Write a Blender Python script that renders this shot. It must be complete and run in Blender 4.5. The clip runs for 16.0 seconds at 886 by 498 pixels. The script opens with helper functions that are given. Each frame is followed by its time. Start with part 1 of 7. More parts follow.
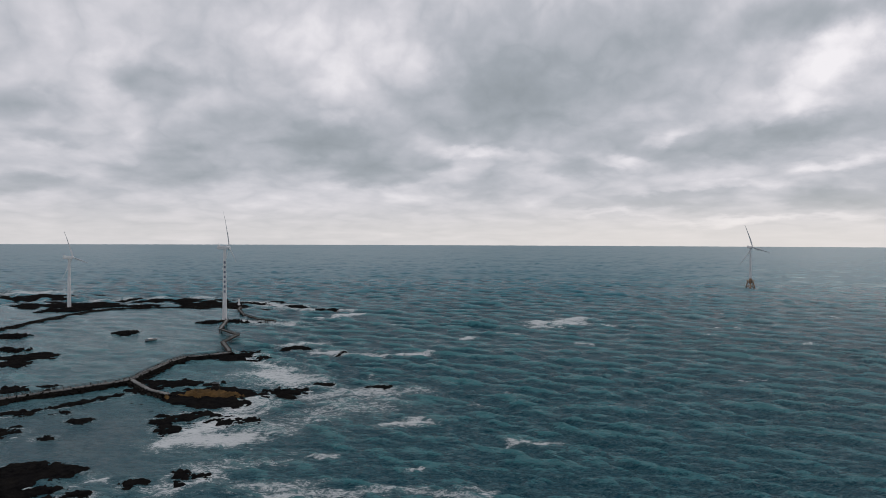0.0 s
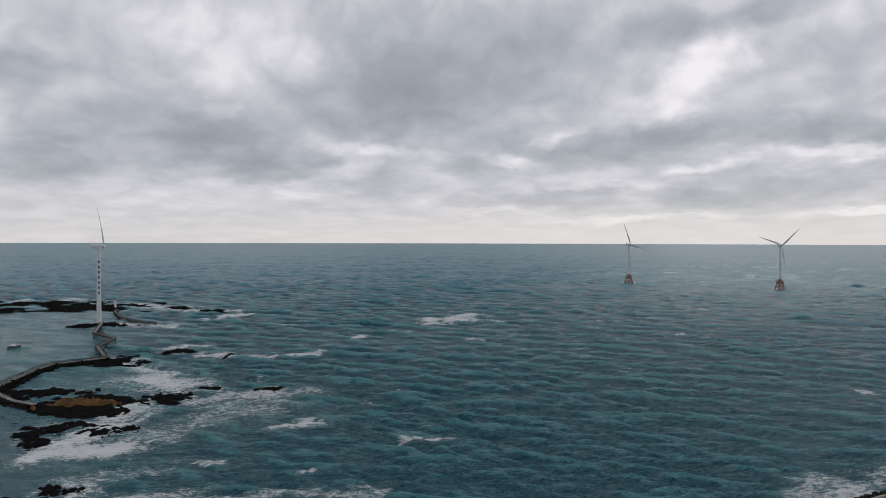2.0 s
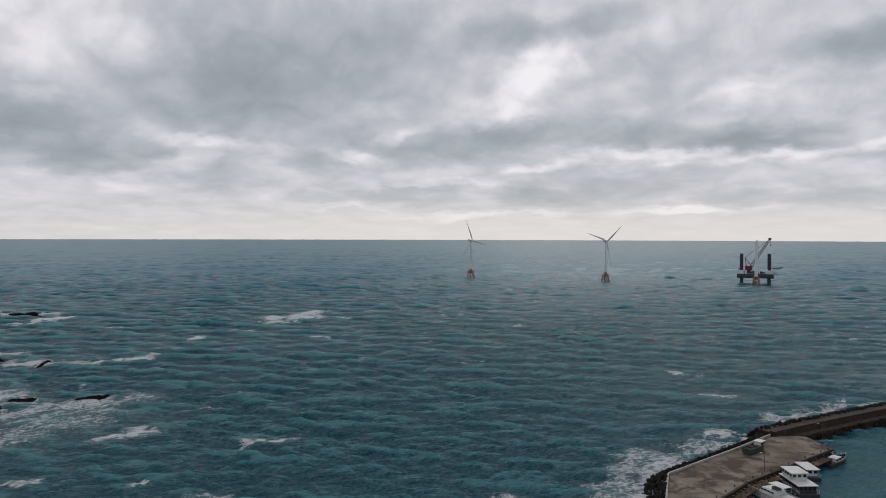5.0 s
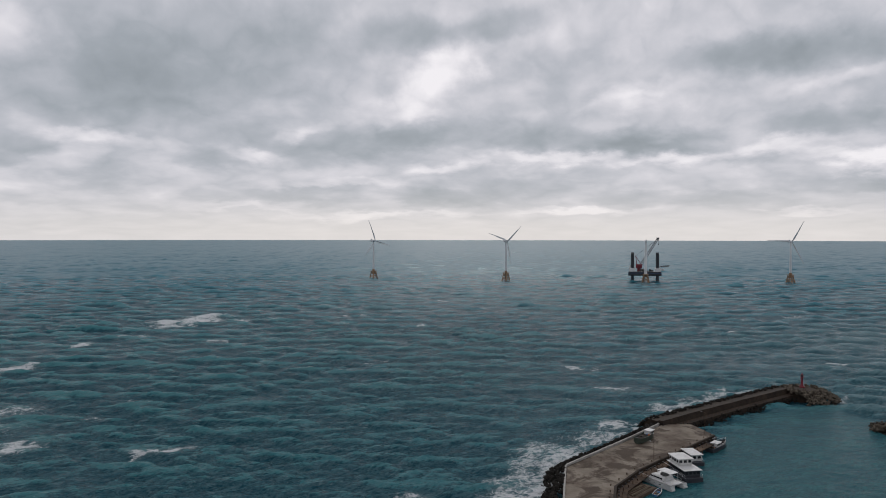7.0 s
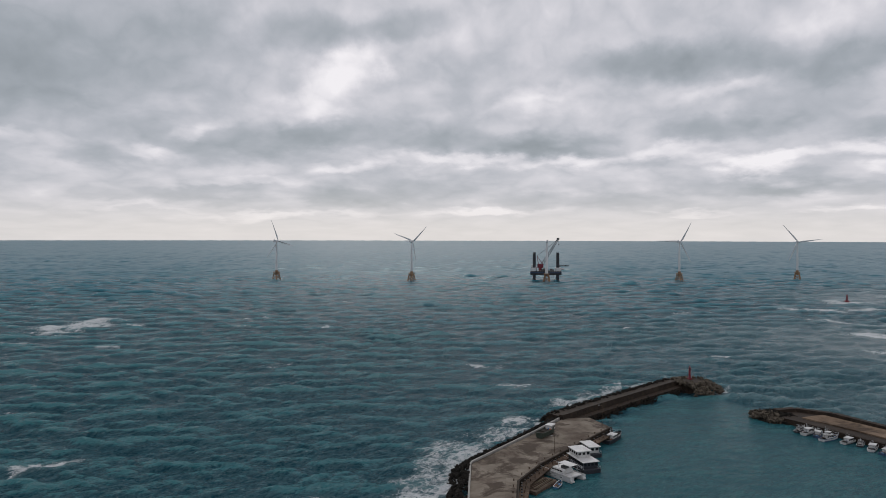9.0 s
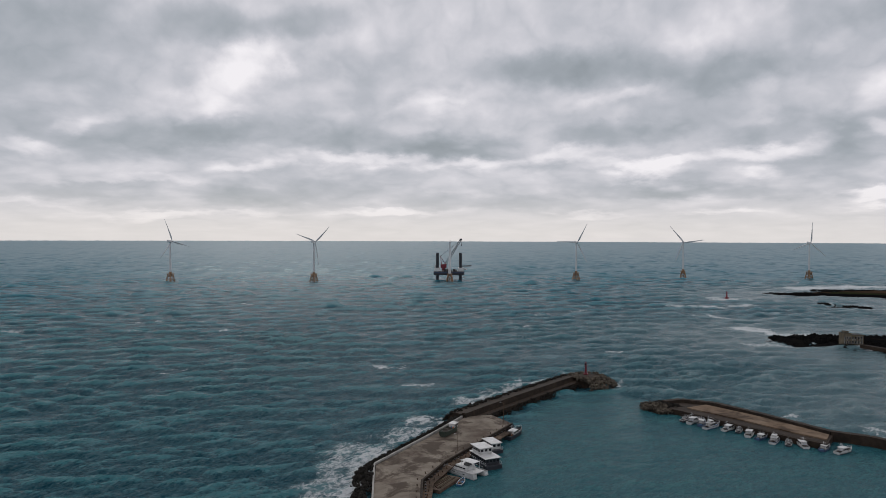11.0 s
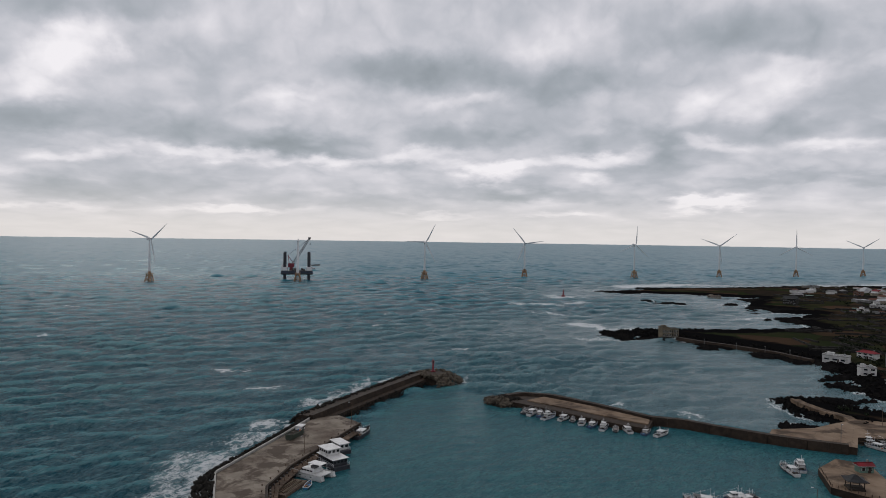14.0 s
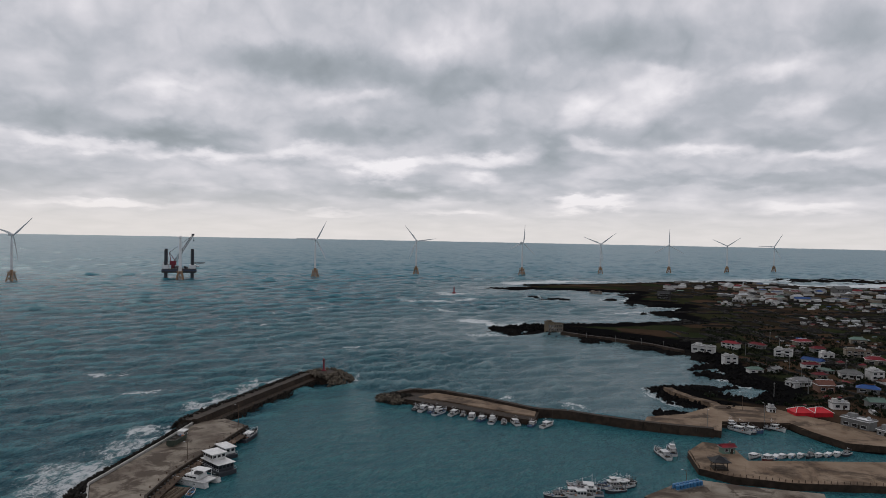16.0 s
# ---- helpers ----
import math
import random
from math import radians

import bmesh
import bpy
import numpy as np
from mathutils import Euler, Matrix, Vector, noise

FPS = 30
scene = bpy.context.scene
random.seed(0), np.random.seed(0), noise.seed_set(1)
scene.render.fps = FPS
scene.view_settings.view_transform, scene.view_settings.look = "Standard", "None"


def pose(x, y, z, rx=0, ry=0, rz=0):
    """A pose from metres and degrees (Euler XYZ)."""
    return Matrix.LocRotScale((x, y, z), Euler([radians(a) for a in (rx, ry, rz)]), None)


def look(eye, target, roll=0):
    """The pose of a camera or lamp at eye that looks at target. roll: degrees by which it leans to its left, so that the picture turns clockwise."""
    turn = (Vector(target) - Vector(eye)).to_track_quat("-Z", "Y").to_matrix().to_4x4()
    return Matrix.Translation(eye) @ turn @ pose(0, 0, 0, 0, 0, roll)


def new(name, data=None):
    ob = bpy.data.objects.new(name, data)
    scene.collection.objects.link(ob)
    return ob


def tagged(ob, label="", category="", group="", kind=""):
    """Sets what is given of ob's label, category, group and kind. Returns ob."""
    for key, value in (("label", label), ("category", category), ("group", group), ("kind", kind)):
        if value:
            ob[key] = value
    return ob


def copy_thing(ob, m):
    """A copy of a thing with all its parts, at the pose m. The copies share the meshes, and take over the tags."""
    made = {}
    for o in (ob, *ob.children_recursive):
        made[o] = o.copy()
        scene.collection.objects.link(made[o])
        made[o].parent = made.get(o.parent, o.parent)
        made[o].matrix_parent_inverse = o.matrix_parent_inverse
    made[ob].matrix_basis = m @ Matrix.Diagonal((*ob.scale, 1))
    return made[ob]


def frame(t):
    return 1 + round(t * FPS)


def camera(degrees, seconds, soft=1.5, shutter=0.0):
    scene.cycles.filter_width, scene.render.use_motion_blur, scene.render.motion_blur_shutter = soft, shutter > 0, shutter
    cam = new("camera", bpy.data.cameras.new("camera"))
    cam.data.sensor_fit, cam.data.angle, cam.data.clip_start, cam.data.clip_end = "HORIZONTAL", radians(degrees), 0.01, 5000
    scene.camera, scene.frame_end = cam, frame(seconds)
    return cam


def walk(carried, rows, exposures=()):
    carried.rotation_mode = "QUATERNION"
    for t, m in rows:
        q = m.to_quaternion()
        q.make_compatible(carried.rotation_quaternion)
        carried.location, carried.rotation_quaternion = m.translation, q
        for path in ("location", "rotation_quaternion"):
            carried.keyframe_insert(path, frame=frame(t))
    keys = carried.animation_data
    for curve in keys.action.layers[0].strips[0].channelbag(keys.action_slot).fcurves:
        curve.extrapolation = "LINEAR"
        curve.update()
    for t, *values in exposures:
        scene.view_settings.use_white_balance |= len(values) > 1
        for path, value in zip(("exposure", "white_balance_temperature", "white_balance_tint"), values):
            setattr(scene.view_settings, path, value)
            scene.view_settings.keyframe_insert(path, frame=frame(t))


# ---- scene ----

# ---------- camera: a drone that hovers 86 m over the harbour and turns to the right ----------
EYE = (0.0, 0.0, 86.0)
cam = camera(65.51, 16.0, soft=0.9)
# seconds, yaw, pitch, roll
ROWS = ((0, 0.00, -0.59, -0.22), (0.5, -2.20, -0.62, -0.22), (1, -4.46, -0.64, -0.20), (1.5, -6.76, -0.69, -0.15), (2, -8.97, -0.74,
        -0.14), (2.5, -11.23, -0.81, -0.13), (3, -13.42, -0.89, -0.08), (3.5, -15.61, -0.95, -0.04), (4, -17.66, -1.01, -0.11), (6.5,
        -27.87, -1.00, -0.07), (7, -29.83, -1.01, -0.07), (7.5, -31.80, -1.00, -0.07), (8, -33.70, -0.99, -0.07), (8.5, -35.67, -0.99,
        -0.08), (9, -37.67, -0.97, -0.12), (11.5, -47.65, -0.90, -0.26), (12, -49.63, -0.89, -0.37), (12.5, -51.70, -0.89, -0.50), (13,
        -53.81, -0.89, -0.65), (13.5, -55.98, -0.87, -0.76), (14, -58.13, -0.85, -0.84), (14.5, -60.26, -0.85, -0.90), (15, -62.53, -0.85,
        -0.95), (15.5, -64.81, -0.88, -1.02), (16, -67.11, -0.91, -1.09))
walk(cam, [(t, pose(*EYE, 90 + pitch, roll, yaw)) for t, yaw, pitch, roll in ROWS])

# ---------- world: a heavy, broken cloud deck ----------
world = bpy.data.worlds.new("overcast_sky")
scene.world = world
world.use_nodes = True
wn, wl = world.node_tree.nodes, world.node_tree.links
wn.clear()


def wnode(kind, **values):
    n = wn.new(kind)
    for k, v in values.items():
        if k == "operation":
            n.operation = v
        elif isinstance(v, bpy.types.NodeSocket):
            wl.new(v, n.inputs[int(k[1:])])
        else:
            n.inputs[int(k[1:])].default_value = v
    return n


def wmath(op, a, b=0.0, c=0.0):
    return wnode("ShaderNodeMath", operation=op, i0=a, i1=b, i2=c).outputs[0]


heading = wn.new("ShaderNodeTexCoord").outputs["Generated"]
axes = wnode("ShaderNodeSeparateXYZ", i0=heading).outputs
azimuth = wmath("MULTIPLY", wmath("ARCTAN2", axes[0], axes[1]), 57.29578)
height = wmath("MULTIPLY", wmath("ARCSINE", axes[2]), 57.29578)


def billow(scale, detail, rough, where):
    n = wnode("ShaderNodeTexNoise")
    wl.new(where, n.inputs["Vector"])
    for k, v in (("Scale", scale), ("Detail", detail), ("Roughness", rough)):
        n.inputs[k].default_value = v
    return n


spot = wnode("ShaderNodeCombineXYZ", i0=azimuth, i1=height, i2=0.0).outputs[0]
# clouds crowd together and flatten towards the sea line
rise = wmath("MULTIPLY", wmath("LOGARITHM", wmath("ADD", wmath("MAXIMUM", height, 0.0), 3.0), 2.718), 10.5)
cushion = wnode("ShaderNodeCombineXYZ", i0=wmath("MULTIPLY", azimuth, 0.52), i1=rise, i2=0.0).outputs[0]


def stirred(where, scale, detail, rough, reach):
    """The coordinate, pushed about by cloud-like noise."""
    push = wnode("ShaderNodeVectorMath", operation="SUBTRACT", i0=billow(scale, detail, rough, cushion).outputs["Color"], i1=(0.5, 0.5, 0.5)).outputs[0]
    return wnode("ShaderNodeVectorMath", operation="MULTIPLY_ADD", i0=push, i1=reach, i2=where).outputs[0]


spot = stirred(spot, 0.25, 2.0, 0.5, (8.0, 2.6, 0.0))
spot = stirred(spot, 0.95, 4.0, 0.55, (2.6, 1.5, 0.0))
drift = wnode("ShaderNodeSeparateXYZ", i0=spot).outputs
rolled = stirred(cushion, 0.45, 2.0, 0.5, (1.0, 1.0, 0.0))
tone = wmath("MULTIPLY_ADD", billow(0.14, 3.0, 0.5, where=rolled).outputs["Fac"], 0.22, 0.535)
# heaped heads: rounded swellings with creases between them
heaped = wmath("ABSOLUTE", wmath("SUBTRACT", billow(0.34, 4.0, 0.45, where=rolled).outputs["Fac"], 0.5))
tone = wmath("MULTIPLY_ADD", heaped, 0.95, wmath("SUBTRACT", tone, 0.06))
tone = wmath("MULTIPLY_ADD", billow(0.62, 5.0, 0.52, where=rolled).outputs["Fac"], 0.40, wmath("SUBTRACT", tone, 0.20))


def cloud(az, el, wide, high, light, tilt=0.0):
    """Adds a bank of cloud, darker or lighter than the deck, at a compass heading and height in degrees."""
    global tone
    m = wn.new("ShaderNodeMapping")
    m.vector_type = "TEXTURE"
    # the tone so far rides along as a third axis of no weight, so that the banks are worked out one after another
    wl.new(wnode("ShaderNodeCombineXYZ", i0=drift[0], i1=drift[1], i2=tone).outputs[0], m.inputs["Vector"])
    m.inputs["Location"].default_value = (az, el, 0)
    m.inputs["Rotation"].default_value = (0, 0, radians(tilt))
    m.inputs["Scale"].default_value = (wide, high, 1e6)
    far = wn.new("ShaderNodeVectorMath")
    far.operation = "LENGTH"
    wl.new(m.outputs[0], far.inputs[0])
    edge = wn.new("ShaderNodeMapRange")
    edge.interpolation_type = "SMOOTHSTEP"
    wl.new(far.outputs["Value"], edge.inputs[0])
    edge.inputs[1].default_value, edge.inputs[2].default_value = 1.4, 0.25
    edge.inputs[3].default_value, edge.inputs[4].default_value = 0.0, light * 1.15
    tone = wmath("ADD", tone, edge.outputs[0])


cloud(-22.3, 12.0, 3.8, 1.4, -0.25)
cloud(-31.6, 9.5, 2.7, 1.7, -0.22)
cloud(-30.7, 7.3, 2.6, 0.8, -0.18)
cloud(-31.1, 4.0, 2.8, 1.0, -0.20)
cloud(-21.3, 5.3, 4.5, 1.7, -0.27)
cloud(-16.2, 8.4, 10.3, 3.3, -0.16)
cloud(-9.1, 7.6, 5.5, 2.0, -0.27)
cloud(-5.6, 5.6, 3.0, 1.3, -0.25)
cloud(-2.1, 6.8, 2.6, 0.9, -0.18)
cloud(3.1, 11.0, 8.4, 3.8, -0.23, 10)
cloud(10.4, 13.5, 10.3, 4.6, -0.21, 18)
cloud(5.4, 16.9, 6.0, 2.6, -0.12)
cloud(17.9, 14.0, 6.4, 4.0, -0.13)
cloud(13.8, 8.1, 4.2, 1.3, -0.20)
cloud(21.7, 7.5, 7.1, 1.7, -0.26, 4)
cloud(26.8, 8.0, 4.5, 1.2, -0.20, 6)
cloud(10.9, 5.9, 3.6, 0.9, -0.17)
cloud(3.5, 4.9, 3.3, 1.2, -0.14)
cloud(18.8, 3.6, 5.9, 0.9, -0.17)
cloud(29.7, 3.3, 3.5, 0.7, -0.15)
cloud(27.8, 16.3, 5.1, 1.3, -0.26)
cloud(-8.6, 15.5, 5.3, 4.1, 0.17)
cloud(-1.9, 15.2, 1.9, 2.4, 0.16)
cloud(-14.5, 16.2, 3.1, 2.7, 0.10)
cloud(-27.5, 13.7, 4.4, 2.3, 0.07)
cloud(27.8, 11.5, 5.5, 2.2, 0.24, 35)
cloud(31.3, 14.2, 2.7, 2.1, 0.24, 25)
cloud(17.9, 8.4, 3.0, 0.6, 0.22, 15)
cloud(3.1, 7.1, 3.7, 0.6, 0.22)
cloud(14.1, 6.3, 2.6, 0.6, 0.20)
cloud(30.0, 5.7, 3.9, 0.5, 0.22, 5)
cloud(22.1, 4.4, 5.2, 0.4, 0.12)
cloud(-8.6, 3.5, 12.2, 1.2, 0.08)
cloud(24.9, 1.9, 8.5, 0.3, 0.20)
cloud(13.6, 2.5, 4.0, 0.3, 0.14)
cloud(-25.6, 9.5, 2.3, 2.1, 0.08)
cloud(34.7, 17.1, 4.3, 1.3, -0.24)
cloud(40.1, 12.0, 5.6, 2.9, -0.10)
cloud(38.5, 7.9, 7.8, 1.2, -0.27)
cloud(45.9, 7.8, 4.4, 1.1, -0.20)
cloud(34.3, 3.8, 9.8, 1.1, -0.14)
cloud(45.8, 11.2, 3.3, 0.7, 0.15, 8)
cloud(40.6, 6.3, 8.7, 0.6, 0.24)
cloud(48.2, 6.0, 2.4, 0.6, 0.20)
cloud(41.0, 1.8, 2.8, 0.3, 0.25)
cloud(46.4, 7.0, 4.5, 0.9, -0.25)
cloud(51.0, 8.0, 3.0, 0.9, -0.15)
cloud(55.3, 13.7, 7.3, 1.6, -0.22)
cloud(64.7, 10.2, 3.8, 1.9, -0.17, 12)
cloud(60.1, 8.3, 4.5, 1.1, -0.22, 8)
cloud(60.4, 11.4, 4.1, 0.6, 0.14, 18)
cloud(46.0, 10.4, 4.0, 0.7, 0.12)
cloud(52.5, 5.7, 2.9, 0.5, -0.12)
cloud(55.4, 6.5, 5.3, 0.6, 0.22, 6)
cloud(63.0, 5.7, 3.9, 0.6, 0.20, 6)
cloud(49.5, 3.1, 9.1, 0.8, -0.15)
cloud(64.1, 3.9, 3.1, 0.6, -0.20)
cloud(41.4, 2.1, 5.1, 0.3, 0.25)
cloud(57.8, 2.0, 2.7, 0.3, 0.20)
cloud(56.3, 13.5, 6.9, 1.5, -0.24)
cloud(67.5, 12.9, 5.9, 1.7, -0.20)
cloud(78.1, 14.9, 4.7, 1.7, -0.20)
cloud(70.5, 8.4, 3.7, 1.2, -0.22, 6)
cloud(75.6, 6.5, 3.4, 2.0, -0.18)
cloud(79.3, 8.0, 2.5, 1.6, -0.10)
cloud(61.9, 4.3, 6.3, 0.7, -0.17)
cloud(69.5, 3.7, 4.2, 0.7, -0.17)
cloud(70.5, 6.6, 4.9, 0.7, 0.30, 4)
cloud(73.7, 7.4, 1.3, 0.6, 0.20)
cloud(79.2, 10.5, 3.5, 1.6, 0.20, 15)
cloud(60.5, 5.9, 4.1, 0.5, 0.20)
cloud(78.2, 2.9, 3.3, 0.5, 0.26)
cloud(67.2, 2.0, 3.0, 0.3, 0.20)
cloud(81.3, 16.1, 7.9, 1.9, -0.25, -5)
cloud(85.6, 14.2, 4.2, 0.7, -0.14)
cloud(75.2, 7.4, 2.5, 1.4, -0.20)
cloud(84.5, 8.6, 4.3, 1.0, -0.22)
cloud(89.8, 10.7, 3.6, 2.5, -0.13, 20)
cloud(93.7, 7.8, 2.6, 0.9, -0.20)
cloud(98.7, 9.7, 2.4, 1.9, -0.16)
cloud(98.0, 15.5, 3.8, 1.9, -0.22)
cloud(69.0, 12.6, 7.4, 1.1, -0.20)
cloud(91.9, 4.6, 5.4, 0.6, -0.20)
cloud(82.9, 4.6, 3.9, 0.6, -0.20)
cloud(97.4, 5.0, 3.1, 0.5, -0.15)
cloud(84.4, 12.3, 3.4, 1.7, 0.22, 25)
cloud(92.9, 13.2, 4.2, 0.8, 0.20, 10)
cloud(94.4, 10.4, 1.7, 1.0, 0.15)
cloud(79.5, 7.4, 3.1, 0.6, 0.26)
cloud(87.9, 7.0, 4.1, 0.6, 0.26)
cloud(95.6, 6.5, 3.6, 0.5, 0.26)
cloud(79.8, 3.1, 3.6, 0.5, 0.26)
cloud(95.0, 2.8, 3.3, 0.5, 0.22)
cloud(71.5, 5.2, 1.6, 0.5, 0.20)
cloud(68.5, 16.5, 2.8, 2.8, 0.12)

ramp = wn.new("ShaderNodeValToRGB")
wl.new(tone, ramp.inputs[0])
stops = ramp.color_ramp.elements
stops[0].position, stops[0].color = 0.0, (0.275, 0.306, 0.336, 1)
stops[1].position, stops[1].color = 1.0, (0.900, 0.872, 0.905, 1)
for at, col in ((0.28, (0.362, 0.392, 0.432, 1)), (0.52, (0.480, 0.496, 0.545, 1)), (0.76, (0.660, 0.652, 0.700, 1))):
    stops.new(at).color = col
# pale, faintly warm haze along the sea line, warmer to the right of the turbines
haze = wmath("POWER", 0.35, wmath("POWER", wmath("DIVIDE", wmath("MAXIMUM", height, 0.0), 2.6), 2.0))
warm = wn.new("ShaderNodeMapRange")
wl.new(azimuth, warm.inputs[0])
for i, v in enumerate((-15.0, 15.0, 0.5, 0.72)):
    warm.inputs[i + 1].default_value = v
lit = wn.new("ShaderNodeMix")
lit.data_type = "RGBA"
wl.new(wmath("MULTIPLY", haze, warm.outputs[0]), lit.inputs[0])
wl.new(ramp.outputs[0], lit.inputs[6])
lit.inputs[7].default_value = (0.805, 0.765, 0.735, 1)
clouds_bg = wn.new("ShaderNodeBackground")
wl.new(lit.outputs[2], clouds_bg.inputs[0])
clouds_bg.inputs[1].default_value = 1.0
sky = wn.new("ShaderNodeTexSky")
sky.sky_type = "NISHITA"
sky.sun_disc = False
sky.sun_elevation, sky.sun_rotation = radians(38), radians(35)
sky_bg = wn.new("ShaderNodeBackground")
wl.new(sky.outputs[0], sky_bg.inputs[0])
sky_bg.inputs[1].default_value = 0.06
cover = wn.new("ShaderNodeMixShader")
cover.inputs[0].default_value = 0.96
wl.new(sky_bg.outputs[0], cover.inputs[1])
wl.new(clouds_bg.outputs[0], cover.inputs[2])
wl.new(cover.outputs[0], wn.new("ShaderNodeOutputWorld").inputs[0])

sun = new("sun", bpy.data.lights.new("sun", "SUN"))
sun.data.energy, sun.data.angle, sun.data.color = 0.6, radians(25), (1.0, 0.96, 0.9)
sun.matrix_world = look((57, 82, 78), (0, 0, 0))

# ---------- materials ----------
def surface(name, a, b, scale=1.0, rough=0.7, bump=0.2, metal=0.0, dirt=None, dirt_scale=0.2, dirt_amount=0.5, jitter=0.0, relief=None, coat=0.0, spec=0.5, dirt_edge=(0.45, 0.68)):
    """Two tones in grain of that scale (per metre), patches of dirt at a larger one, and fine relief."""
    m = bpy.data.materials.new(name)
    m.use_nodes = True
    nodes, links = m.node_tree.nodes, m.node_tree.links
    bsdf = nodes["Principled BSDF"]
    at = nodes.new("ShaderNodeNewGeometry").outputs["Position"]

    def speckle(s, detail=5.0, r=0.6, d=0.3):
        n = nodes.new("ShaderNodeTexNoise")
        links.new(at, n.inputs["Vector"])
        n.inputs["Scale"].default_value, n.inputs["Detail"].default_value = s, detail
        n.inputs["Roughness"].default_value, n.inputs["Distortion"].default_value = r, d
        return n.outputs["Fac"]

    def spread(fac, lo, hi):
        n = nodes.new("ShaderNodeMapRange")
        links.new(fac, n.inputs[0])
        n.inputs[1].default_value, n.inputs[2].default_value = lo, hi
        return n.outputs[0]

    def blend(fac, c1, c2):
        n = nodes.new("ShaderNodeMix")
        n.data_type = "RGBA"
        for sock, v in ((0, fac), (6, c1), (7, c2)):
            if isinstance(v, bpy.types.NodeSocket):
                links.new(v, n.inputs[sock])
            else:
                n.inputs[sock].default_value = v if sock == 0 else (*v, 1)
        return n.outputs[2]

    grain = speckle(scale)
    col = blend(spread(grain, 0.32, 0.68), a, b)
    if dirt:
        n = nodes.new("ShaderNodeMath")
        n.operation = "MULTIPLY"
        links.new(spread(speckle(dirt_scale, 7.0, 0.65, 0.6), *dirt_edge), n.inputs[0])
        n.inputs[1].default_value = dirt_amount
        col = blend(n.outputs[0], col, dirt)
    if jitter:
        info = nodes.new("ShaderNodeObjectInfo")
        hsv = nodes.new("ShaderNodeHueSaturation")
        links.new(col, hsv.inputs["Color"])
        mr = nodes.new("ShaderNodeMapRange")
        links.new(info.outputs["Random"], mr.inputs[0])
        mr.inputs[3].default_value, mr.inputs[4].default_value = 1 - jitter, 1 + jitter
        links.new(mr.outputs[0], hsv.inputs["Value"])
        col = hsv.outputs[0]
    links.new(col, bsdf.inputs["Base Color"])
    rr = nodes.new("ShaderNodeMapRange")
    links.new(grain, rr.inputs[0])
    rr.inputs[3].default_value, rr.inputs[4].default_value = max(0.03, rough - 0.12), min(1.0, rough + 0.12)
    links.new(rr.outputs[0], bsdf.inputs["Roughness"])
    bsdf.inputs["Metallic"].default_value = metal
    bsdf.inputs["Coat Weight"].default_value = coat
    bsdf.inputs["Specular IOR Level"].default_value = spec
    if bump:
        bn = nodes.new("ShaderNodeBump")
        bn.inputs["Strength"].default_value = bump
        bn.inputs["Distance"].default_value = 0.6 / (relief or scale * 2)
        links.new(speckle(relief or scale * 2, 8.0), bn.inputs["Height"])
        links.new(bn.outputs[0], bsdf.inputs["Normal"])
    return m


basalt = surface("black_basalt", (0.0045, 0.0045, 0.005), (0.013, 0.0125, 0.0125), 0.35, 0.75, 0.9, dirt=(0.020, 0.018, 0.015), dirt_scale=0.12, relief=0.5, spec=0.0)
rubble = surface("rubble_stone", (0.010, 0.0095, 0.009), (0.032, 0.029, 0.025), 0.8, 0.85, 0.7, jitter=0.5, relief=2.0, spec=0.03)
concrete = surface("concrete", (0.080, 0.057, 0.041), (0.240, 0.208, 0.168), 0.09, 0.85, 0.15, dirt=(0.045, 0.030, 0.021), dirt_scale=0.085, dirt_amount=0.85, dirt_edge=(0.50, 0.58), relief=6.0, spec=0.2, jitter=0.07)
# brown concrete, darker than the decks
dark_concrete = surface("dark_brown_concrete", (0.018, 0.0130, 0.0095), (0.052, 0.037, 0.027), 0.3, 0.7, 0.3, dirt=(0.012, 0.010, 0.009), dirt_scale=0.15, relief=3.0, spec=0.12)
earth_concrete = surface("brown_apron", (0.125, 0.082, 0.052), (0.235, 0.175, 0.125), 0.11, 0.9, 0.2, dirt=(0.038, 0.025, 0.017), dirt_scale=0.06, dirt_amount=0.85, dirt_edge=(0.49, 0.60), relief=4.0, spec=0.15)
kerb_white = surface("pale_parapet", (0.27, 0.26, 0.24), (0.38, 0.365, 0.34), 0.4, 0.8, 0.2, dirt=(0.14, 0.13, 0.11), dirt_scale=0.3, relief=5.0)
turbine_white = surface("turbine_white_paint", (0.62, 0.63, 0.64), (0.70, 0.70, 0.70), 0.05, 0.45, 0.0, dirt=(0.52, 0.52, 0.51), dirt_scale=0.08)
turbine_grey = surface("turbine_grey_paint", (0.56, 0.57, 0.58), (0.64, 0.65, 0.66), 0.05, 0.5, 0.0, dirt=(0.40, 0.41, 0.42), dirt_scale=0.06)
jacket_yellow = surface("jacket_ochre_paint", (0.24, 0.135, 0.068), (0.34, 0.20, 0.10), 0.3, 0.6, 0.1, dirt=(0.12, 0.07, 0.04), dirt_scale=0.2, dirt_amount=0.7)
boom_grey = surface("grey_boom_paint", (0.16, 0.165, 0.17), (0.24, 0.24, 0.24), 0.3, 0.6, 0.0)
dark_steel = surface("dark_steel", (0.012, 0.013, 0.016), (0.03, 0.03, 0.033), 0.4, 0.55, 0.1, dirt=(0.05, 0.03, 0.02), dirt_scale=0.2)
red_paint = surface("red_paint", (0.13, 0.006, 0.018), (0.19, 0.011, 0.026), 0.5, 0.55, 0.05, dirt=(0.10, 0.02, 0.02), dirt_scale=0.4)
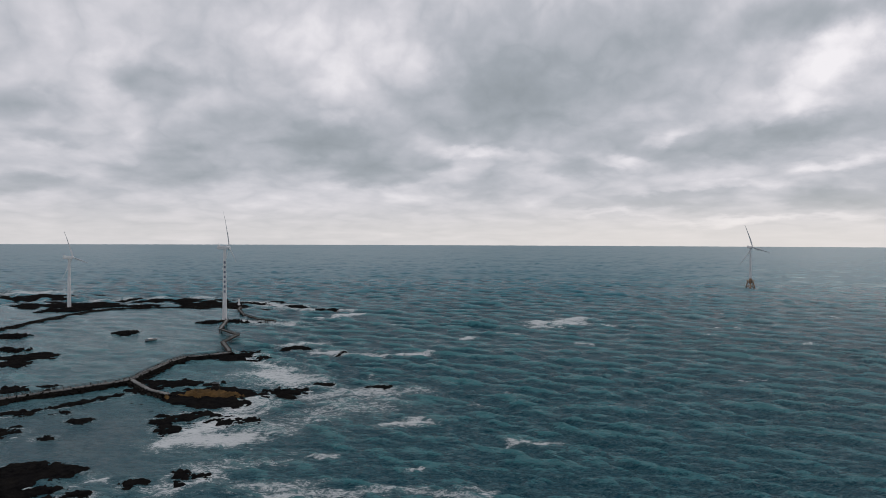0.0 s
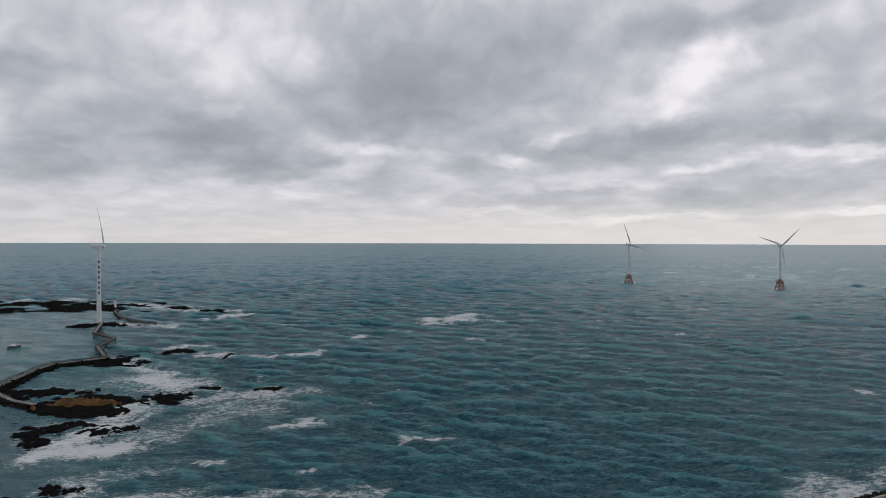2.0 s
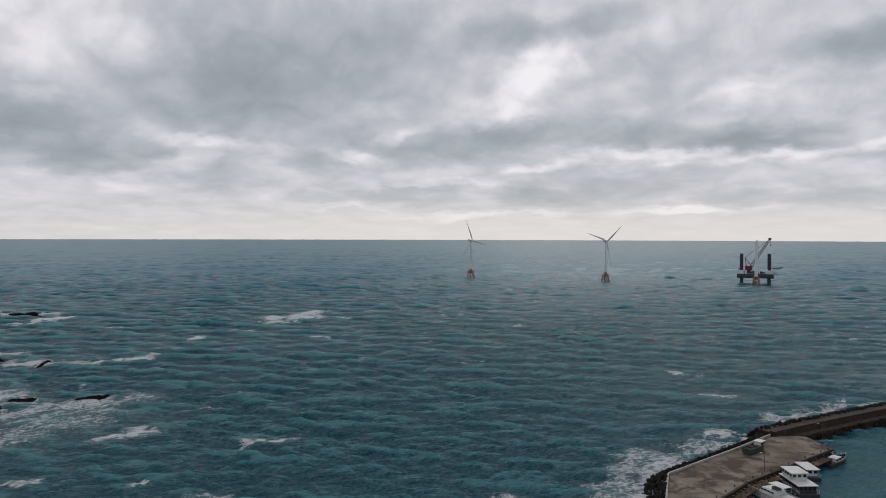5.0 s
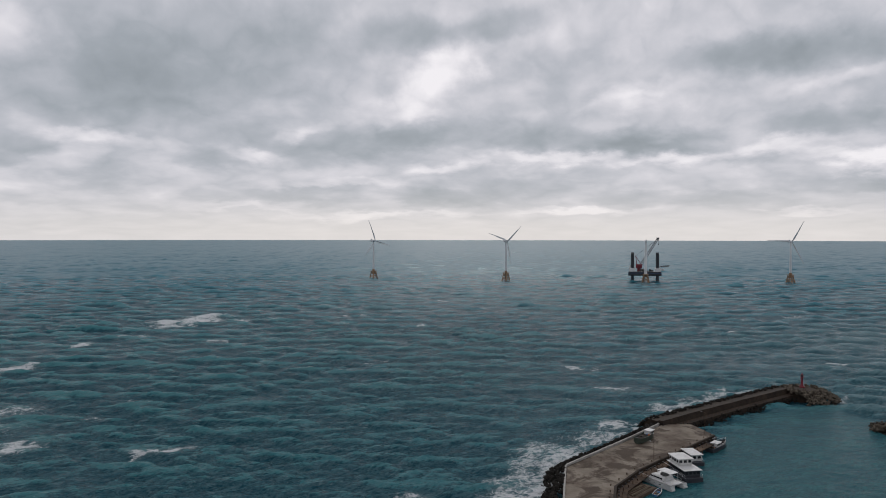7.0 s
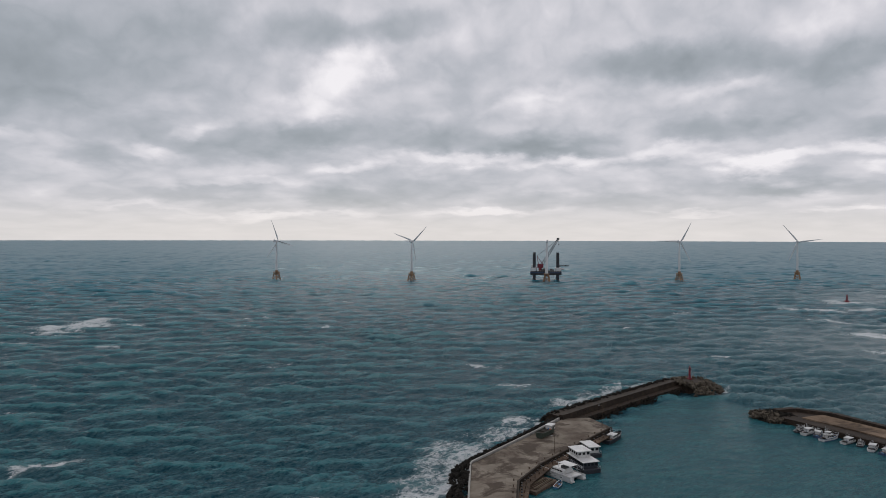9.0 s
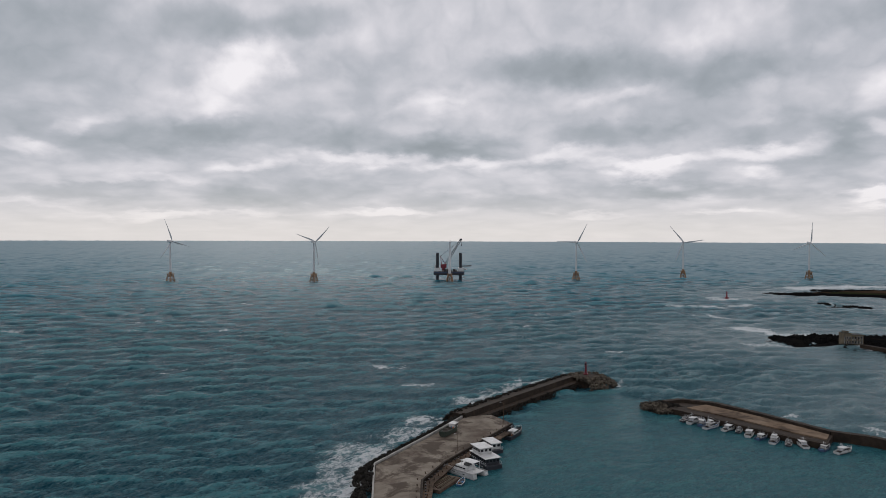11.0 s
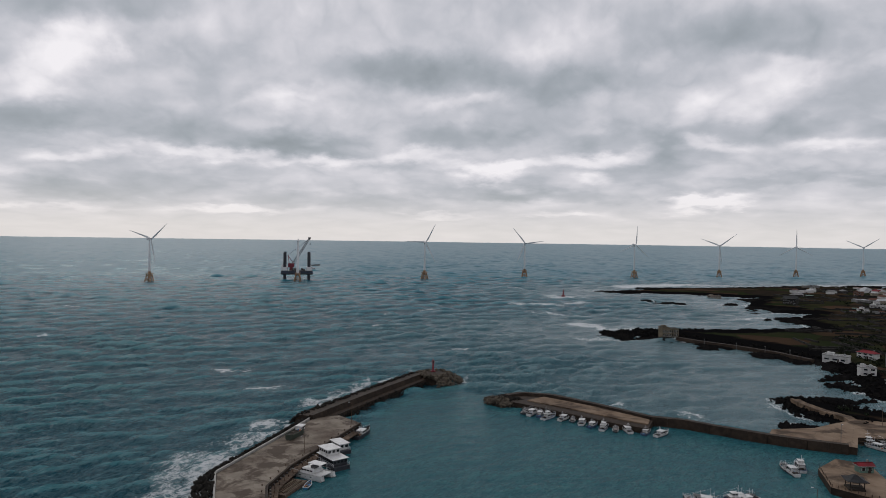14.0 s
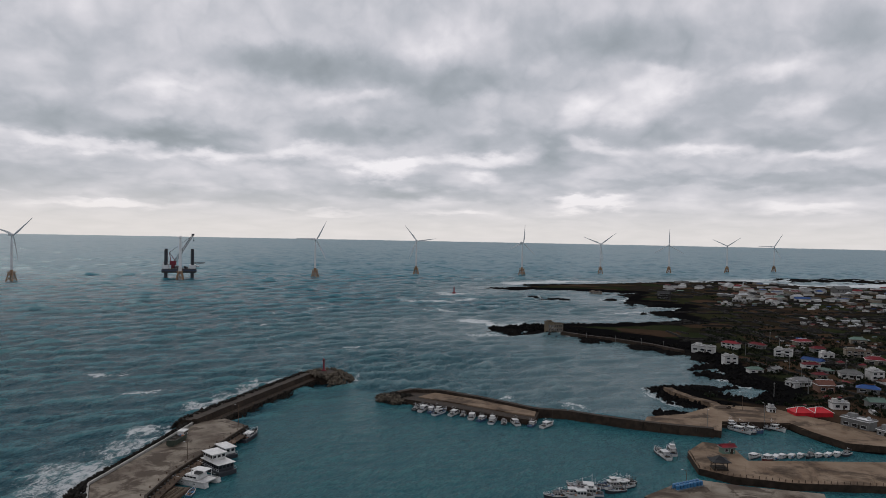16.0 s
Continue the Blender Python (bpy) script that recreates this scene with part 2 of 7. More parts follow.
white_paint = surface("white_gelcoat", (0.48, 0.48, 0.475), (0.60, 0.60, 0.59), 0.6, 0.4, 0.03, dirt=(0.32, 0.30, 0.27), dirt_scale=0.5, dirt_amount=0.5)
letter_blue = surface("faded_blue_paint", (0.10, 0.12, 0.18), (0.14, 0.16, 0.22), 1.0, 0.6, 0.0)
dark_glass = surface("dark_window_glass", (0.010, 0.012, 0.014), (0.022, 0.024, 0.027), 0.3, 0.16, 0.0)
rust = surface("rusty_steel", (0.07, 0.045, 0.032), (0.13, 0.09, 0.065), 0.7, 0.8, 0.2, dirt=(0.03, 0.025, 0.02), dirt_scale=0.5, spec=0.25)
rusty_timber = surface("rust_stained_timber", (0.045, 0.029, 0.020), (0.125, 0.085, 0.058), 0.9, 0.85, 0.3, dirt=(0.03, 0.02, 0.014), dirt_scale=0.5, jitter=0.4, spec=0.15)
timber = surface("weathered_timber", (0.018, 0.014, 0.011), (0.042, 0.033, 0.025), 0.8, 0.85, 0.2, dirt=(0.02, 0.017, 0.014), dirt_scale=0.3, spec=0.2)
hull_dark = surface("dark_hull_paint", (0.016, 0.018, 0.024), (0.03, 0.032, 0.04), 0.6, 0.5, 0.05)
hull_blue = surface("blue_hull_paint", (0.03, 0.06, 0.13), (0.045, 0.085, 0.17), 0.6, 0.5, 0.05, dirt=(0.05, 0.06, 0.08), dirt_scale=0.5)
hull_green = surface("dark_green_hull_paint", (0.018, 0.03, 0.02), (0.03, 0.045, 0.03), 0.6, 0.6, 0.05, dirt=(0.04, 0.035, 0.03), dirt_scale=0.6)
hull_red = surface("dull_red_hull_paint", (0.11, 0.025, 0.022), (0.16, 0.035, 0.03), 0.6, 0.55, 0.05)
deck_grey = surface("grey_boat_deck", (0.045, 0.048, 0.05), (0.11, 0.11, 0.108), 0.9, 0.7, 0.05, dirt=(0.07, 0.06, 0.05), dirt_scale=0.9)
gear = surface("nets_and_ropes", (0.03, 0.035, 0.04), (0.09, 0.07, 0.05), 3.0, 0.9, 0.6, jitter=0.4)
blue_plastic = surface("blue_plastic", (0.02, 0.10, 0.22), (0.03, 0.15, 0.30), 1.0, 0.5, 0.0)
wall_white = surface("white_render", (0.46, 0.46, 0.45), (0.60, 0.59, 0.58), 0.25, 0.85, 0.05, dirt=(0.20, 0.19, 0.17), dirt_scale=0.2, jitter=0.15, spec=0.25)
wall_cream = surface("cream_render", (0.17, 0.15, 0.12), (0.25, 0.22, 0.175), 0.25, 0.85, 0.05, dirt=(0.13, 0.11, 0.09), dirt_scale=0.2, jitter=0.2, spec=0.25)
wall_grey = surface("grey_render", (0.14, 0.14, 0.14), (0.21, 0.21, 0.20), 0.25, 0.85, 0.05, dirt=(0.08, 0.08, 0.075), dirt_scale=0.2, jitter=0.2, spec=0.25)
wall_brick = surface("brown_brick", (0.10, 0.058, 0.044), (0.15, 0.085, 0.062), 1.5, 0.9, 0.1, jitter=0.15, spec=0.2)
wall_stone = surface("dark_stone_wall", (0.010, 0.0095, 0.009), (0.024, 0.022, 0.020), 1.2, 0.9, 0.4, jitter=0.2, spec=0.2)
castle_stone = surface("weathered_beige_render", (0.13, 0.108, 0.072), (0.20, 0.165, 0.115), 0.3, 0.9, 0.1, dirt=(0.07, 0.06, 0.05), dirt_scale=0.25, dirt_amount=0.8, spec=0.2)
roof_red = surface("red_painted_roof", (0.105, 0.009, 0.014), (0.17, 0.015, 0.021), 0.5, 0.6, 0.15, dirt=(0.055, 0.016, 0.017), dirt_scale=0.2, jitter=0.3, relief=3.0, spec=0.1)
roof_bright_red = surface("bright_red_tarpaulin", (0.40, 0.010, 0.018), (0.52, 0.018, 0.028), 0.4, 0.5, 0.1, dirt=(0.26, 0.015, 0.02), dirt_scale=0.2, spec=0.15)
roof_blue = surface("blue_roof", (0.014, 0.045, 0.15), (0.025, 0.07, 0.21), 0.4, 0.55, 0.1, dirt=(0.03, 0.05, 0.10), dirt_scale=0.2, jitter=0.25, spec=0.1)
roof_brown = surface("orange_brown_roof", (0.07, 0.028, 0.02), (0.12, 0.05, 0.034), 0.6, 0.8, 0.2, dirt=(0.07, 0.04, 0.03), dirt_scale=0.2, jitter=0.3, spec=0.2)
roof_grey = surface("grey_slab_roof", (0.11, 0.11, 0.108), (0.19, 0.19, 0.185), 0.3, 0.8, 0.1, dirt=(0.10, 0.10, 0.095), dirt_scale=0.15, jitter=0.3, spec=0.25)
roof_pale = surface("pale_sheeting", (0.27, 0.28, 0.29), (0.40, 0.41, 0.41), 0.3, 0.6, 0.1, dirt=(0.16, 0.16, 0.155), dirt_scale=0.12, jitter=0.2, spec=0.2)
roof_dark = surface("dark_slate_roof", (0.010, 0.011, 0.012), (0.026, 0.027, 0.029), 0.5, 0.75, 0.2, jitter=0.3, spec=0.25)
roof_green = surface("pale_green_roof", (0.07, 0.12, 0.095), (0.11, 0.17, 0.14), 0.4, 0.7, 0.1, dirt=(0.05, 0.07, 0.06), dirt_scale=0.2, jitter=0.25, spec=0.25)
dry_grass = surface("dry_orange_grass", (0.075, 0.042, 0.016), (0.165, 0.098, 0.038), 0.3, 0.95, 0.6, dirt=(0.035, 0.026, 0.014), dirt_scale=0.15, dirt_amount=0.9, relief=1.5, spec=0.1)
bark = surface("bark", (0.03, 0.022, 0.016), (0.05, 0.04, 0.03), 2.0, 0.95, 0.4, spec=0.1)
foliage = surface("dark_evergreen_leaves", (0.004, 0.007, 0.003), (0.011, 0.016, 0.007), 0.8, 0.9, 0.0, jitter=0.4, spec=0.15)
tetra_concrete = surface("tetrapod_concrete", (0.045, 0.037, 0.028), (0.125, 0.105, 0.08), 0.8, 0.9, 0.2, jitter=0.45, relief=3.0, spec=0.2)
buoy_orange = surface("orange_buoys", (0.32, 0.09, 0.02), (0.42, 0.13, 0.03), 1.0, 0.6, 0.0)

# ---------- mesh helpers ----------
def mesh_from(name, verts, faces, material, smooth=False):
    me = bpy.data.meshes.new(name)
    me.from_pydata([tuple(v) for v in verts], [], [tuple(f) for f in faces])
    me.materials.append(material)
    if smooth:
        me.shade_smooth()
    return me


def part(name, bm, material, parent=None, label="", smooth=False):
    """Links a bmesh as one mesh object, under a thing or under a part."""
    me = bpy.data.meshes.new(name)
    bm.to_mesh(me)
    bm.free()
    me.materials.append(material)
    if smooth:
        me.shade_smooth()
    ob = new(name, me)
    ob.parent = parent
    if label:
        ob["label"] = label
    return ob


def thing(name, label, category, group="", m=None, kind=""):
    ob = tagged(new(name), label, category, group, kind)
    if m:
        ob.matrix_basis = m
    return ob


def box(bm, x0, x1, y0, y1, z0, z1, m=None, bevel=0.0):
    r = bmesh.ops.create_cube(bm, size=1.0, matrix=Matrix.LocRotScale(((x0 + x1) / 2, (y0 + y1) / 2, (z0 + z1) / 2), None, (x1 - x0, y1 - y0, z1 - z0)))
    vs = r["verts"]
    if bevel:
        es = list({e for v in vs for e in v.link_edges})
        vs = [v for f in bmesh.ops.bevel(bm, geom=es, offset=bevel, segments=1, affect="EDGES")["faces"] for v in f.verts] + [v for v in vs if v.is_valid]
        vs = list(set(vs))
    if m:
        bmesh.ops.transform(bm, matrix=m, verts=vs)
    return vs


def rod(bm, a, b, r0, r1=None, seg=8):
    a, b = Vector(a), Vector(b)
    d = b - a
    m = Matrix.Translation((a + b) / 2) @ d.to_track_quat("Z", "Y").to_matrix().to_4x4()
    return bmesh.ops.create_cone(bm, cap_ends=True, segments=seg, radius1=r0, radius2=r0 if r1 is None else r1, depth=d.length, matrix=m)["verts"]


def prism(bm, outline, z0, z1):
    """An upright block over an outline that runs counter-clockwise."""
    low = [bm.verts.new((x, y, z0)) for x, y in outline]
    top = [bm.verts.new((x, y, z1)) for x, y in outline]
    bm.faces.new(top)
    bm.faces.new(low[::-1])
    for i in range(len(outline)):
        j = (i + 1) % len(outline)
        bm.faces.new((low[i], low[j], top[j], top[i]))
    bmesh.ops.recalc_face_normals(bm, faces=bm.faces)


def tube(bm, pts, r, seg=6, closed=False):
    """One bent tube along points."""
    pts = [Vector(p) for p in pts]
    rings = []
    n = len(pts)
    for i, p in enumerate(pts):
        a = pts[i - 1] if i or closed else p
        b = pts[(i + 1) % n] if i + 1 < n or closed else p
        q = (b - a).to_track_quat("Z", "Y")
        rings.append([bm.verts.new(p + q @ Vector((r * math.cos(2 * math.pi * k / seg), r * math.sin(2 * math.pi * k / seg), 0))) for k in range(seg)])
    for a, b in zip(rings, rings[1:] + (rings[:1] if closed else [])):
        for k in range(seg):
            bm.faces.new((a[k], a[(k + 1) % seg], b[(k + 1) % seg], b[k]))
    if not closed:
        bm.faces.new(rings[0][::-1]), bm.faces.new(rings[-1])


def seg_dist(px, py, ax, ay, bx, by):
    """Distance of points from a stretch, and how far along it they lie (0 to 1)."""
    dx, dy = bx - ax, by - ay
    t = np.clip(((px - ax) * dx + (py - ay) * dy) / max(dx * dx + dy * dy, 1e-9), 0, 1)
    return np.hypot(px - ax - t * dx, py - ay - t * dy), t


def signed_distance(px, py, outline):
    """Positive inside the outline."""
    d = np.full(px.shape, 1e9)
    inside = np.zeros(px.shape, bool)
    n = len(outline)
    for i in range(n):
        (ax, ay), (bx, by) = outline[i], outline[(i + 1) % n]
        d = np.minimum(d, seg_dist(px, py, ax, ay, bx, by)[0])
        if ay != by:
            cross = (ay > py) != (by > py)
            inside ^= cross & (px < (bx - ax) * (py - ay) / (by - ay) + ax)
    return np.where(inside, d, -d)


rng = np.random.default_rng(7)


def wobble(px, py, size, seed=0, octaves=4):
    """Smooth rolling noise of about -1 to 1 out of sine waves; size: its longest wavelength in metres."""
    g = np.random.default_rng(seed)
    out = np.zeros(np.shape(px))
    amp = 0.5
    for o in range(octaves):
        for k in range(4):
            a, ph = g.uniform(0, 2 * np.pi, 2)
            w = 2 * np.pi / size * g.uniform(0.75, 1.35)
            out += amp * 0.5 * np.sin(w * (px * np.cos(a) + py * np.sin(a)) + ph + 1.3 * np.sin(w * 0.6 * (py * np.cos(a) - px * np.sin(a)) + ph * 2))
        size, amp = size / 2.1, amp * 0.58
    return out


# ---------- the coast: land that curves round the harbour to a far point ----------
COAST = [(333, -62), (332, -46), (344, -35), (357, -26), (346, 3), (364, 11), (377, 9), (384, 22), (402, 37), (418, 43), (431, 22), (421, 9), (414, -13), (444, -21),
         (459, -6), (470, 6), (505, 4), (535, 16), (558, 25), (581, 48), (600, 80), (609, 107), (626, 137), (634, 164), (616, 205),
         (630, 210), (660, 195), (690, 165), (712, 125), (745, 96), (790, 50), (835, 62), (868, 86), (905, 66), (968, 58), (940, 100), (1000, 92), (1004, 140),
         (1100, 146), (1180, 148), (1172, 260), (1130, 352), (1118, 372), (1150, 372), (1311, 300), (1424, 207), (1571, 109), (1590, 10), (1600, -90),
         (1570, -200), (1640, -320), (1750, -480), (1900, -1600), (-900, -1600), (-900, -420), (100, -260), (190, -150), (300, -130)]


def ground_height(px, py):
    d = signed_distance(px, py, COAST) + 5.0 * wobble(px, py, 60, 3) * np.clip((px - 380) / 120, 0, 1)
    z = np.where(d < 0, np.maximum(d * 0.25, -3), 2.6 * (1 - np.exp(-np.maximum(d, 0) / 7)) + np.maximum(d - 25, 0) * 0.012)
    rough = np.clip((d + 6) / 8, 0, 1) * np.clip((60 - d) / 40, 0.12, 1)
    z = z + rough * (0.9 * wobble(px, py, 22, 5) + 0.5 * np.abs(wobble(px, py, 9, 6))) * np.clip((px - 395) / 25, 0.1, 1)
    return np.clip(z, -3, 14), d


gx = np.concatenate([np.arange(-900, 300, 60.0), np.arange(300, 720, 3.0), np.arange(720, 1300, 6.0), np.arange(1300, 1960, 12.0)])
gy = np.concatenate([np.arange(-1600, -420, 60.0), np.arange(-420, -140, 7.0), np.arange(-140, 230, 3.0), np.arange(230, 400, 5.0)])
GX, GY = np.meshgrid(gx, gy, indexing="ij")
GZ, GD = ground_height(GX, GY)


def sheet(name, X, Y, Z, material, attributes=(), smooth=True, keep=None):
    """A grid of points as one mesh, with float attributes on its points."""
    n, m = X.shape
    me = bpy.data.meshes.new(name)
    idx = np.arange(n * m).reshape(n, m)
    quads = np.stack([idx[:-1, :-1], idx[1:, :-1], idx[1:, 1:], idx[:-1, 1:]], -1).reshape(-1, 4)
    if keep is not None:
        quads = quads[keep[quads].any(1)]
    me.vertices.add(n * m)
    me.vertices.foreach_set("co", np.stack([X, Y, Z], -1).astype(np.float32).ravel())
    me.loops.add(quads.size)
    me.loops.foreach_set("vertex_index", quads.astype(np.int32).ravel())
    me.polygons.add(len(quads))
    me.polygons.foreach_set("loop_start", np.arange(0, quads.size, 4, dtype=np.int32))
    me.update(calc_edges=True)
    for key, values in attributes:
        me.attributes.new(key, "FLOAT", "POINT").data.foreach_set("value", values.astype(np.float32).ravel())
    me.materials.append(material)
    if smooth:
        me.shade_smooth()
    return new(name, me)


# ---------- breakwaters and reefs as a plan, for the surf and the calm water ----------
SURF = []


def surf(ax, ay, bx, by, wide, much):
    SURF.append((ax, ay, bx, by, wide, much))


surf(-113, 296, -90, 300, 17.1, 1.10)
surf(-113, 309, -102, 334, 15.3, 1.00)
surf(-109, 345, -95, 367, 13.1, 0.80)
surf(-110, 357, -96, 384, 8.3, 0.90)
surf(-76, 305, -68, 314, 5.8, 0.70)
surf(-74, 319, -55, 364, 14.1, 0.55)
surf(-70, 384, -46, 392, 15.1, 0.70)
surf(-57, 399, -34, 399, 12.7, 0.80)
surf(-112, 450, -91, 423, 27.8, 0.90)
surf(-90, 414, -79, 428, 14.3, 0.80)
surf(-114, 474, -103, 460, 13.2, 0.80)
surf(-144, 511, -118, 474, 12.3, 0.80)
surf(-27, 323, -10, 330, 7.3, 0.95)
surf(-51, 276, -43, 277, 3.0, 0.80)
surf(-12, 257, -6, 261, 3.3, 0.80)
surf(-58, 233, -28, 237, 6.7, 0.75)
surf(-94, 236, -85, 256, 8.9, 0.75)
surf(-90, 259, -80, 247, 5.3, 0.70)
surf(-102, 238, -96, 241, 4.9, 0.60)
surf(-0, 231, 13, 236, 4.3, 0.60)
surf(9, 231, 17, 232, 2.6, 0.70)
surf(-127, 244, -121, 246, 3.9, 0.70)
surf(-127, 567, -107, 584, 13.2, 0.80)
surf(-99, 539, -57, 523, 11.1, 0.90)
surf(-57, 523, -12, 530, 8.1, 0.95)
surf(-135, 768, -118, 780, 11.8, 0.90)
surf(-121, 804, -90, 818, 10.3, 1.00)
surf(97, 708, 118, 714, 15.0, 0.90)
surf(141, 766, 156, 778, 17.8, 1.00)
surf(57, 650, 75, 642, 8.1, 0.60)
surf(18, 611, 25, 615, 7.3, 0.90)
surf(-217, 749, -161, 715, 21.7, 0.90)
surf(-264, 963, -193, 892, 35.0, 0.90)
surf(-714, 1109, -655, 1150, 59.6, 0.80)
surf(-504, 1000, -452, 1012, 33.1, 0.70)
surf(-444, 1032, -356, 1047, 22.6, 0.70)
surf(-174, 870, -115, 858, 14.7, 0.90)
surf(-47, 348, -38, 349, 7.2, 0.60)
surf(-94, 334, -89, 357, 9.7, 0.60)
surf(146, 187, 176, 211, 10.4, 0.90)
surf(176, 211, 212, 224, 8.0, 0.60)
surf(219, 237, 227, 231, 6.1, 1.00)
surf(135, 188, 138, 180, 7.3, 0.70)
surf(265, 244, 312, 249, 5.5, 0.70)
surf(312, 249, 374, 246, 5.0, 0.70)
surf(361, 212, 367, 211, 4.8, 0.80)
surf(108, 737, 143, 742, 24.6, 1.00)
surf(94, 700, 107, 699, 12.7, 0.90)
surf(168, 718, 178, 716, 9.6, 0.80)
surf(32, 294, 44, 293, 5.2, 0.90)
surf(975, 405, 999, 387, 19.0, 0.90)
surf(851, 405, 857, 401, 15.5, 0.80)
surf(841, 381, 870, 367, 14.9, 0.80)
surf(680, 261, 682, 241, 13.1, 0.90)
surf(676, 260, 658, 217, 14.7, 1.00)
surf(658, 217, 683, 177, 14.2, 0.80)
surf(581, 213, 590, 184, 11.2, 0.70)
surf(1135, 386, 1147, 348, 28.0, 1.00)
surf(1294, 393, 1439, 326, 48.7, 1.00)
surf(1439, 326, 1470, 261, 31.6, 0.80)
surf(1589, 87, 1740, -41, 52.1, 1.15)
surf(1760, -41, 2000, -369, 110.0, 0.85)
surf(1639, -60, 1630, -194, 50.0, 1.15)
surf(1680, -228, 1800, -345, 70.0, 1.15)
surf(843, 399, 862, 357, 17.0, 1.00)
surf(761, 337, 753, 304, 9.8, 0.90)
surf(895, 354, 927, 340, 13.8, 0.80)
surf(990, 420, 1009, 394, 17.0, 0.90)
surf(404, 36, 410, 22, 9.3, 0.70)
surf(410, 22, 429, 19, 6.4, 0.70)
surf(363, 20, 363, 13, 4.8, 0.60)
surf(353, 119, 358, 109, 5.4, 0.70)
surf(357, 79, 356, 70, 5.1, 0.80)
surf(298, 354, 308, 344, 5.6, 0.95)
surf(840, 125, 871, 99, 6.9, 0.80)
surf(196, 223, 207, 218, 11.4, 0.70)
surf(160, 202, 182, 207, 7.5, 0.75)
surf(207, 218, 237, 222, 3.5, 0.80)
surf(150, 206, 176, 222, 8.0, 0.62)
surf(190, 224, 210, 231, 5.0, 0.55)
surf(122, 182, 148, 203, 8.0, 0.68)
surf(352, 205, 372, 214, 2.5, 0.60)
surf(-100, 300, -30, 370, 20.0, 0.52)
surf(-62, 366, -15, 402, 14.0, 0.52)
surf(-112, 455, -85, 405, 15.0, 0.58)
surf(-70, 240, 10, 236, 7.0, 0.60)
surf(-95, 262, -60, 270, 8.0, 0.48)

REEFS = []


def reef(x, y, a, b, turn, high=1.0):
    REEFS.append((x, y, a * 1.2, b * 1.25, turn, high))


reef(-156, 246, 26.7, 14.2, 1)
reef(-143, 232, 14.3, 5.1, 1)
reef(-123, 232, 4.3, 2.8, 1)
reef(-109, 241, 3.5, 4.6, 1)
reef(-93, 249, 7.2, 6.4, 1)
reef(-195, 301, 8.6, 11.9, 1)
reef(-173, 298, 4.4, 3.7, 1)
reef(-172, 326, 5.3, 4.5, 1)
reef(-188, 341, 4.9, 3.0, 1)
reef(-122, 333, 16.7, 10.5, 1)
reef(-125, 312, 6.4, 6.2, 1)
reef(-92, 327, 4.0, 5.0, 1)
reef(-162, 415, 21.2, 8.8, 1)
reef(-87, 393, 10.5, 9.3, 1)
reef(-72, 410, 6.7, 4.7, 1)
reef(-35, 407, 6.7, 3.3, 1)
reef(-244, 396, 17.0, 8.7, 1)
reef(-153, 520, 10.7, 17.5, 1)
reef(-308, 504, 16.4, 18.4, 1)
reef(-303, 475, 14.5, 10.9, 1)
reef(-335, 534, 13.0, 11.2, 1)
reef(-388, 612, 11.2, 22.5, 2)
reef(-292, 634, 9.0, 18.8, 2)
reef(-230, 731, 20.9, 19.3, 2)
reef(-458, 843, 25.5, 35.4, 2)
reef(-618, 1016, 50.7, 96.8, 3)
reef(-501, 905, 51.0, 53.6, 2)
reef(-426, 896, 32.6, 39.1, 2)
reef(-445, 996, 8.0, 24.1, 3)
reef(-379, 984, 51.8, 36.8, 3)
reef(-291, 922, 44.2, 59.0, 2)
reef(-189, 898, 12.8, 21.7, 2)
reef(-77, 530, 2.6, 7.0, 1)
reef(-144, 859, 14.1, 9.8, 2)
reef(-118, 557, 6.8, 7.9, 1)
reef(-216, 340, 9.1, 6.7, 1)
reef(615, 196, 12.2, 21.2, -59)
reef(361, 26, 7.3, 7.1, -63)
reef(388, 30, 1.6, 3.9, -63)
reef(993, 269, 6.6, 23.3, -55)
reef(985, 231, 8.7, 22.4, -55)
reef(1019, 168, 8.9, 13.8, -55)
reef(1923, -238, 147.3, 74.3, -50)
reef(-190, 366, 26.0, 3.2, 54)
reef(-170, 400, 12.0, 5.0, 30)
reef(-140, 512, 9.0, 7.0, -10)
reef(-118, 372, 22, 12, -20)

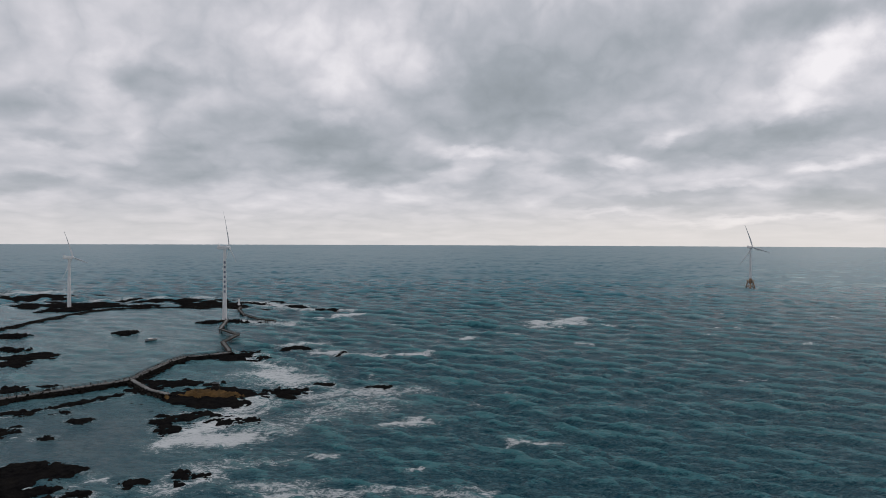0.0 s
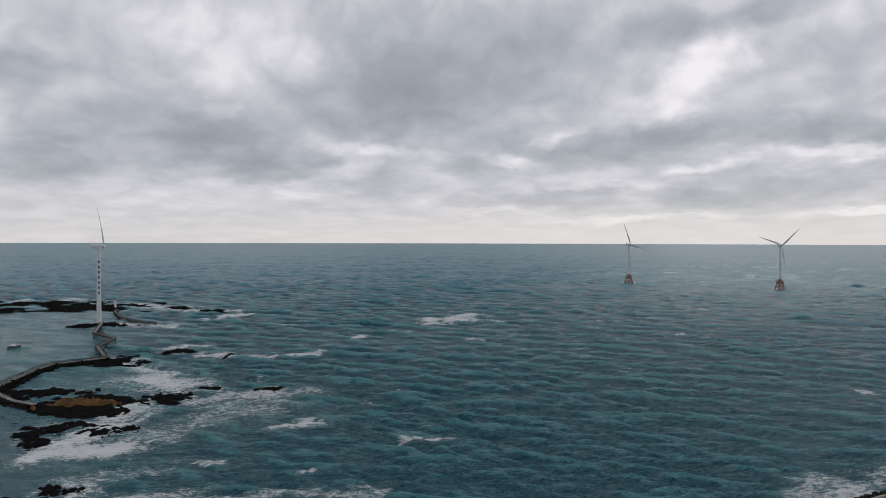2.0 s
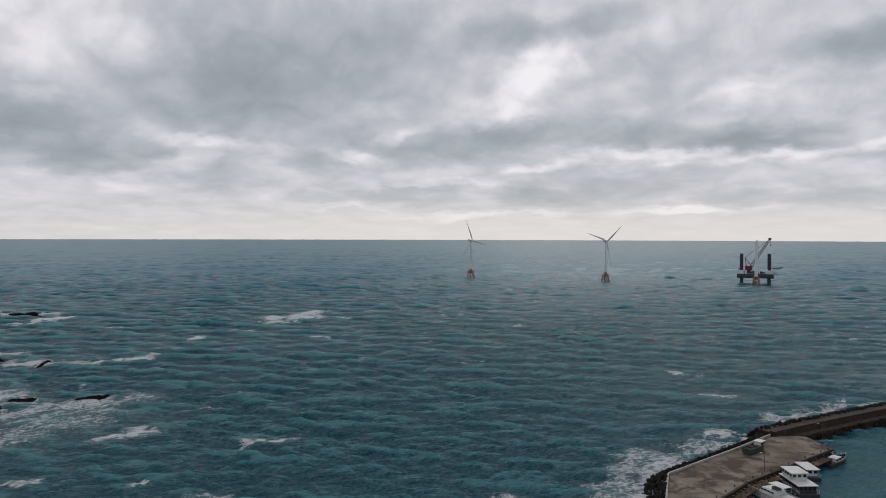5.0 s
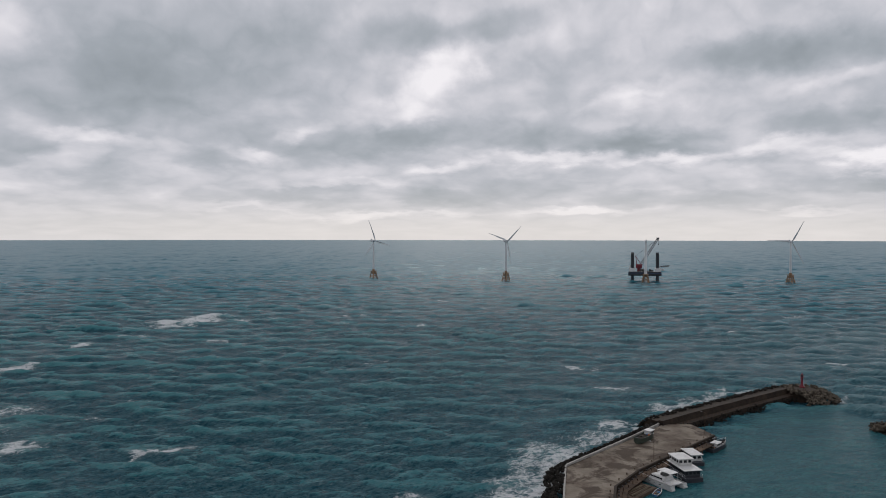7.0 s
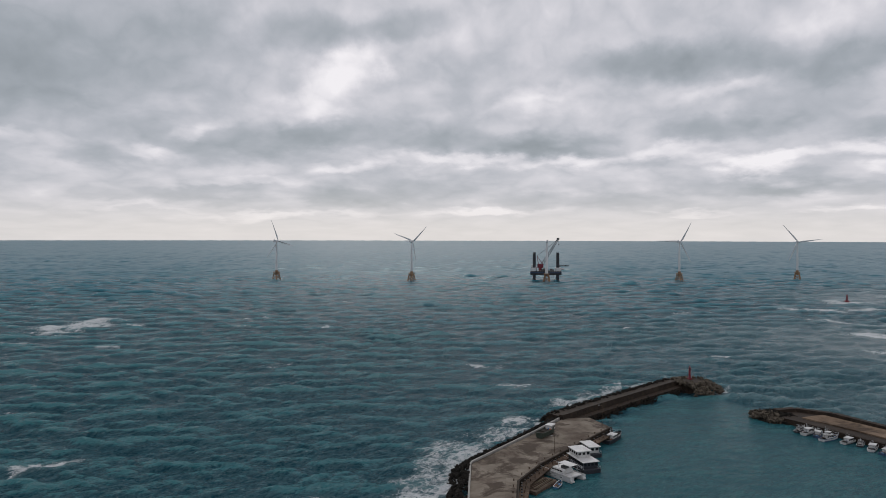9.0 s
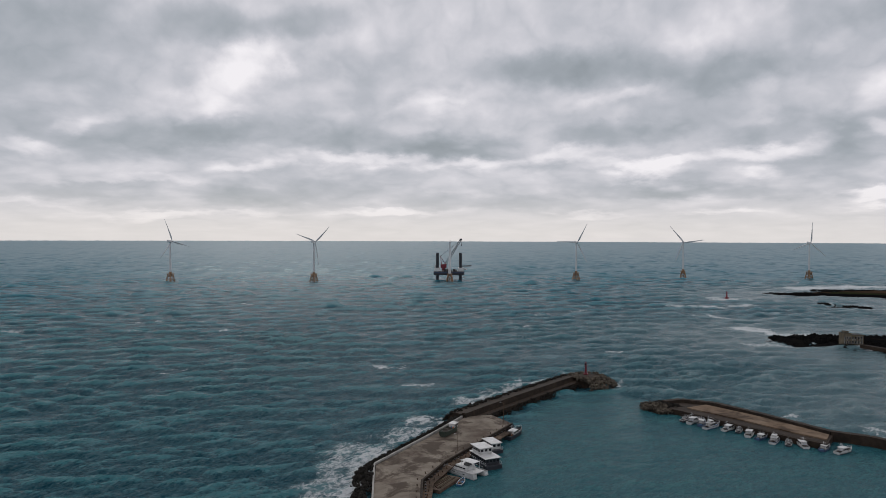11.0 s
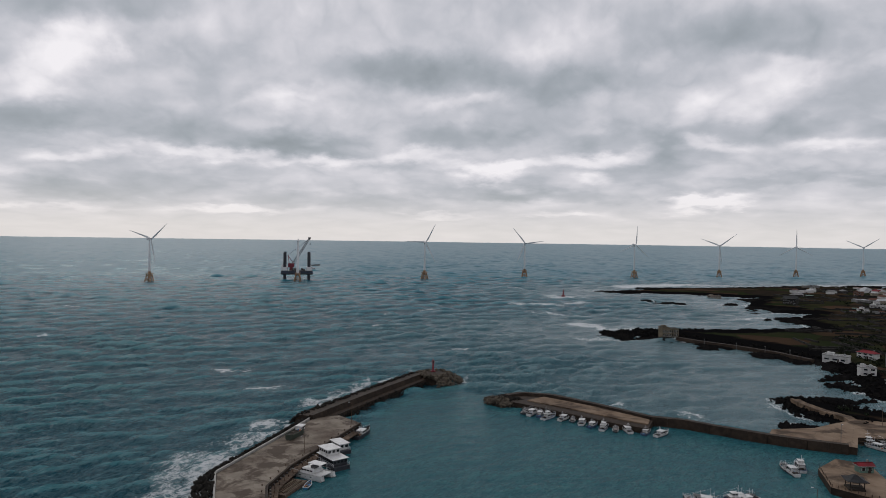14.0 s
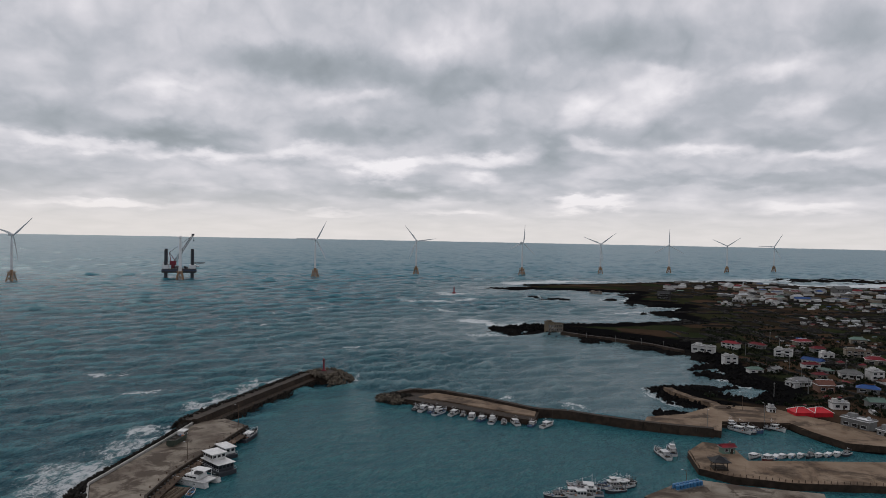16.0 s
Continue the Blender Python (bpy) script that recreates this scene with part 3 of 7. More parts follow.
# ---------- sea: one sheet from under the drone to the sea line ----------
def sea_material():
    m = bpy.data.materials.new("sea_water")
    m.use_nodes = True
    nodes, links = m.node_tree.nodes, m.node_tree.links
    bsdf = nodes["Principled BSDF"]
    at = nodes.new("ShaderNodeNewGeometry").outputs["Position"]

    def math_(op, a, b=0.0, c=0.0):
        n = nodes.new("ShaderNodeMath")
        n.operation = op
        for i, v in enumerate((a, b, c)):
            if isinstance(v, bpy.types.NodeSocket):
                links.new(v, n.inputs[i])
            else:
                n.inputs[i].default_value = v
        return n.outputs[0]

    def speckle(scale, detail, r=0.6, d=0.0, turn=0.0, stretch=(1, 1, 1)):
        mp = nodes.new("ShaderNodeMapping")
        links.new(at, mp.inputs[0])
        mp.inputs["Rotation"].default_value = (0, 0, radians(turn))
        mp.inputs["Scale"].default_value = stretch
        n = nodes.new("ShaderNodeTexNoise")
        links.new(mp.outputs[0], n.inputs["Vector"])
        n.inputs["Scale"].default_value, n.inputs["Detail"].default_value = scale, detail
        n.inputs["Roughness"].default_value, n.inputs["Distortion"].default_value = r, d
        return n.outputs["Fac"]

    def attr(name):
        n = nodes.new("ShaderNodeAttribute")
        n.attribute_name = name
        return n.outputs["Fac"]

    def blend(fac, c1, c2):
        n = nodes.new("ShaderNodeMix")
        n.data_type = "RGBA"
        for sock, v in ((0, fac), (6, c1), (7, c2)):
            if isinstance(v, bpy.types.NodeSocket):
                links.new(v, n.inputs[sock])
            else:
                n.inputs[sock].default_value = v if sock == 0 else (*v, 1)
        return n.outputs[2]

    patch = speckle(0.006, 5.0, 0.6, 0.8)
    deep = blend(math_("MULTIPLY_ADD", patch, 3.0, -1.0), (0.021, 0.106, 0.142), (0.029, 0.138, 0.156))
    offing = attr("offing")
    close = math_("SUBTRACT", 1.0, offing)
    # far out, low-angle sky reflection is painted in as a paler blue
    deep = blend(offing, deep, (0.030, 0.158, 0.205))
    deep = blend(math_("MULTIPLY", attr("shoal"), 0.7), deep, (0.046, 0.180, 0.188))
    deep = blend(math_("MULTIPLY", attr("slick"), 0.42), deep, (0.13, 0.20, 0.22))
    # shallow lagoon tint; in the bay it paints grey sky reflection as colour
    deep = blend(attr("shallow"), deep, (0.122, 0.176, 0.188))
    deep = blend(attr("murk"), deep, (0.050, 0.066, 0.076))
    deep = blend(attr("harbour"), deep, (0.022, 0.104, 0.108))
    # wave shading is painted into the colour: troughs darkened, crests left bright
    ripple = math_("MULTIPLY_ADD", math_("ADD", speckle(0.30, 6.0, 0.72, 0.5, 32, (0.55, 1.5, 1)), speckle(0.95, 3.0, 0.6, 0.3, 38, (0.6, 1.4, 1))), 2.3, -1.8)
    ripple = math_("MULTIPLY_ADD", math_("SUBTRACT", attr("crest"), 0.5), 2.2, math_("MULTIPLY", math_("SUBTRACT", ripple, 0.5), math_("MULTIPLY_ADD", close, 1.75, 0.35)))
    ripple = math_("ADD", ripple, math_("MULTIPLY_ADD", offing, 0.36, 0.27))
    trough_shade = math_("SUBTRACT", 1.0, math_("MINIMUM", math_("MAXIMUM", ripple, 0.0), 1.0))
    deep = blend(math_("MULTIPLY", trough_shade, math_("MULTIPLY", math_("MULTIPLY_ADD", attr("calm"), -0.32, 1.0), math_("MULTIPLY_ADD", attr("shallow"), -0.55, 1.0))), deep, (0.005, 0.045, 0.067))
    # sky glints on small waves, painted as thin bright noise lines
    glint = math_("MULTIPLY_ADD", math_("ABSOLUTE", math_("SUBTRACT", speckle(0.17, 4.0, 0.62, 0.9, 32, (0.55, 1.7, 1)), 0.5)), -16.0, 1.0)
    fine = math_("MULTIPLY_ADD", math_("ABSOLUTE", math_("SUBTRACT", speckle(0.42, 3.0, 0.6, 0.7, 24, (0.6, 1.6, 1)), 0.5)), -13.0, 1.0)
    glint = math_("MAXIMUM", math_("MAXIMUM", glint, math_("MULTIPLY", fine, 0.7)), 0.0)
    water = blend(math_("MULTIPLY", glint, math_("MULTIPLY", close, math_("MULTIPLY_ADD", attr("calm"), -0.3, 0.5))), deep, (0.090, 0.185, 0.205))
    water = blend(math_("MULTIPLY", attr("foam"), 0.62), water, (0.14, 0.21, 0.215))
    # foam: lacy, torn patches where the sea breaks
    lace = math_("MULTIPLY_ADD", speckle(0.16, 9.0, 0.7, 1.6, 35, (1.0, 1.7, 1)), 1.9, math_("MULTIPLY_ADD", speckle(0.75, 6.0, 0.7, 1.2), 1.1, -0.8))
    froth = nodes.new("ShaderNodeMapRange")
    froth.interpolation_type = "SMOOTHSTEP"
    links.new(math_("ADD", math_("MULTIPLY", attr("foam"), 0.66), lace), froth.inputs[0])
    froth.inputs[1].default_value, froth.inputs[2].default_value = 0.88, 1.38
    white = math_("MULTIPLY", froth.outputs[0], math_("GREATER_THAN", attr("foam"), 0.02))
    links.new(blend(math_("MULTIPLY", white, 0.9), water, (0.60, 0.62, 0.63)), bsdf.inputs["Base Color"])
    links.new(math_("ADD", math_("MULTIPLY", white, 0.5), math_("MULTIPLY_ADD", offing, 0.20, 0.10)), bsdf.inputs["Roughness"])
    bsdf.inputs["IOR"].default_value = 1.333
    calm = attr("calm")
    # specular grows with distance to imitate a pale haze band below the horizon
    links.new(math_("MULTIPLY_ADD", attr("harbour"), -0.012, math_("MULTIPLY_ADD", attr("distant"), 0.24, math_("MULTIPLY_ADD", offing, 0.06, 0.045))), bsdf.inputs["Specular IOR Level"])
    chop = math_("ADD", math_("MULTIPLY", speckle(0.10, 5.0, 0.66, 0.4, 35, (0.75, 1.35, 1)), 3.2),
                 math_("ADD", math_("MULTIPLY", speckle(0.45, 4.0, 0.66, 0.4, 25, (0.75, 1.3, 1)), 1.4), math_("MULTIPLY", speckle(1.3, 3.0, 0.6, 0.2, 50, (0.8, 1.2, 1)), 0.45)))
    bn = nodes.new("ShaderNodeBump")
    bn.inputs["Distance"].default_value = 1.0
    links.new(math_("MULTIPLY", math_("MULTIPLY_ADD", calm, -0.72, 1.0), math_("MULTIPLY_ADD", offing, -0.88, 1.0)), bn.inputs["Strength"])
    links.new(chop, bn.inputs["Height"])
    links.new(bn.outputs[0], bsdf.inputs["Normal"])
    return m


theta = np.radians(np.concatenate([np.linspace(-38, 105, 900), np.linspace(105, 322, 60)[1:]]))
radii = np.concatenate([[0.5, 60, 100], np.geomspace(130, 4950, 1020)])
TH, RR = np.meshgrid(theta, radii, indexing="ij")
SX, SY = RR * np.sin(TH), RR * np.cos(TH)
HARBOUR = [(246, 190), (300, 212), (345, 205), (328, 168), (318, 120), (313, 92), (330, 80), (331, 30), (352, 8), (366, -26), (345, -60), (250, -100), (190, -60), (150, 60), (140, 150), (165, 168)]
LAGOON = [(-700, 900), (-250, 900), (-220, 720), (-170, 530), (-100, 470), (-115, 390), (-115, 300), (-90, 240), (-400, 180), (-700, 400)]
calm = np.clip(signed_distance(SX, SY, HARBOUR) / 10 + 0.9, 0, 1)
harbour = calm * 0.85
lagoon = np.clip(signed_distance(SX, SY, LAGOON) / 60 + 0.5, 0, 1)
calm = np.maximum(calm, lagoon * 0.75)
land_d = signed_distance(SX, SY, COAST)
calm = np.maximum(calm, 0.55 * np.clip((land_d + 160) / 120, 0, 1))
# lagoon shallows, plus the bay's sky reflection put into the same colour mask
shallow = lagoon * (0.34 + 0.2 * wobble(SX, SY, 180, 11)) + 0.85 * np.clip((land_d + 290) / 230, 0, 1) * (SX > 345)
shoal = 0.85 * np.clip(1.2 - np.hypot(SX + 60, (SY - 520) / 1.5) / 430, 0, 1)
# mask for the imitated haze band, by distance from the drone
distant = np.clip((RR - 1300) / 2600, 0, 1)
murk = 0.75 * lagoon * np.clip((400 - SY) / 90, 0, 1) + 0.12 * np.clip((land_d + 130) / 110, 0, 1) * (SX > 345) * (SY > -12)
foam = np.zeros(SX.shape)
WX, WY = SX + 5.0 * wobble(SX, SY, 34, 41, 3), SY + 5.0 * wobble(SX, SY, 34, 42, 3)
for ax, ay, bx, by, wide, much in SURF:
    near = (SX > min(ax, bx) - 3 * wide) & (SX < max(ax, bx) + 3 * wide) & (SY > min(ay, by) - 3 * wide) & (SY < max(ay, by) + 3 * wide)
    d, along = seg_dist(WX[near], WY[near], ax, ay, bx, by)
    foam[near] = np.maximum(foam[near], much * np.exp(-(d / (wide * 0.75)) ** 2))
for x, y, a, b, turn, high in REEFS:
    near = (np.abs(SX - x) < 2 * max(a, b) + 10) & (np.abs(SY - y) < 2 * max(a, b) + 10)
    c, s = math.cos(radians(turn)), math.sin(radians(turn))
    u, v = (SX[near] - x) * c + (SY[near] - y) * s, (SY[near] - y) * c - (SX[near] - x) * s
    edge = (np.hypot(u / a, v / b) - 0.9) * min(a, b)
    foam[near] = np.maximum(foam[near], (0.62 - 0.35 * lagoon[near]) * np.exp(-(edge / 2.2) ** 2))
foam = np.maximum(foam, np.where((SX > 380) & (SY > -12), 0.62, 0.0) * np.exp(-((land_d + 2 + 4 * wobble(SX, SY, 50, 9)) / 3.5) ** 2))
for k in range(32):
    r, a = rng.uniform(220, 950), radians(rng.uniform(-32, 62))
    x, y = r * math.sin(a), r * math.cos(a)
    w, ln = rng.uniform(0.8, 2.0) * (1 + r / 700), rng.uniform(1.5, 6) * (1 + r / 900)
    much = rng.uniform(0.5, 0.95)
    near = (np.abs(SX - x) < 3 * w + ln) & (np.abs(SY - y) < 3 * w + ln)
    if near.any() and calm[near].max() < 0.3:
        d, along = seg_dist(WX[near], WY[near], x - 0.8 * ln, y + 0.5 * ln, x + 0.8 * ln, y - 0.5 * ln)
        foam[near] = np.maximum(foam[near], much * np.exp(-(d / w) ** 2))
# pale streaks the current draws out; their smooth sheen is only lighter colour
slick = np.zeros(SX.shape)
for line in ([(960, 930), (747, 917), (533, 865), (335, 780)],):
    for (ax, ay), (bx, by) in zip(line, line[1:]):
        d, along = seg_dist(SX + 22 * wobble(SX, SY, 130, 51, 3), SY + 22 * wobble(SX, SY, 130, 52, 3), ax, ay, bx, by)
        slick = np.maximum(slick, np.exp(-(d / 20) ** 2) * (0.6 + 0.4 * wobble(SX, SY, 90, 53)))
slick = np.clip(slick, 0, 1)
# swell that runs in from the open sea, smaller behind the breakwaters
SZ = np.zeros(SX.shape)
step = np.maximum(RR * 0.0036, 0.55)
for k in range(64):
    length = 3.6 * (58 / 3.6) ** ((k + rng.uniform(0, 1)) / 64)
    toward = radians(215 + rng.normal(0, 29))
    w, ph = 2 * np.pi / length, rng.uniform(0, 2 * np.pi)
    # long waves grow with distance from the camera, shaped to fit its view
    reach = np.clip(RR / (length * 20) - 0.10, 0.18, 1) if length > 13 else 1.0
    s = np.sin(w * (SX * math.sin(toward) + SY * math.cos(toward)) + ph + 1.1 * np.sin(w * 0.31 * (SX * math.cos(toward) - SY * math.sin(toward)) + ph * 3))
    s = 2.4 * ((s + 1) / 2) ** 1.9 - 0.98
    SZ += 0.0098 * length ** 0.95 * s * np.clip(length / (step * 2.8) - 0.7, 0, 1) * reach
gust = 0.8 + 0.45 * wobble(SX, SY, 420, 21)
SZ *= (1 - 0.86 * calm) * gust
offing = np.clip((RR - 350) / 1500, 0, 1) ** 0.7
# crest height steers the wave shading painted into the sea colour
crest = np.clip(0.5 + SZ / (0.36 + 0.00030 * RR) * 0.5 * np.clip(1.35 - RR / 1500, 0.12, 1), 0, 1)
SZ += 0.25 * np.clip(foam - 0.4, 0, 1) * (1 - calm)
# past 2.9 km the sheet is bent up to fit the camera's sea line
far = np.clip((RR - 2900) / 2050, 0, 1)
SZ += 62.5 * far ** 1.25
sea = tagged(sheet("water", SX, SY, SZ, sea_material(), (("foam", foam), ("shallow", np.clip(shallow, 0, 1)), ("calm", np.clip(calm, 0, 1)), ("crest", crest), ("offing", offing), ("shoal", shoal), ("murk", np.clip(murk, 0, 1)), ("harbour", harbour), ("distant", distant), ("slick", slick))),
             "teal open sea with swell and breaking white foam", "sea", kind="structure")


# ---------- ground ----------
def ground_material():
    m = surface("coastal_fields", (0.022, 0.019, 0.013), (0.058, 0.037, 0.025), 0.03, 0.95, 0.5, dirt=(0.014, 0.017, 0.009), dirt_scale=0.012, dirt_amount=0.9, relief=0.6, spec=0.0)
    nodes, links = m.node_tree.nodes, m.node_tree.links
    bsdf = nodes["Principled BSDF"]
    old = bsdf.inputs["Base Color"].links[0].from_socket
    at = nodes.new("ShaderNodeAttribute")
    at.attribute_name = "inland"
    n = nodes.new("ShaderNodeTexNoise")
    links.new(nodes.new("ShaderNodeNewGeometry").outputs["Position"], n.inputs["Vector"])
    n.inputs["Scale"].default_value, n.inputs["Detail"].default_value = 0.08, 6.0
    add = nodes.new("ShaderNodeMath")
    add.operation = "MULTIPLY_ADD"
    links.new(n.outputs["Fac"], add.inputs[0])
    add.inputs[1].default_value = 22.0
    links.new(at.outputs["Fac"], add.inputs[2])
    mr = nodes.new("ShaderNodeMapRange")
    links.new(add.outputs[0], mr.inputs[0])
    mr.inputs[1].default_value, mr.inputs[2].default_value = 30.0, 40.0
    mix = nodes.new("ShaderNodeMix")
    mix.data_type = "RGBA"
    links.new(mr.outputs[0], mix.inputs[0])
    mix.inputs[6].default_value = (0.0055, 0.0055, 0.0058, 1)
    cells = nodes.new("ShaderNodeTexVoronoi")
    cells.inputs["Scale"].default_value, cells.inputs["Randomness"].default_value = 0.022, 0.8
    links.new(n.inputs["Vector"].links[0].from_socket, cells.inputs["Vector"])
    crop = nodes.new("ShaderNodeValToRGB")
    sep = nodes.new("ShaderNodeSeparateColor")
    links.new(cells.outputs["Color"], sep.inputs[0])
    links.new(sep.outputs[0], crop.inputs[0])
    crop.color_ramp.interpolation = "CONSTANT"
    crop.color_ramp.elements[0].color = (0.012, 0.013, 0.009, 1)
    crop.color_ramp.elements[1].position, crop.color_ramp.elements[1].color = 0.85, (0.070, 0.042, 0.028, 1)
    for at_, col in ((0.25, (0.016, 0.026, 0.011, 1)), (0.45, (0.048, 0.031, 0.021, 1)), (0.6, (0.014, 0.022, 0.009, 1)), (0.72, (0.016, 0.014, 0.013, 1))):
        crop.color_ramp.elements.new(at_).color = col
    half = nodes.new("ShaderNodeMix")
    half.data_type = "RGBA"
    half.inputs[0].default_value = 0.6
    links.new(old, half.inputs[6])
    links.new(crop.outputs[0], half.inputs[7])
    links.new(half.outputs[2], mix.inputs[7])
    links.new(mix.outputs[2], bsdf.inputs["Base Color"])
    return m


tagged(sheet("ground", GX, GY, GZ, ground_material(), (("inland", GD - 16 * (GX < 800) * (GY > 20)),), keep=(GZ > -2.9).ravel()),
       "dark coastal land of black lava rock and rough fields", "ground", kind="structure")


def rock_patch(name, x, y, a, b, turn, high, material, label, category, steps=92, seed=0):
    """A low lava reef with a ragged outline that rises out of the sea."""
    n, k = max(20, min(steps, int(a * 4.5))), max(18, min(steps, int(b * 4.5)))
    U, V = np.meshgrid(np.linspace(-1.45, 1.45, n), np.linspace(-1.45, 1.45, k), indexing="ij")
    size = max(4.0, min(a, b) * 1.7)
    c, s = math.cos(radians(turn)), math.sin(radians(turn))
    X, Y = x + U * a * c - V * b * s, y + U * a * s + V * b * c
    ragged = wobble(X, Y, size * 2.0, seed, 5) + 0.35 * wobble(X, Y, size * 0.55, seed + 7, 3)
    ridges = np.abs(wobble(X, Y, size * 0.9, seed + 3, 4))
    body = 0.85 - np.hypot(U, V) ** 1.5 + 1.25 * ragged - 0.5 * ridges
    Z = np.where(body > 0, high * (np.minimum(body * 2.6, 1.0) * 0.62 + 0.3 * np.minimum(body, 1.2)), body * 2.5 * high) + 0.4 * high * wobble(X, Y, 3.2, seed + 1, 4) * (body > -0.25)
    Z = np.where((np.abs(U) > 1.38) | (np.abs(V) > 1.38), -1.2, np.maximum(Z, -1.2))
    return tagged(sheet(name, X, Y, Z, material, smooth=False), label, category)


for i, (x, y, a, b, turn, high) in enumerate(REEFS):
    rock_patch("reef", x, y, a, b * (0.85 if math.hypot(x, y) < 600 else 0.55), turn, high if math.hypot(x, y) < 600 else high * 2.2, basalt,
               "low black lava reef awash in white surf" if x > -130 else "low black lava reef in the shallow lagoon", "reef", seed=100 + i)

# black lava tongues along the bay and the far point
for i, (x, y, a, b, turn) in enumerate((
    (509, 11, 15.9, 11.6, -61),
    (479, 9, 9.6, 14.2, -62),
    (433, 16, 17.7, 8.0, -62),
    (411, 29, 10.0, 14.2, -62),
    (391, 17, 10.5, 11.2, -63),
    (359, 27, 8.0, 7.6, -63),
    (623, 156, 21.6, 17.2, -59),
    (598, 105, 25.3, 16.6, -60),
    (586, 59, 21.8, 18.3, -60),
    (559, 29, 13.6, 31.5, -61),
    (681, 120, 34.7, 26.6, -59),
    (727, 67, 28.8, 24.3, -59),
    (852, 68, 21.5, 44.1, -57),
    (987, 97, 46.5, 33.8, -56),
    (1138, 115, 42.0, 64.2, -54),
    (1222, 221, 60.0, 27.6, -53),
    (1178, 322, 69.3, 27.1, -52),
    (1280, 306, 63.8, 31.9, -52),
    (1618, 19, 87.5, 47.0, -51),
    (1870, -161, 76.9, 61.9, -50),
    (1901, -278, 68.9, 77.7, -50),
)):
    rock_patch("lava_ledge", x, y, a, b * 0.8, turn, 1.9 if x < 700 else 2.2, basalt, "jagged black lava ledge along the shore", "lava rock", steps=72, seed=300 + i)

# ---------- offshore turbines ----------
def lathe(profile, seg=20, open_ends=False):
    """A round body about z from pairs of height and radius."""
    bm = bmesh.new()
    rings = [[bm.verts.new((r * math.cos(2 * math.pi * k / seg), r * math.sin(2 * math.pi * k / seg), z)) for k in range(seg)] for z, r in profile]
    for a, b in zip(rings, rings[1:]):
        for k in range(seg):
            bm.faces.new((a[k], a[(k + 1) % seg], b[(k + 1) % seg], b[k]))
    return bm


def tower_mesh(z0, z1, r0, r1):
    prof = [(z0 + (z1 - z0) * i / 6, r0 + (r1 - r0) * i / 6) for i in range(7)]
    return lathe(prof, 24)


def blade_mesh(length, chord):
    """A tapered, twisted aerofoil along +z."""
    bm = bmesh.new()
    rings = []
    for i in range(15):
        t = i / 14
        c = chord * (0.45 if t < 0.02 else 0.45 + 0.55 * min(1, t / 0.18) if t < 0.18 else 1.0 - 0.82 * ((t - 0.18) / 0.82) ** 0.9)
        th = c * (0.9 if t < 0.03 else max(0.14, 0.5 - 1.6 * t))
        tw = radians(18 * (1 - t) ** 2)
        ring = []
        for k in range(10):
            a = 2 * math.pi * k / 10
            px, py = c * 0.5 * math.cos(a) + c * 0.18, th * 0.5 * math.sin(a)
            ring.append(bm.verts.new((px * math.cos(tw) - py * math.sin(tw), px * math.sin(tw) + py * math.cos(tw) - 0.055 * length * t * t, t * length)))
        rings.append(ring)
    for r0, r1 in zip(rings, rings[1:]):
        for k in range(10):
            bm.faces.new((r0[k], r0[(k + 1) % 10], r1[(k + 1) % 10], r1[k]))
    bm.faces.new(rings[0][::-1]), bm.faces.new(rings[-1])
    return bm


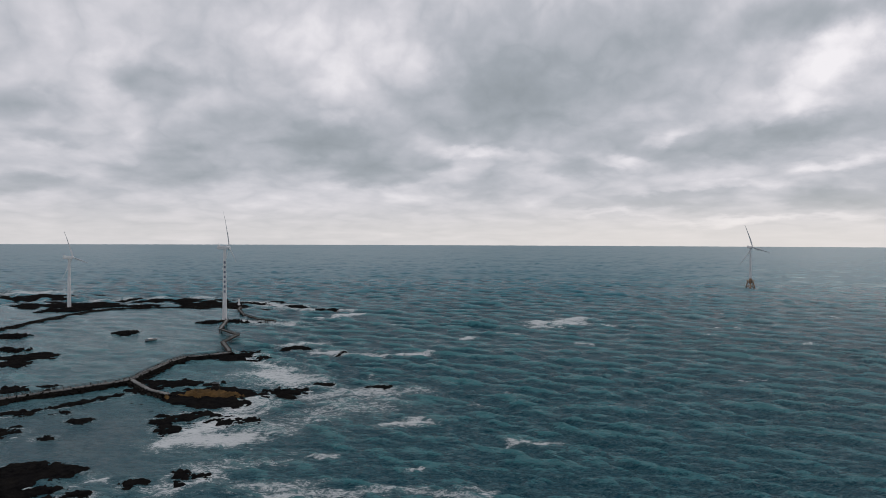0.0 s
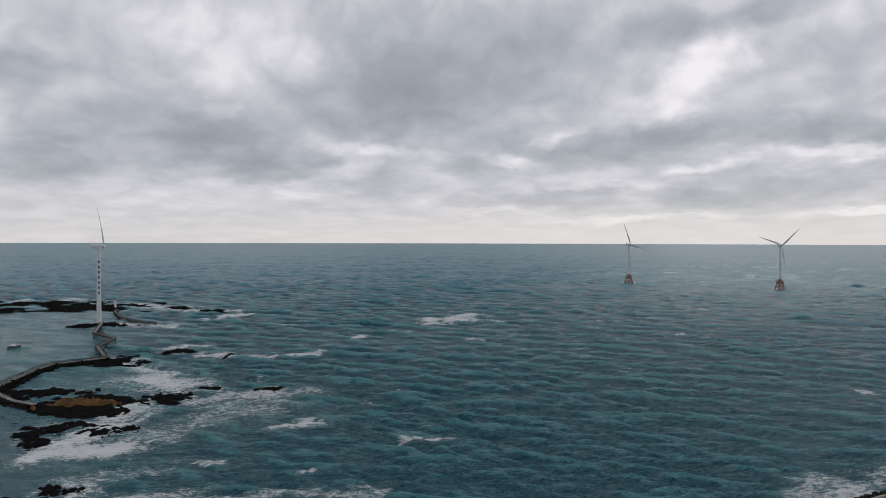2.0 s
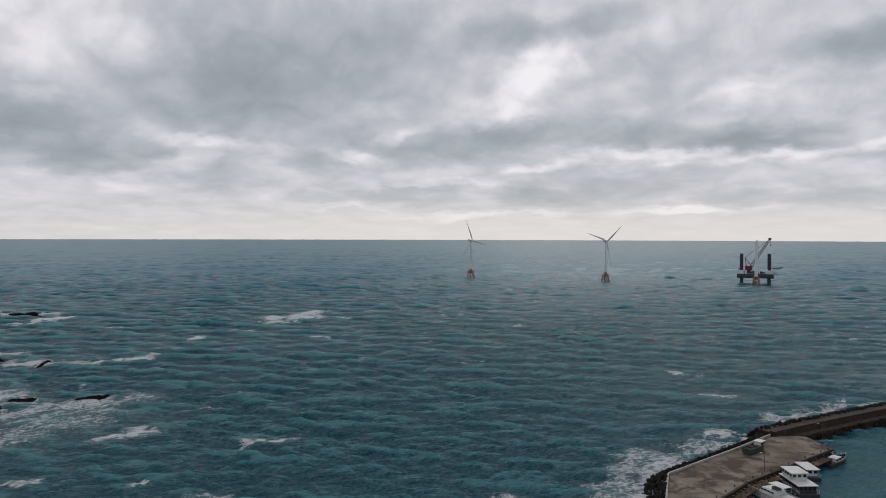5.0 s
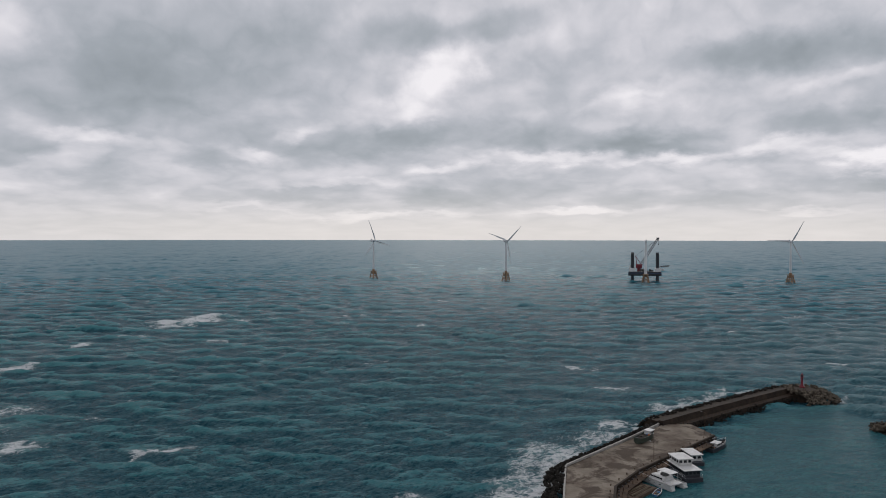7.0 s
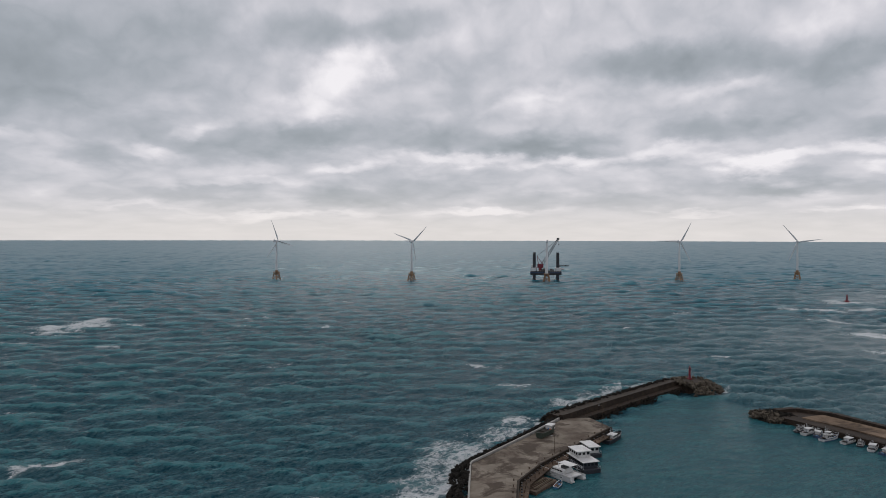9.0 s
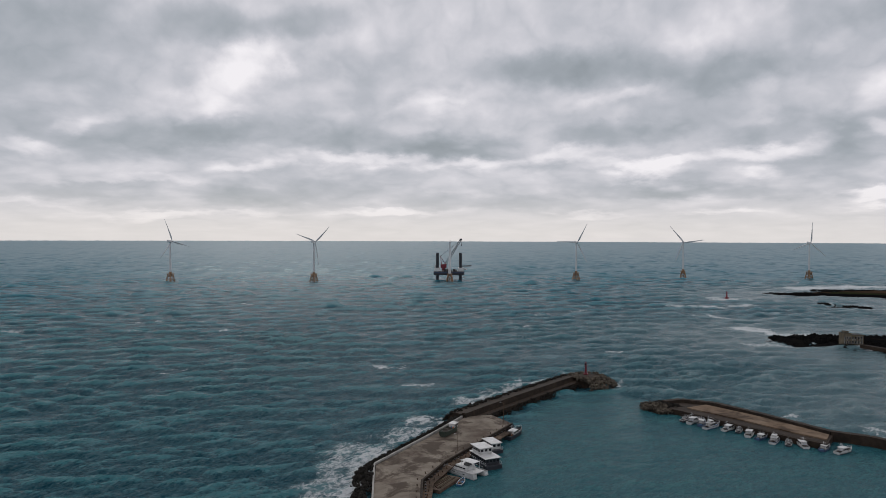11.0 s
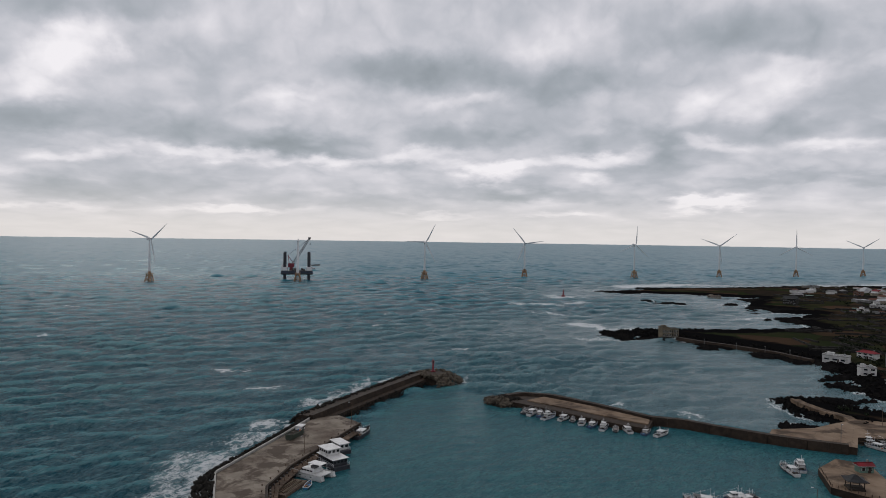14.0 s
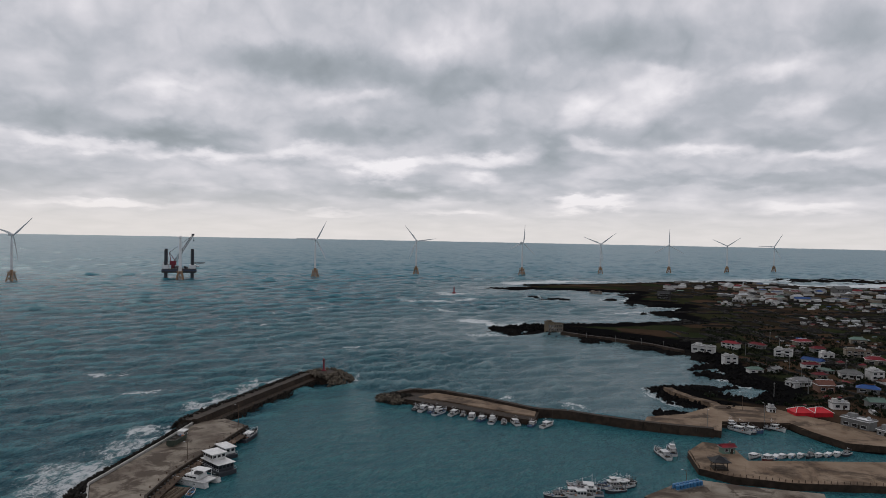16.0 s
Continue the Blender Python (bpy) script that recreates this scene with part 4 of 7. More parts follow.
def turbine(x, y, hub_z, radius, tower_z, paint, face, spin, label, offshore=True, base_r=2.3, group="wind turbines", rotor=True):
    """face: heading in degrees, counter-clockwise from +x, to which the rotor looks; spin: the rotor's turn."""
    t = thing("wind_turbine", label, "wind turbine", group, pose(x, y, 0, 0, 0, face - 90))
    part("tower", tower_mesh(tower_z, hub_z - 1.6, base_r, base_r * 0.6), paint, t, smooth=True)
    bm = bmesh.new()
    box(bm, -1.9, 1.9, -7.5, 3.0, hub_z - 1.9, hub_z + 1.9, bevel=0.5)
    nac = part("nacelle", bm, paint, t)
    bm = bmesh.new()
    box(bm, -1.2, 1.2, -7.0, -4.6, hub_z + 1.9, hub_z + 3.0, bevel=0.2)
    part("cooler", bm, paint, nac)
    bm = bmesh.new()
    rod(bm, (0, -6.2, hub_z + 3.0), (0, -6.2, hub_z + 5.2), 0.09)
    part("wind_vane", bm, paint, nac)
    bm = bmesh.new()
    bmesh.ops.create_uvsphere(bm, u_segments=16, v_segments=10, radius=1.7, matrix=Matrix.LocRotScale((0, 4.4, hub_z), None, (1, 1.25, 1)))
    hub = part("hub", bm, paint, t, smooth=True)
    blade = blade_mesh(radius - 1.2, radius * 0.075)
    me = bpy.data.meshes.new("blade")
    blade.to_mesh(me)
    blade.free()
    me.materials.append(paint)
    me.shade_smooth()
    for k in range(3 if rotor else 0):
        ob = new("blade", me)
        ob.parent = hub
        ob.matrix_basis = pose(0, 4.6, hub_z, 4, 0, 0) @ pose(0, 0, 0, 0, spin + 120 * k, 0) @ pose(0, 0, 1.2)
    if not offshore and hub_z > 75:
        for i in range(7):
            bm = bmesh.new()
            r = base_r * (1 - 0.4 * (52 - i * 3.6) / hub_z)
            box(bm, -0.95, 0.95, -r - 0.12, -r + 0.3, 62 - i * 5.2, 64.6 - i * 5.2)
            ob = part("lettering_bar", bm, letter_blue, t, "dark blue painted mark")
            ob.matrix_basis = pose(0, 0, 0, 0, 0, 107.6 - face)
    if offshore:
        bm = bmesh.new()
        box(bm, -5.0, 5.0, -5.0, 5.0, 14.2, 15.0, bevel=0.15)
        rod(bm, (0, 0, 10), (0, 0, 19), 3.0, 2.6, 16)
        tp = part("transition_piece", bm, jacket_yellow, t, "ochre transition platform")
        bm = bmesh.new()
        for sx in (-1, 1):
            for a, b in (((sx * 4.8, -4.8), (sx * 4.8, 4.8)), ((-4.8, sx * 4.8), (5.4, sx * 4.8))):
                for z in (15.6, 16.2):
                    rod(bm, (*a, z), (*b, z), 0.09, seg=5)
                for i in range(5):
                    f = i / 4
                    rod(bm, (a[0] + (b[0] - a[0]) * f, a[1] + (b[1] - a[1]) * f, 15.0), (a[0] + (b[0] - a[0]) * f, a[1] + (b[1] - a[1]) * f, 16.2), 0.08, seg=5)
        part("railing", bm, jacket_yellow, tp)
        corners = [(-1, -1), (1, -1), (1, 1), (-1, 1)]
        for i, (cx, cy) in enumerate(corners):
            bm = bmesh.new()
            rod(bm, (cx * 6.0, cy * 6.0, -2), (cx * 3.2, cy * 3.2, 14.4), 1.0, 0.9, 12)
            part("jacket_leg", bm, jacket_yellow, t)
            nx, ny = corners[(i + 1) % 4]
            bm = bmesh.new()
            for (r0, z0), (r1, z1) in (((5.6, 0.3), (4.3, 8.0)), ((4.3, 8.0), (3.3, 13.5))):
                rod(bm, (cx * r0, cy * r0, z0), (nx * r1, ny * r1, z1), 0.42)
                rod(bm, (nx * r0, ny * r0, z0), (cx * r1, cy * r1, z1), 0.42)
            part("brace", bm, jacket_yellow, t)
        bm = bmesh.new()
        for sx in (-0.6, 0.6):
            rod(bm, (sx, 7.2, -1), (sx, 5.2, 14.6), 0.2)
        for i in range(12):
            f = (i + 0.5) / 12
            rod(bm, (-0.6, 7.2 - 2.0 * f, 15.6 * f - 1), (0.6, 7.2 - 2.0 * f, 15.6 * f - 1), 0.1, seg=5)
        part("boat_landing", bm, dark_steel, t)
    return t


OFF = "pale grey offshore wind turbine on an ochre steel jacket"
turbine(583, 1305, 78, 45.6, 15, turbine_grey, 21, -18, OFF)
turbine(781, 1113, 78, 45.6, 15, turbine_grey, 21, 50, OFF)
turbine(988, 946, 78, 45.6, 15, turbine_white, 215, 0, "unfinished offshore turbine tower on an ochre jacket, without blades", rotor=False, base_r=2.9)
turbine(1213, 799, 78, 45.6, 15, turbine_grey, 8, 32, OFF)
turbine(1457, 682, 78, 45.6, 15, turbine_grey, 18, -38, OFF)
turbine(1617, 473, 78, 45.6, 15, turbine_grey, -18, 9, OFF)
turbine(1827, 321, 78, 48.5, 15, turbine_grey, 12, 52, OFF)
turbine(2012, 165, 78, 45.6, 15, turbine_grey, 10, 0, OFF)
turbine(2194, 17, 78, 45.6, 15, turbine_grey, 8, 55, OFF)
turbine(2400, -118, 78, 45.6, 15, turbine_grey, 4, 30, OFF)
turbine(-234, 738, 79, 41, 0.8, turbine_white, 30, -8, "white onshore wind turbine on a black reef beside a zigzag footbridge", False, 2.4)
turbine(-474, 873, 64.5, 36, 0.8, turbine_white, 59, -20, "slim white onshore wind turbine on a low rock islet", False, 2.3)

# ---------- loose stone ----------
def rock_mesh(name, seed, material, flat=0.75):
    bm = bmesh.new()
    bmesh.ops.create_icosphere(bm, subdivisions=1, radius=1.0)
    g = random.Random(seed)
    for v in bm.verts:
        v.co *= g.uniform(0.72, 1.18)
        v.co.z *= flat
        v.co.y *= g.uniform(0.85, 1.05)
    me = bpy.data.meshes.new(name)
    bm.to_mesh(me)
    bm.free()
    me.materials.append(material)
    return me


def tetrapod_mesh(material):
    bm = bmesh.new()
    for d in ((0, 0, 1), (0.943, 0, -0.333), (-0.471, 0.816, -0.333), (-0.471, -0.816, -0.333)):
        rod(bm, (0, 0, 0), Vector(d) * 1.25, 0.52, 0.34, 7)
    me = bpy.data.meshes.new("tetrapod")
    bm.to_mesh(me)
    bm.free()
    me.materials.append(material)
    return me


ROCKS = [rock_mesh("stone", 40 + i, rubble) for i in range(6)]
TETRA = tetrapod_mesh(tetra_concrete)


def strewn(name, meshes, places, parent, keep=300, choose=None):
    """Stones of their own for the first 300 of the stretch that is chosen, the rest joined into one part."""
    rank = sorted(range(len(places)), key=lambda i: choose(places[i]) if choose else i)
    for i in rank[:keep]:
        m = places[i]
        ob = new(name, meshes[i % len(meshes)])
        ob.parent = parent
        ob.matrix_basis = m
    rest = rank[keep:]
    if rest:
        data = []
        for me in meshes:
            co = np.empty(len(me.vertices) * 3)
            me.vertices.foreach_get("co", co)
            data.append((co.reshape(-1, 3), np.array([tuple(p.vertices) for p in me.polygons if len(p.vertices) == 3]), [tuple(p.vertices) for p in me.polygons]))
        verts, faces, off = [], [], 0
        for i in rest:
            co, tri, polys = data[i % len(meshes)]
            m = np.array(places[i])
            verts.append(co @ m[:3, :3].T + m[:3, 3])
            faces += [tuple(v + off for v in p) for p in polys]
            off += len(co)
        me = mesh_from(name + "_heap", np.concatenate(verts), faces, meshes[0].materials[0])
        ob = tagged(new(name + "_heap", me), kind="stuff")
        ob.parent = parent


def rock_pose(x, y, z, size, g):
    return Matrix.LocRotScale((x, y, z), Euler([g.uniform(0, 6.28) for _ in range(3)]), (size * g.uniform(0.7, 1.3), size * g.uniform(0.7, 1.2), size * g.uniform(0.7, 1.1)))


def band(line, lo, hi, z_lo, z_hi, spacing, size, seed):
    """Places for stones along a line, between two offsets to its left, on a slope from z_lo to z_hi."""
    g = random.Random(seed)
    out = []
    for (ax, ay), (bx, by) in zip(line, line[1:]):
        ln = math.hypot(bx - ax, by - ay)
        tx, ty = (bx - ax) / ln, (by - ay) / ln
        for k in range(int(ln * abs(hi - lo) / spacing ** 2)):
            s, f = g.uniform(-0.5, ln + 0.5), g.random()
            o = lo + (hi - lo) * f
            out.append(rock_pose(ax + tx * s - ty * o, ay + ty * s + tx * o, z_lo + (z_hi - z_lo) * f + g.uniform(-0.35, 0.35), size * g.uniform(0.6, 1.35), g))
    return out


def ribbon(bm, line, section):
    """Sweeps a section of (offset to the left, height) along a line, mitred at its bends."""
    pts = [Vector(p) for p in line]
    rows = []
    for i, p in enumerate(pts):
        a = (pts[i] - pts[i - 1]).normalized() if i else (pts[1] - pts[0]).normalized()
        b = (pts[i + 1] - pts[i]).normalized() if i + 1 < len(pts) else a
        t = (a + b).normalized()
        nrm = Vector((-t.y, t.x)) / max(0.5, t.dot(a))
        rows.append([bm.verts.new((p.x + nrm.x * o, p.y + nrm.y * o, z)) for o, z in section])
    k = len(section)
    for r0, r1 in zip(rows, rows[1:]):
        for j in range(k):
            bm.faces.new((r0[j], r1[j], r1[(j + 1) % k], r0[(j + 1) % k]))
    bm.faces.new(rows[0]), bm.faces.new(rows[-1][::-1])
    bmesh.ops.recalc_face_normals(bm, faces=bm.faces)


def resample(line, step):
    out = []
    for (ax, ay), (bx, by) in zip(line, line[1:]):
        n = max(1, round(math.hypot(bx - ax, by - ay) / step))
        out += [(ax + (bx - ax) * i / n, ay + (by - ay) * i / n) for i in range(n)]
    return out + [line[-1]]


# ---------- outer breakwater with its quay ----------
quay = thing("breakwater", "long outer breakwater with a worn concrete quay and dark rubble slope", "breakwater", kind="structure")
QUAY = [(92, 112), (110, 98), (151, 157), (163, 169), (182, 177), (242, 192.5), (247, 209), (236, 215), (208, 206), (162, 192.5)]
PARAPET = [(92, 112), (162, 192.5), (208, 206.5), (236, 216)]
MOLE = [(234, 214.5), (258, 218), (300, 223), (346, 228)]
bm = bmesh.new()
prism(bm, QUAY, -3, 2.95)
part("quay_wall", bm, dark_concrete, quay)
# deck slabs, each cast on its own
g = random.Random(3)
inner = [(151, 157), (163, 169), (182, 177), (212, 185), (241.5, 192.7)]
outer = [(136, 163), (162, 192), (186, 199.5), (208, 206), (236, 215)]
slab_no = 0


def slab(name, corners, z0, z1, material, parent, gap=0.025):
    c = Vector((sum(p[0] for p in corners) / len(corners), sum(p[1] for p in corners) / len(corners)))
    bm = bmesh.new()
    prism(bm, [tuple(c + (Vector(p) - c) * (1 - gap / max(0.5, (Vector(p) - c).length))) for p in corners], z0, z1)
    return part(name, bm, material, parent)


def between(p, q, f):
    return (p[0] + (q[0] - p[0]) * f, p[1] + (q[1] - p[1]) * f)


edges_in, edges_out = [(110, 98)] + inner, [(93, 112)] + outer
for i in range(len(edges_in) - 1):
    n = max(2, round(math.dist(edges_in[i], edges_in[i + 1]) / 7))
    for k in range(n):
        a0, a1 = between(edges_in[i], edges_in[i + 1], k / n), between(edges_in[i], edges_in[i + 1], (k + 1) / n)
        b0, b1 = between(edges_out[i], edges_out[i + 1], k / n), between(edges_out[i], edges_out[i + 1], (k + 1) / n)
        for j in range(4):
            f0, f1 = j / 4 + (0.02 if j == 0 else 0), (j + 1) / 4
            slab("deck_slab", [between(a0, b0, f0), between(a1, b1, f0), between(a1, b1, f1), between(a0, b0, f1)], 2.9, 3.02 + g.uniform(0, 0.03), concrete, quay)
slab("deck_slab", [(241.5, 192.7), (246.5, 209), (236, 215)], 2.9, 3.03, concrete, quay)
bm = bmesh.new()
ribbon(bm, PARAPET, [(0.0, 2.5), (0.0, 3.75), (0.6, 3.75), (0.6, 2.5)])
part("parapet", bm, kerb_white, quay, "pale concrete parapet")
bm = bmesh.new()
ribbon(bm, inner + [(242, 193)], [(-0.55, 2.2), (-0.55, 3.25), (-0.1, 3.25), (-0.1, 2.2)])
part("kerb", bm, dark_concrete, quay)
for x, y in resample([(151, 157), (163, 169), (182, 177), (241, 192.2)], 6.0):
    bm = bmesh.new()
    rod(bm, (x - 0.9, y + 1.1, 3.0), (x - 0.9, y + 1.1, 3.55), 0.22, 0.18)
    rod(bm, (x - 0.9, y + 1.1, 3.55), (x - 0.9, y + 1.1, 3.7), 0.3, 0.3)
    part("bollard", bm, rust, quay)
for x, y in resample([(152, 156.3), (163.5, 168.2), (182.4, 176.2), (241, 191.7)], 3.0):
    bm = bmesh.new()
    rod(bm, (x + 0.25, y - 0.3, 0.2), (x + 0.25, y - 0.3, 2.7), 0.32, seg=8)
    part("fender", bm, dark_steel, quay)
# timber working stage along the inner edge
stage_in = resample([(150, 155.4), (163.6, 167.6), (182.5, 175.8), (232, 188.2)], 4.0)
for a, b in zip(stage_in, stage_in[1:]):
    bm = bmesh.new()
    ribbon(bm, [between(a, b, 0.01), between(a, b, 0.99)], [(-2.8, 1.9), (-2.8, 2.2 + g.uniform(0, 0.12)), (0.4, 2.2), (0.4, 1.9)])
    part("stage_plank", bm, rusty_timber, quay)
    bm = bmesh.new()
    rod(bm, (a[0] + 0.4, a[1] - 1.5, -2), (a[0] + 0.4, a[1] - 1.5, 3.0 + g.uniform(-0.3, 0.5)), 0.16)
    part("stage_pile", bm, rusty_timber, quay)
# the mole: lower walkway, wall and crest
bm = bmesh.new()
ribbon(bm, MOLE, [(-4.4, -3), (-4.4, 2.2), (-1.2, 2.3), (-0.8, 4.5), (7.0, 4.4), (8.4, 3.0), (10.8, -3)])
part("mole_core", bm, dark_concrete, quay)
for (ax, ay), (bx, by) in zip(resample(MOLE, 8.0), resample(MOLE, 8.0)[1:]):
    bm = bmesh.new()
    ribbon(bm, [(ax + (bx - ax) * 0.01, ay + (by - ay) * 0.01), (ax + (bx - ax) * 0.99, ay + (by - ay) * 0.99)], [(-0.75, 4.4), (-0.75, 5.0 + g.uniform(0, 0.06)), (1.4, 5.0), (1.4, 4.4)])
    part("crest_block", bm, dark_concrete, quay)
for x, y in resample([(240, 211.6), (258, 214.2), (300, 219.2), (340, 223.6)], 3.0):
    bm = bmesh.new()
    rod(bm, (x, y, 2.2), (x, y, 3.3), 0.09, seg=6)
    part("rail_post", bm, rust, quay)
bm = bmesh.new()
for a, b in zip(resample([(240, 211.6), (258, 214.2), (300, 219.2), (340, 223.6)], 3.0), resample([(240, 211.6), (258, 214.2), (300, 219.2), (340, 223.6)], 3.0)[1:]):
    for z in (2.8, 3.3):
        rod(bm, (*a, z), (*b, z), 0.05, seg=5)
part("rail", bm, rust, quay)
places = band(PARAPET, 0.8, 3.2, 3.4, 3.0, 1.05, 0.8, 1) + band(PARAPET, 2.8, 8.2, 3.0, -0.8, 1.15, 0.88, 2)
places += band(MOLE, 5.0, 8.0, 4.7, 4.2, 1.05, 0.8, 3) + band(MOLE, 7.6, 12.6, 4.0, -0.8, 1.15, 0.9, 4) + band(MOLE, -6.8, -4.1, -0.6, 1.8, 1.1, 0.75, 5)
strewn("stone", ROCKS, places, quay, 300, lambda m: abs(m.translation.x - 190))
# round head armoured with tetrapods
head_c = (351.5, 223.5)
bm = bmesh.new()
prism(bm, [(head_c[0] + 9 * math.cos(a * math.pi / 8), head_c[1] + 9 * math.sin(a * math.pi / 8)) for a in range(16)], -3, 4.4)
part("head_core", bm, dark_concrete, quay)
g = random.Random(12)
places = []
for k in range(300):
    r, a = math.sqrt(g.uniform(0.16, 1.0)) * 17.5, g.uniform(0, 6.283)
    x, y = head_c[0] + r * math.cos(a), head_c[1] + r * math.sin(a) * 0.95
    if x < 341 and y > 214:
        continue
    places.append(Matrix.LocRotScale((x, y, min(4.4, 5.0 - max(0, r - 8.5) * 0.55) + g.uniform(-0.3, 0.3)), Euler([g.uniform(0, 6.28) for _ in range(3)]), [g.uniform(1.0, 1.25)] * 3))
strewn("tetrapod", [TETRA], places, quay)

lamp_house = thing("lighthouse", "small red harbour lighthouse on the breakwater head", "lighthouse", m=pose(355.3, 226.7, 4.4))
part("tower", lathe([(0, 1.5), (0.6, 1.5), (0.65, 0.9), (1.8, 0.62), (5.2, 0.52), (5.25, 0.95), (5.5, 0.95), (5.5, 0.0)], 20), red_paint, lamp_house)
part("lantern", lathe([(5.5, 0.5), (6.7, 0.5)], 14), dark_glass, lamp_house)
part("cap", lathe([(6.7, 0.62), (7.1, 0.5), (7.5, 0.1), (8.3, 0.05), (8.3, 0.0)], 14), red_paint, lamp_house)
for k in range(8):
    a = k * math.pi / 4
    bm = bmesh.new()
    rod(bm, (0.92 * math.cos(a), 0.92 * math.sin(a), 5.5), (0.92 * math.cos(a), 0.92 * math.sin(a), 6.3), 0.04, seg=5)
    part("rail_post", bm, red_paint, lamp_house)
bm = bmesh.new()
tube(bm, [(0.92 * math.cos(k * math.pi / 8), 0.92 * math.sin(k * math.pi / 8), 6.3) for k in range(16)], 0.05, closed=True)
part("gallery_rail", bm, red_paint, lamp_house)


def lamp_post(x, y, z, high, material, arm=1.2, turn=0.0):
    t = thing("lamp_post", "slim steel lamp post beside the harbour", "lamp post", "lamp posts", pose(x, y, z, 0, 0, turn))
    bm = bmesh.new()
    rod(bm, (0, 0, 0), (0, 0, high), 0.13, 0.08)
    part("pole", bm, material, t)
    bm = bmesh.new()
    rod(bm, (0, 0, high), (arm, 0, high + 0.35), 0.06, seg=6)
    part("arm", bm, material, t)
    bm = bmesh.new()
    box(bm, arm - 0.1, arm + 0.6, -0.16, 0.16, high + 0.3, high + 0.45, bevel=0.04)
    part("lamp_head", bm, turbine_grey, t)
    return t


lamp_post(240, 196, 3, 9, rust, turn=150)
lamp_post(196, 183, 3, 6, rust, turn=100)

# ---------- inner breakwater ----------
inner_bw = thing("breakwater", "inner breakwater with a brown concrete quay and a dark seaward wall", "breakwater", kind="structure")
DECK2 = [(320, 155), (315, 126), (309.5, 95), (310, 83), (325, 85), (335.5, 119), (341, 143), (336, 158), (328, 163)]
bm = bmesh.new()
prism(bm, DECK2, -3, 2.4)
part("quay_wall", bm, dark_concrete, inner_bw)
ein, eout = [(319, 152), (315.5, 126), (310.2, 95), (311, 84)], [(338.5, 146), (334, 119), (327.5, 97), (323.5, 86)]
for i in range(3):
    n = max(2, round(math.dist(ein[i], ein[i + 1]) / 6))
    for k in range(n):
        a0, a1 = between(ein[i], ein[i + 1], k / n), between(ein[i], ein[i + 1], (k + 1) / n)
        b0, b1 = between(eout[i], eout[i + 1], k / n), between(eout[i], eout[i + 1], (k + 1) / n)
        for f0, f1, mat_ in ((0.02, 0.36, dark_concrete), (0.36, 0.68, earth_concrete), (0.68, 1.0, earth_concrete)):
            slab("deck_slab", [between(a0, b0, f0), between(b0, a0, 1 - f1), between(b1, a1, 1 - f1), between(a1, b1, f0)], 2.3, 2.46 + g.uniform(0, 0.04) + (0.5 if f1 > 0.5 else 0), mat_, inner_bw)
WALL2 = [(327.5, 6), (325.5, 21), (325, 36), (327, 60), (329, 72), (326, 86), (336, 119), (341.5, 143), (337, 158), (327, 162)]
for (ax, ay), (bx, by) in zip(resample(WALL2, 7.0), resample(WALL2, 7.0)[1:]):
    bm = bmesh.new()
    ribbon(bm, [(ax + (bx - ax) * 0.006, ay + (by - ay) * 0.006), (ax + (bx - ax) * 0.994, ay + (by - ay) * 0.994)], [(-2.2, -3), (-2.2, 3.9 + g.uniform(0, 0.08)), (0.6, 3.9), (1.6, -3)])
    part("wall_block", bm, dark_concrete, inner_bw)
places = band(WALL2[::-1][2:], 1.0, 6.5, 2.4, -0.8, 1.25, 0.95, 8)
for k in range(260):
    r, a = math.sqrt(g.uniform(0.02, 1)) * 12.5, g.uniform(0.4, 4.9)
    x, y = 328 + r * math.cos(a), 161 + r * math.sin(a)
    places.append(rock_pose(x, y, 2.6 - max(0, r - 5) * 0.42 + g.uniform(-0.3, 0.3), g.uniform(0.8, 1.35), g))
strewn("stone", ROCKS, places, inner_bw, 260, lambda m: m.translation.y * -1)
places = []
for k in range(70):
    r, a = math.sqrt(g.uniform(0.1, 1)) * 10.5, g.uniform(1.6, 4.4)
    places.append(Matrix.LocRotScale((325 + r * math.cos(a), 163 + r * math.sin(a), 3.0 - max(0, r - 4) * 0.35), Euler([g.uniform(0, 6.28) for _ in range(3)]), [g.uniform(0.9, 1.15)] * 3))
strewn("tetrapod", [TETRA], places, inner_bw)

# ---------- harbour aprons and piers ----------
def pier(name, label, outline, top, face, deck, cell=7.0):
    t = thing(name, label, "pier", kind="structure")
    bm = bmesh.new()
    prism(bm, outline, -3, top - 0.05)
    part("pier_wall", bm, face, t)
    xs, ys = [p[0] for p in outline], [p[1] for p in outline]
    nx, ny = math.ceil((max(xs) - min(xs)) / cell), math.ceil((max(ys) - min(ys)) / cell)
    for i in range(nx):
        for j in range(ny):
            cell_pts = clip_cell(outline, min(xs) + i * cell, min(xs) + (i + 1) * cell, min(ys) + j * cell, min(ys) + (j + 1) * cell)
            if len(cell_pts) > 2 and abs(area(cell_pts)) > 0.6:
                slab("slab", cell_pts, top - 0.1, top + g.uniform(0, 0.035), deck, t, 0.025)
    return t


def area(pts):
    return 0.5 * sum(a[0] * b[1] - b[0] * a[1] for a, b in zip(pts, pts[1:] + pts[:1]))


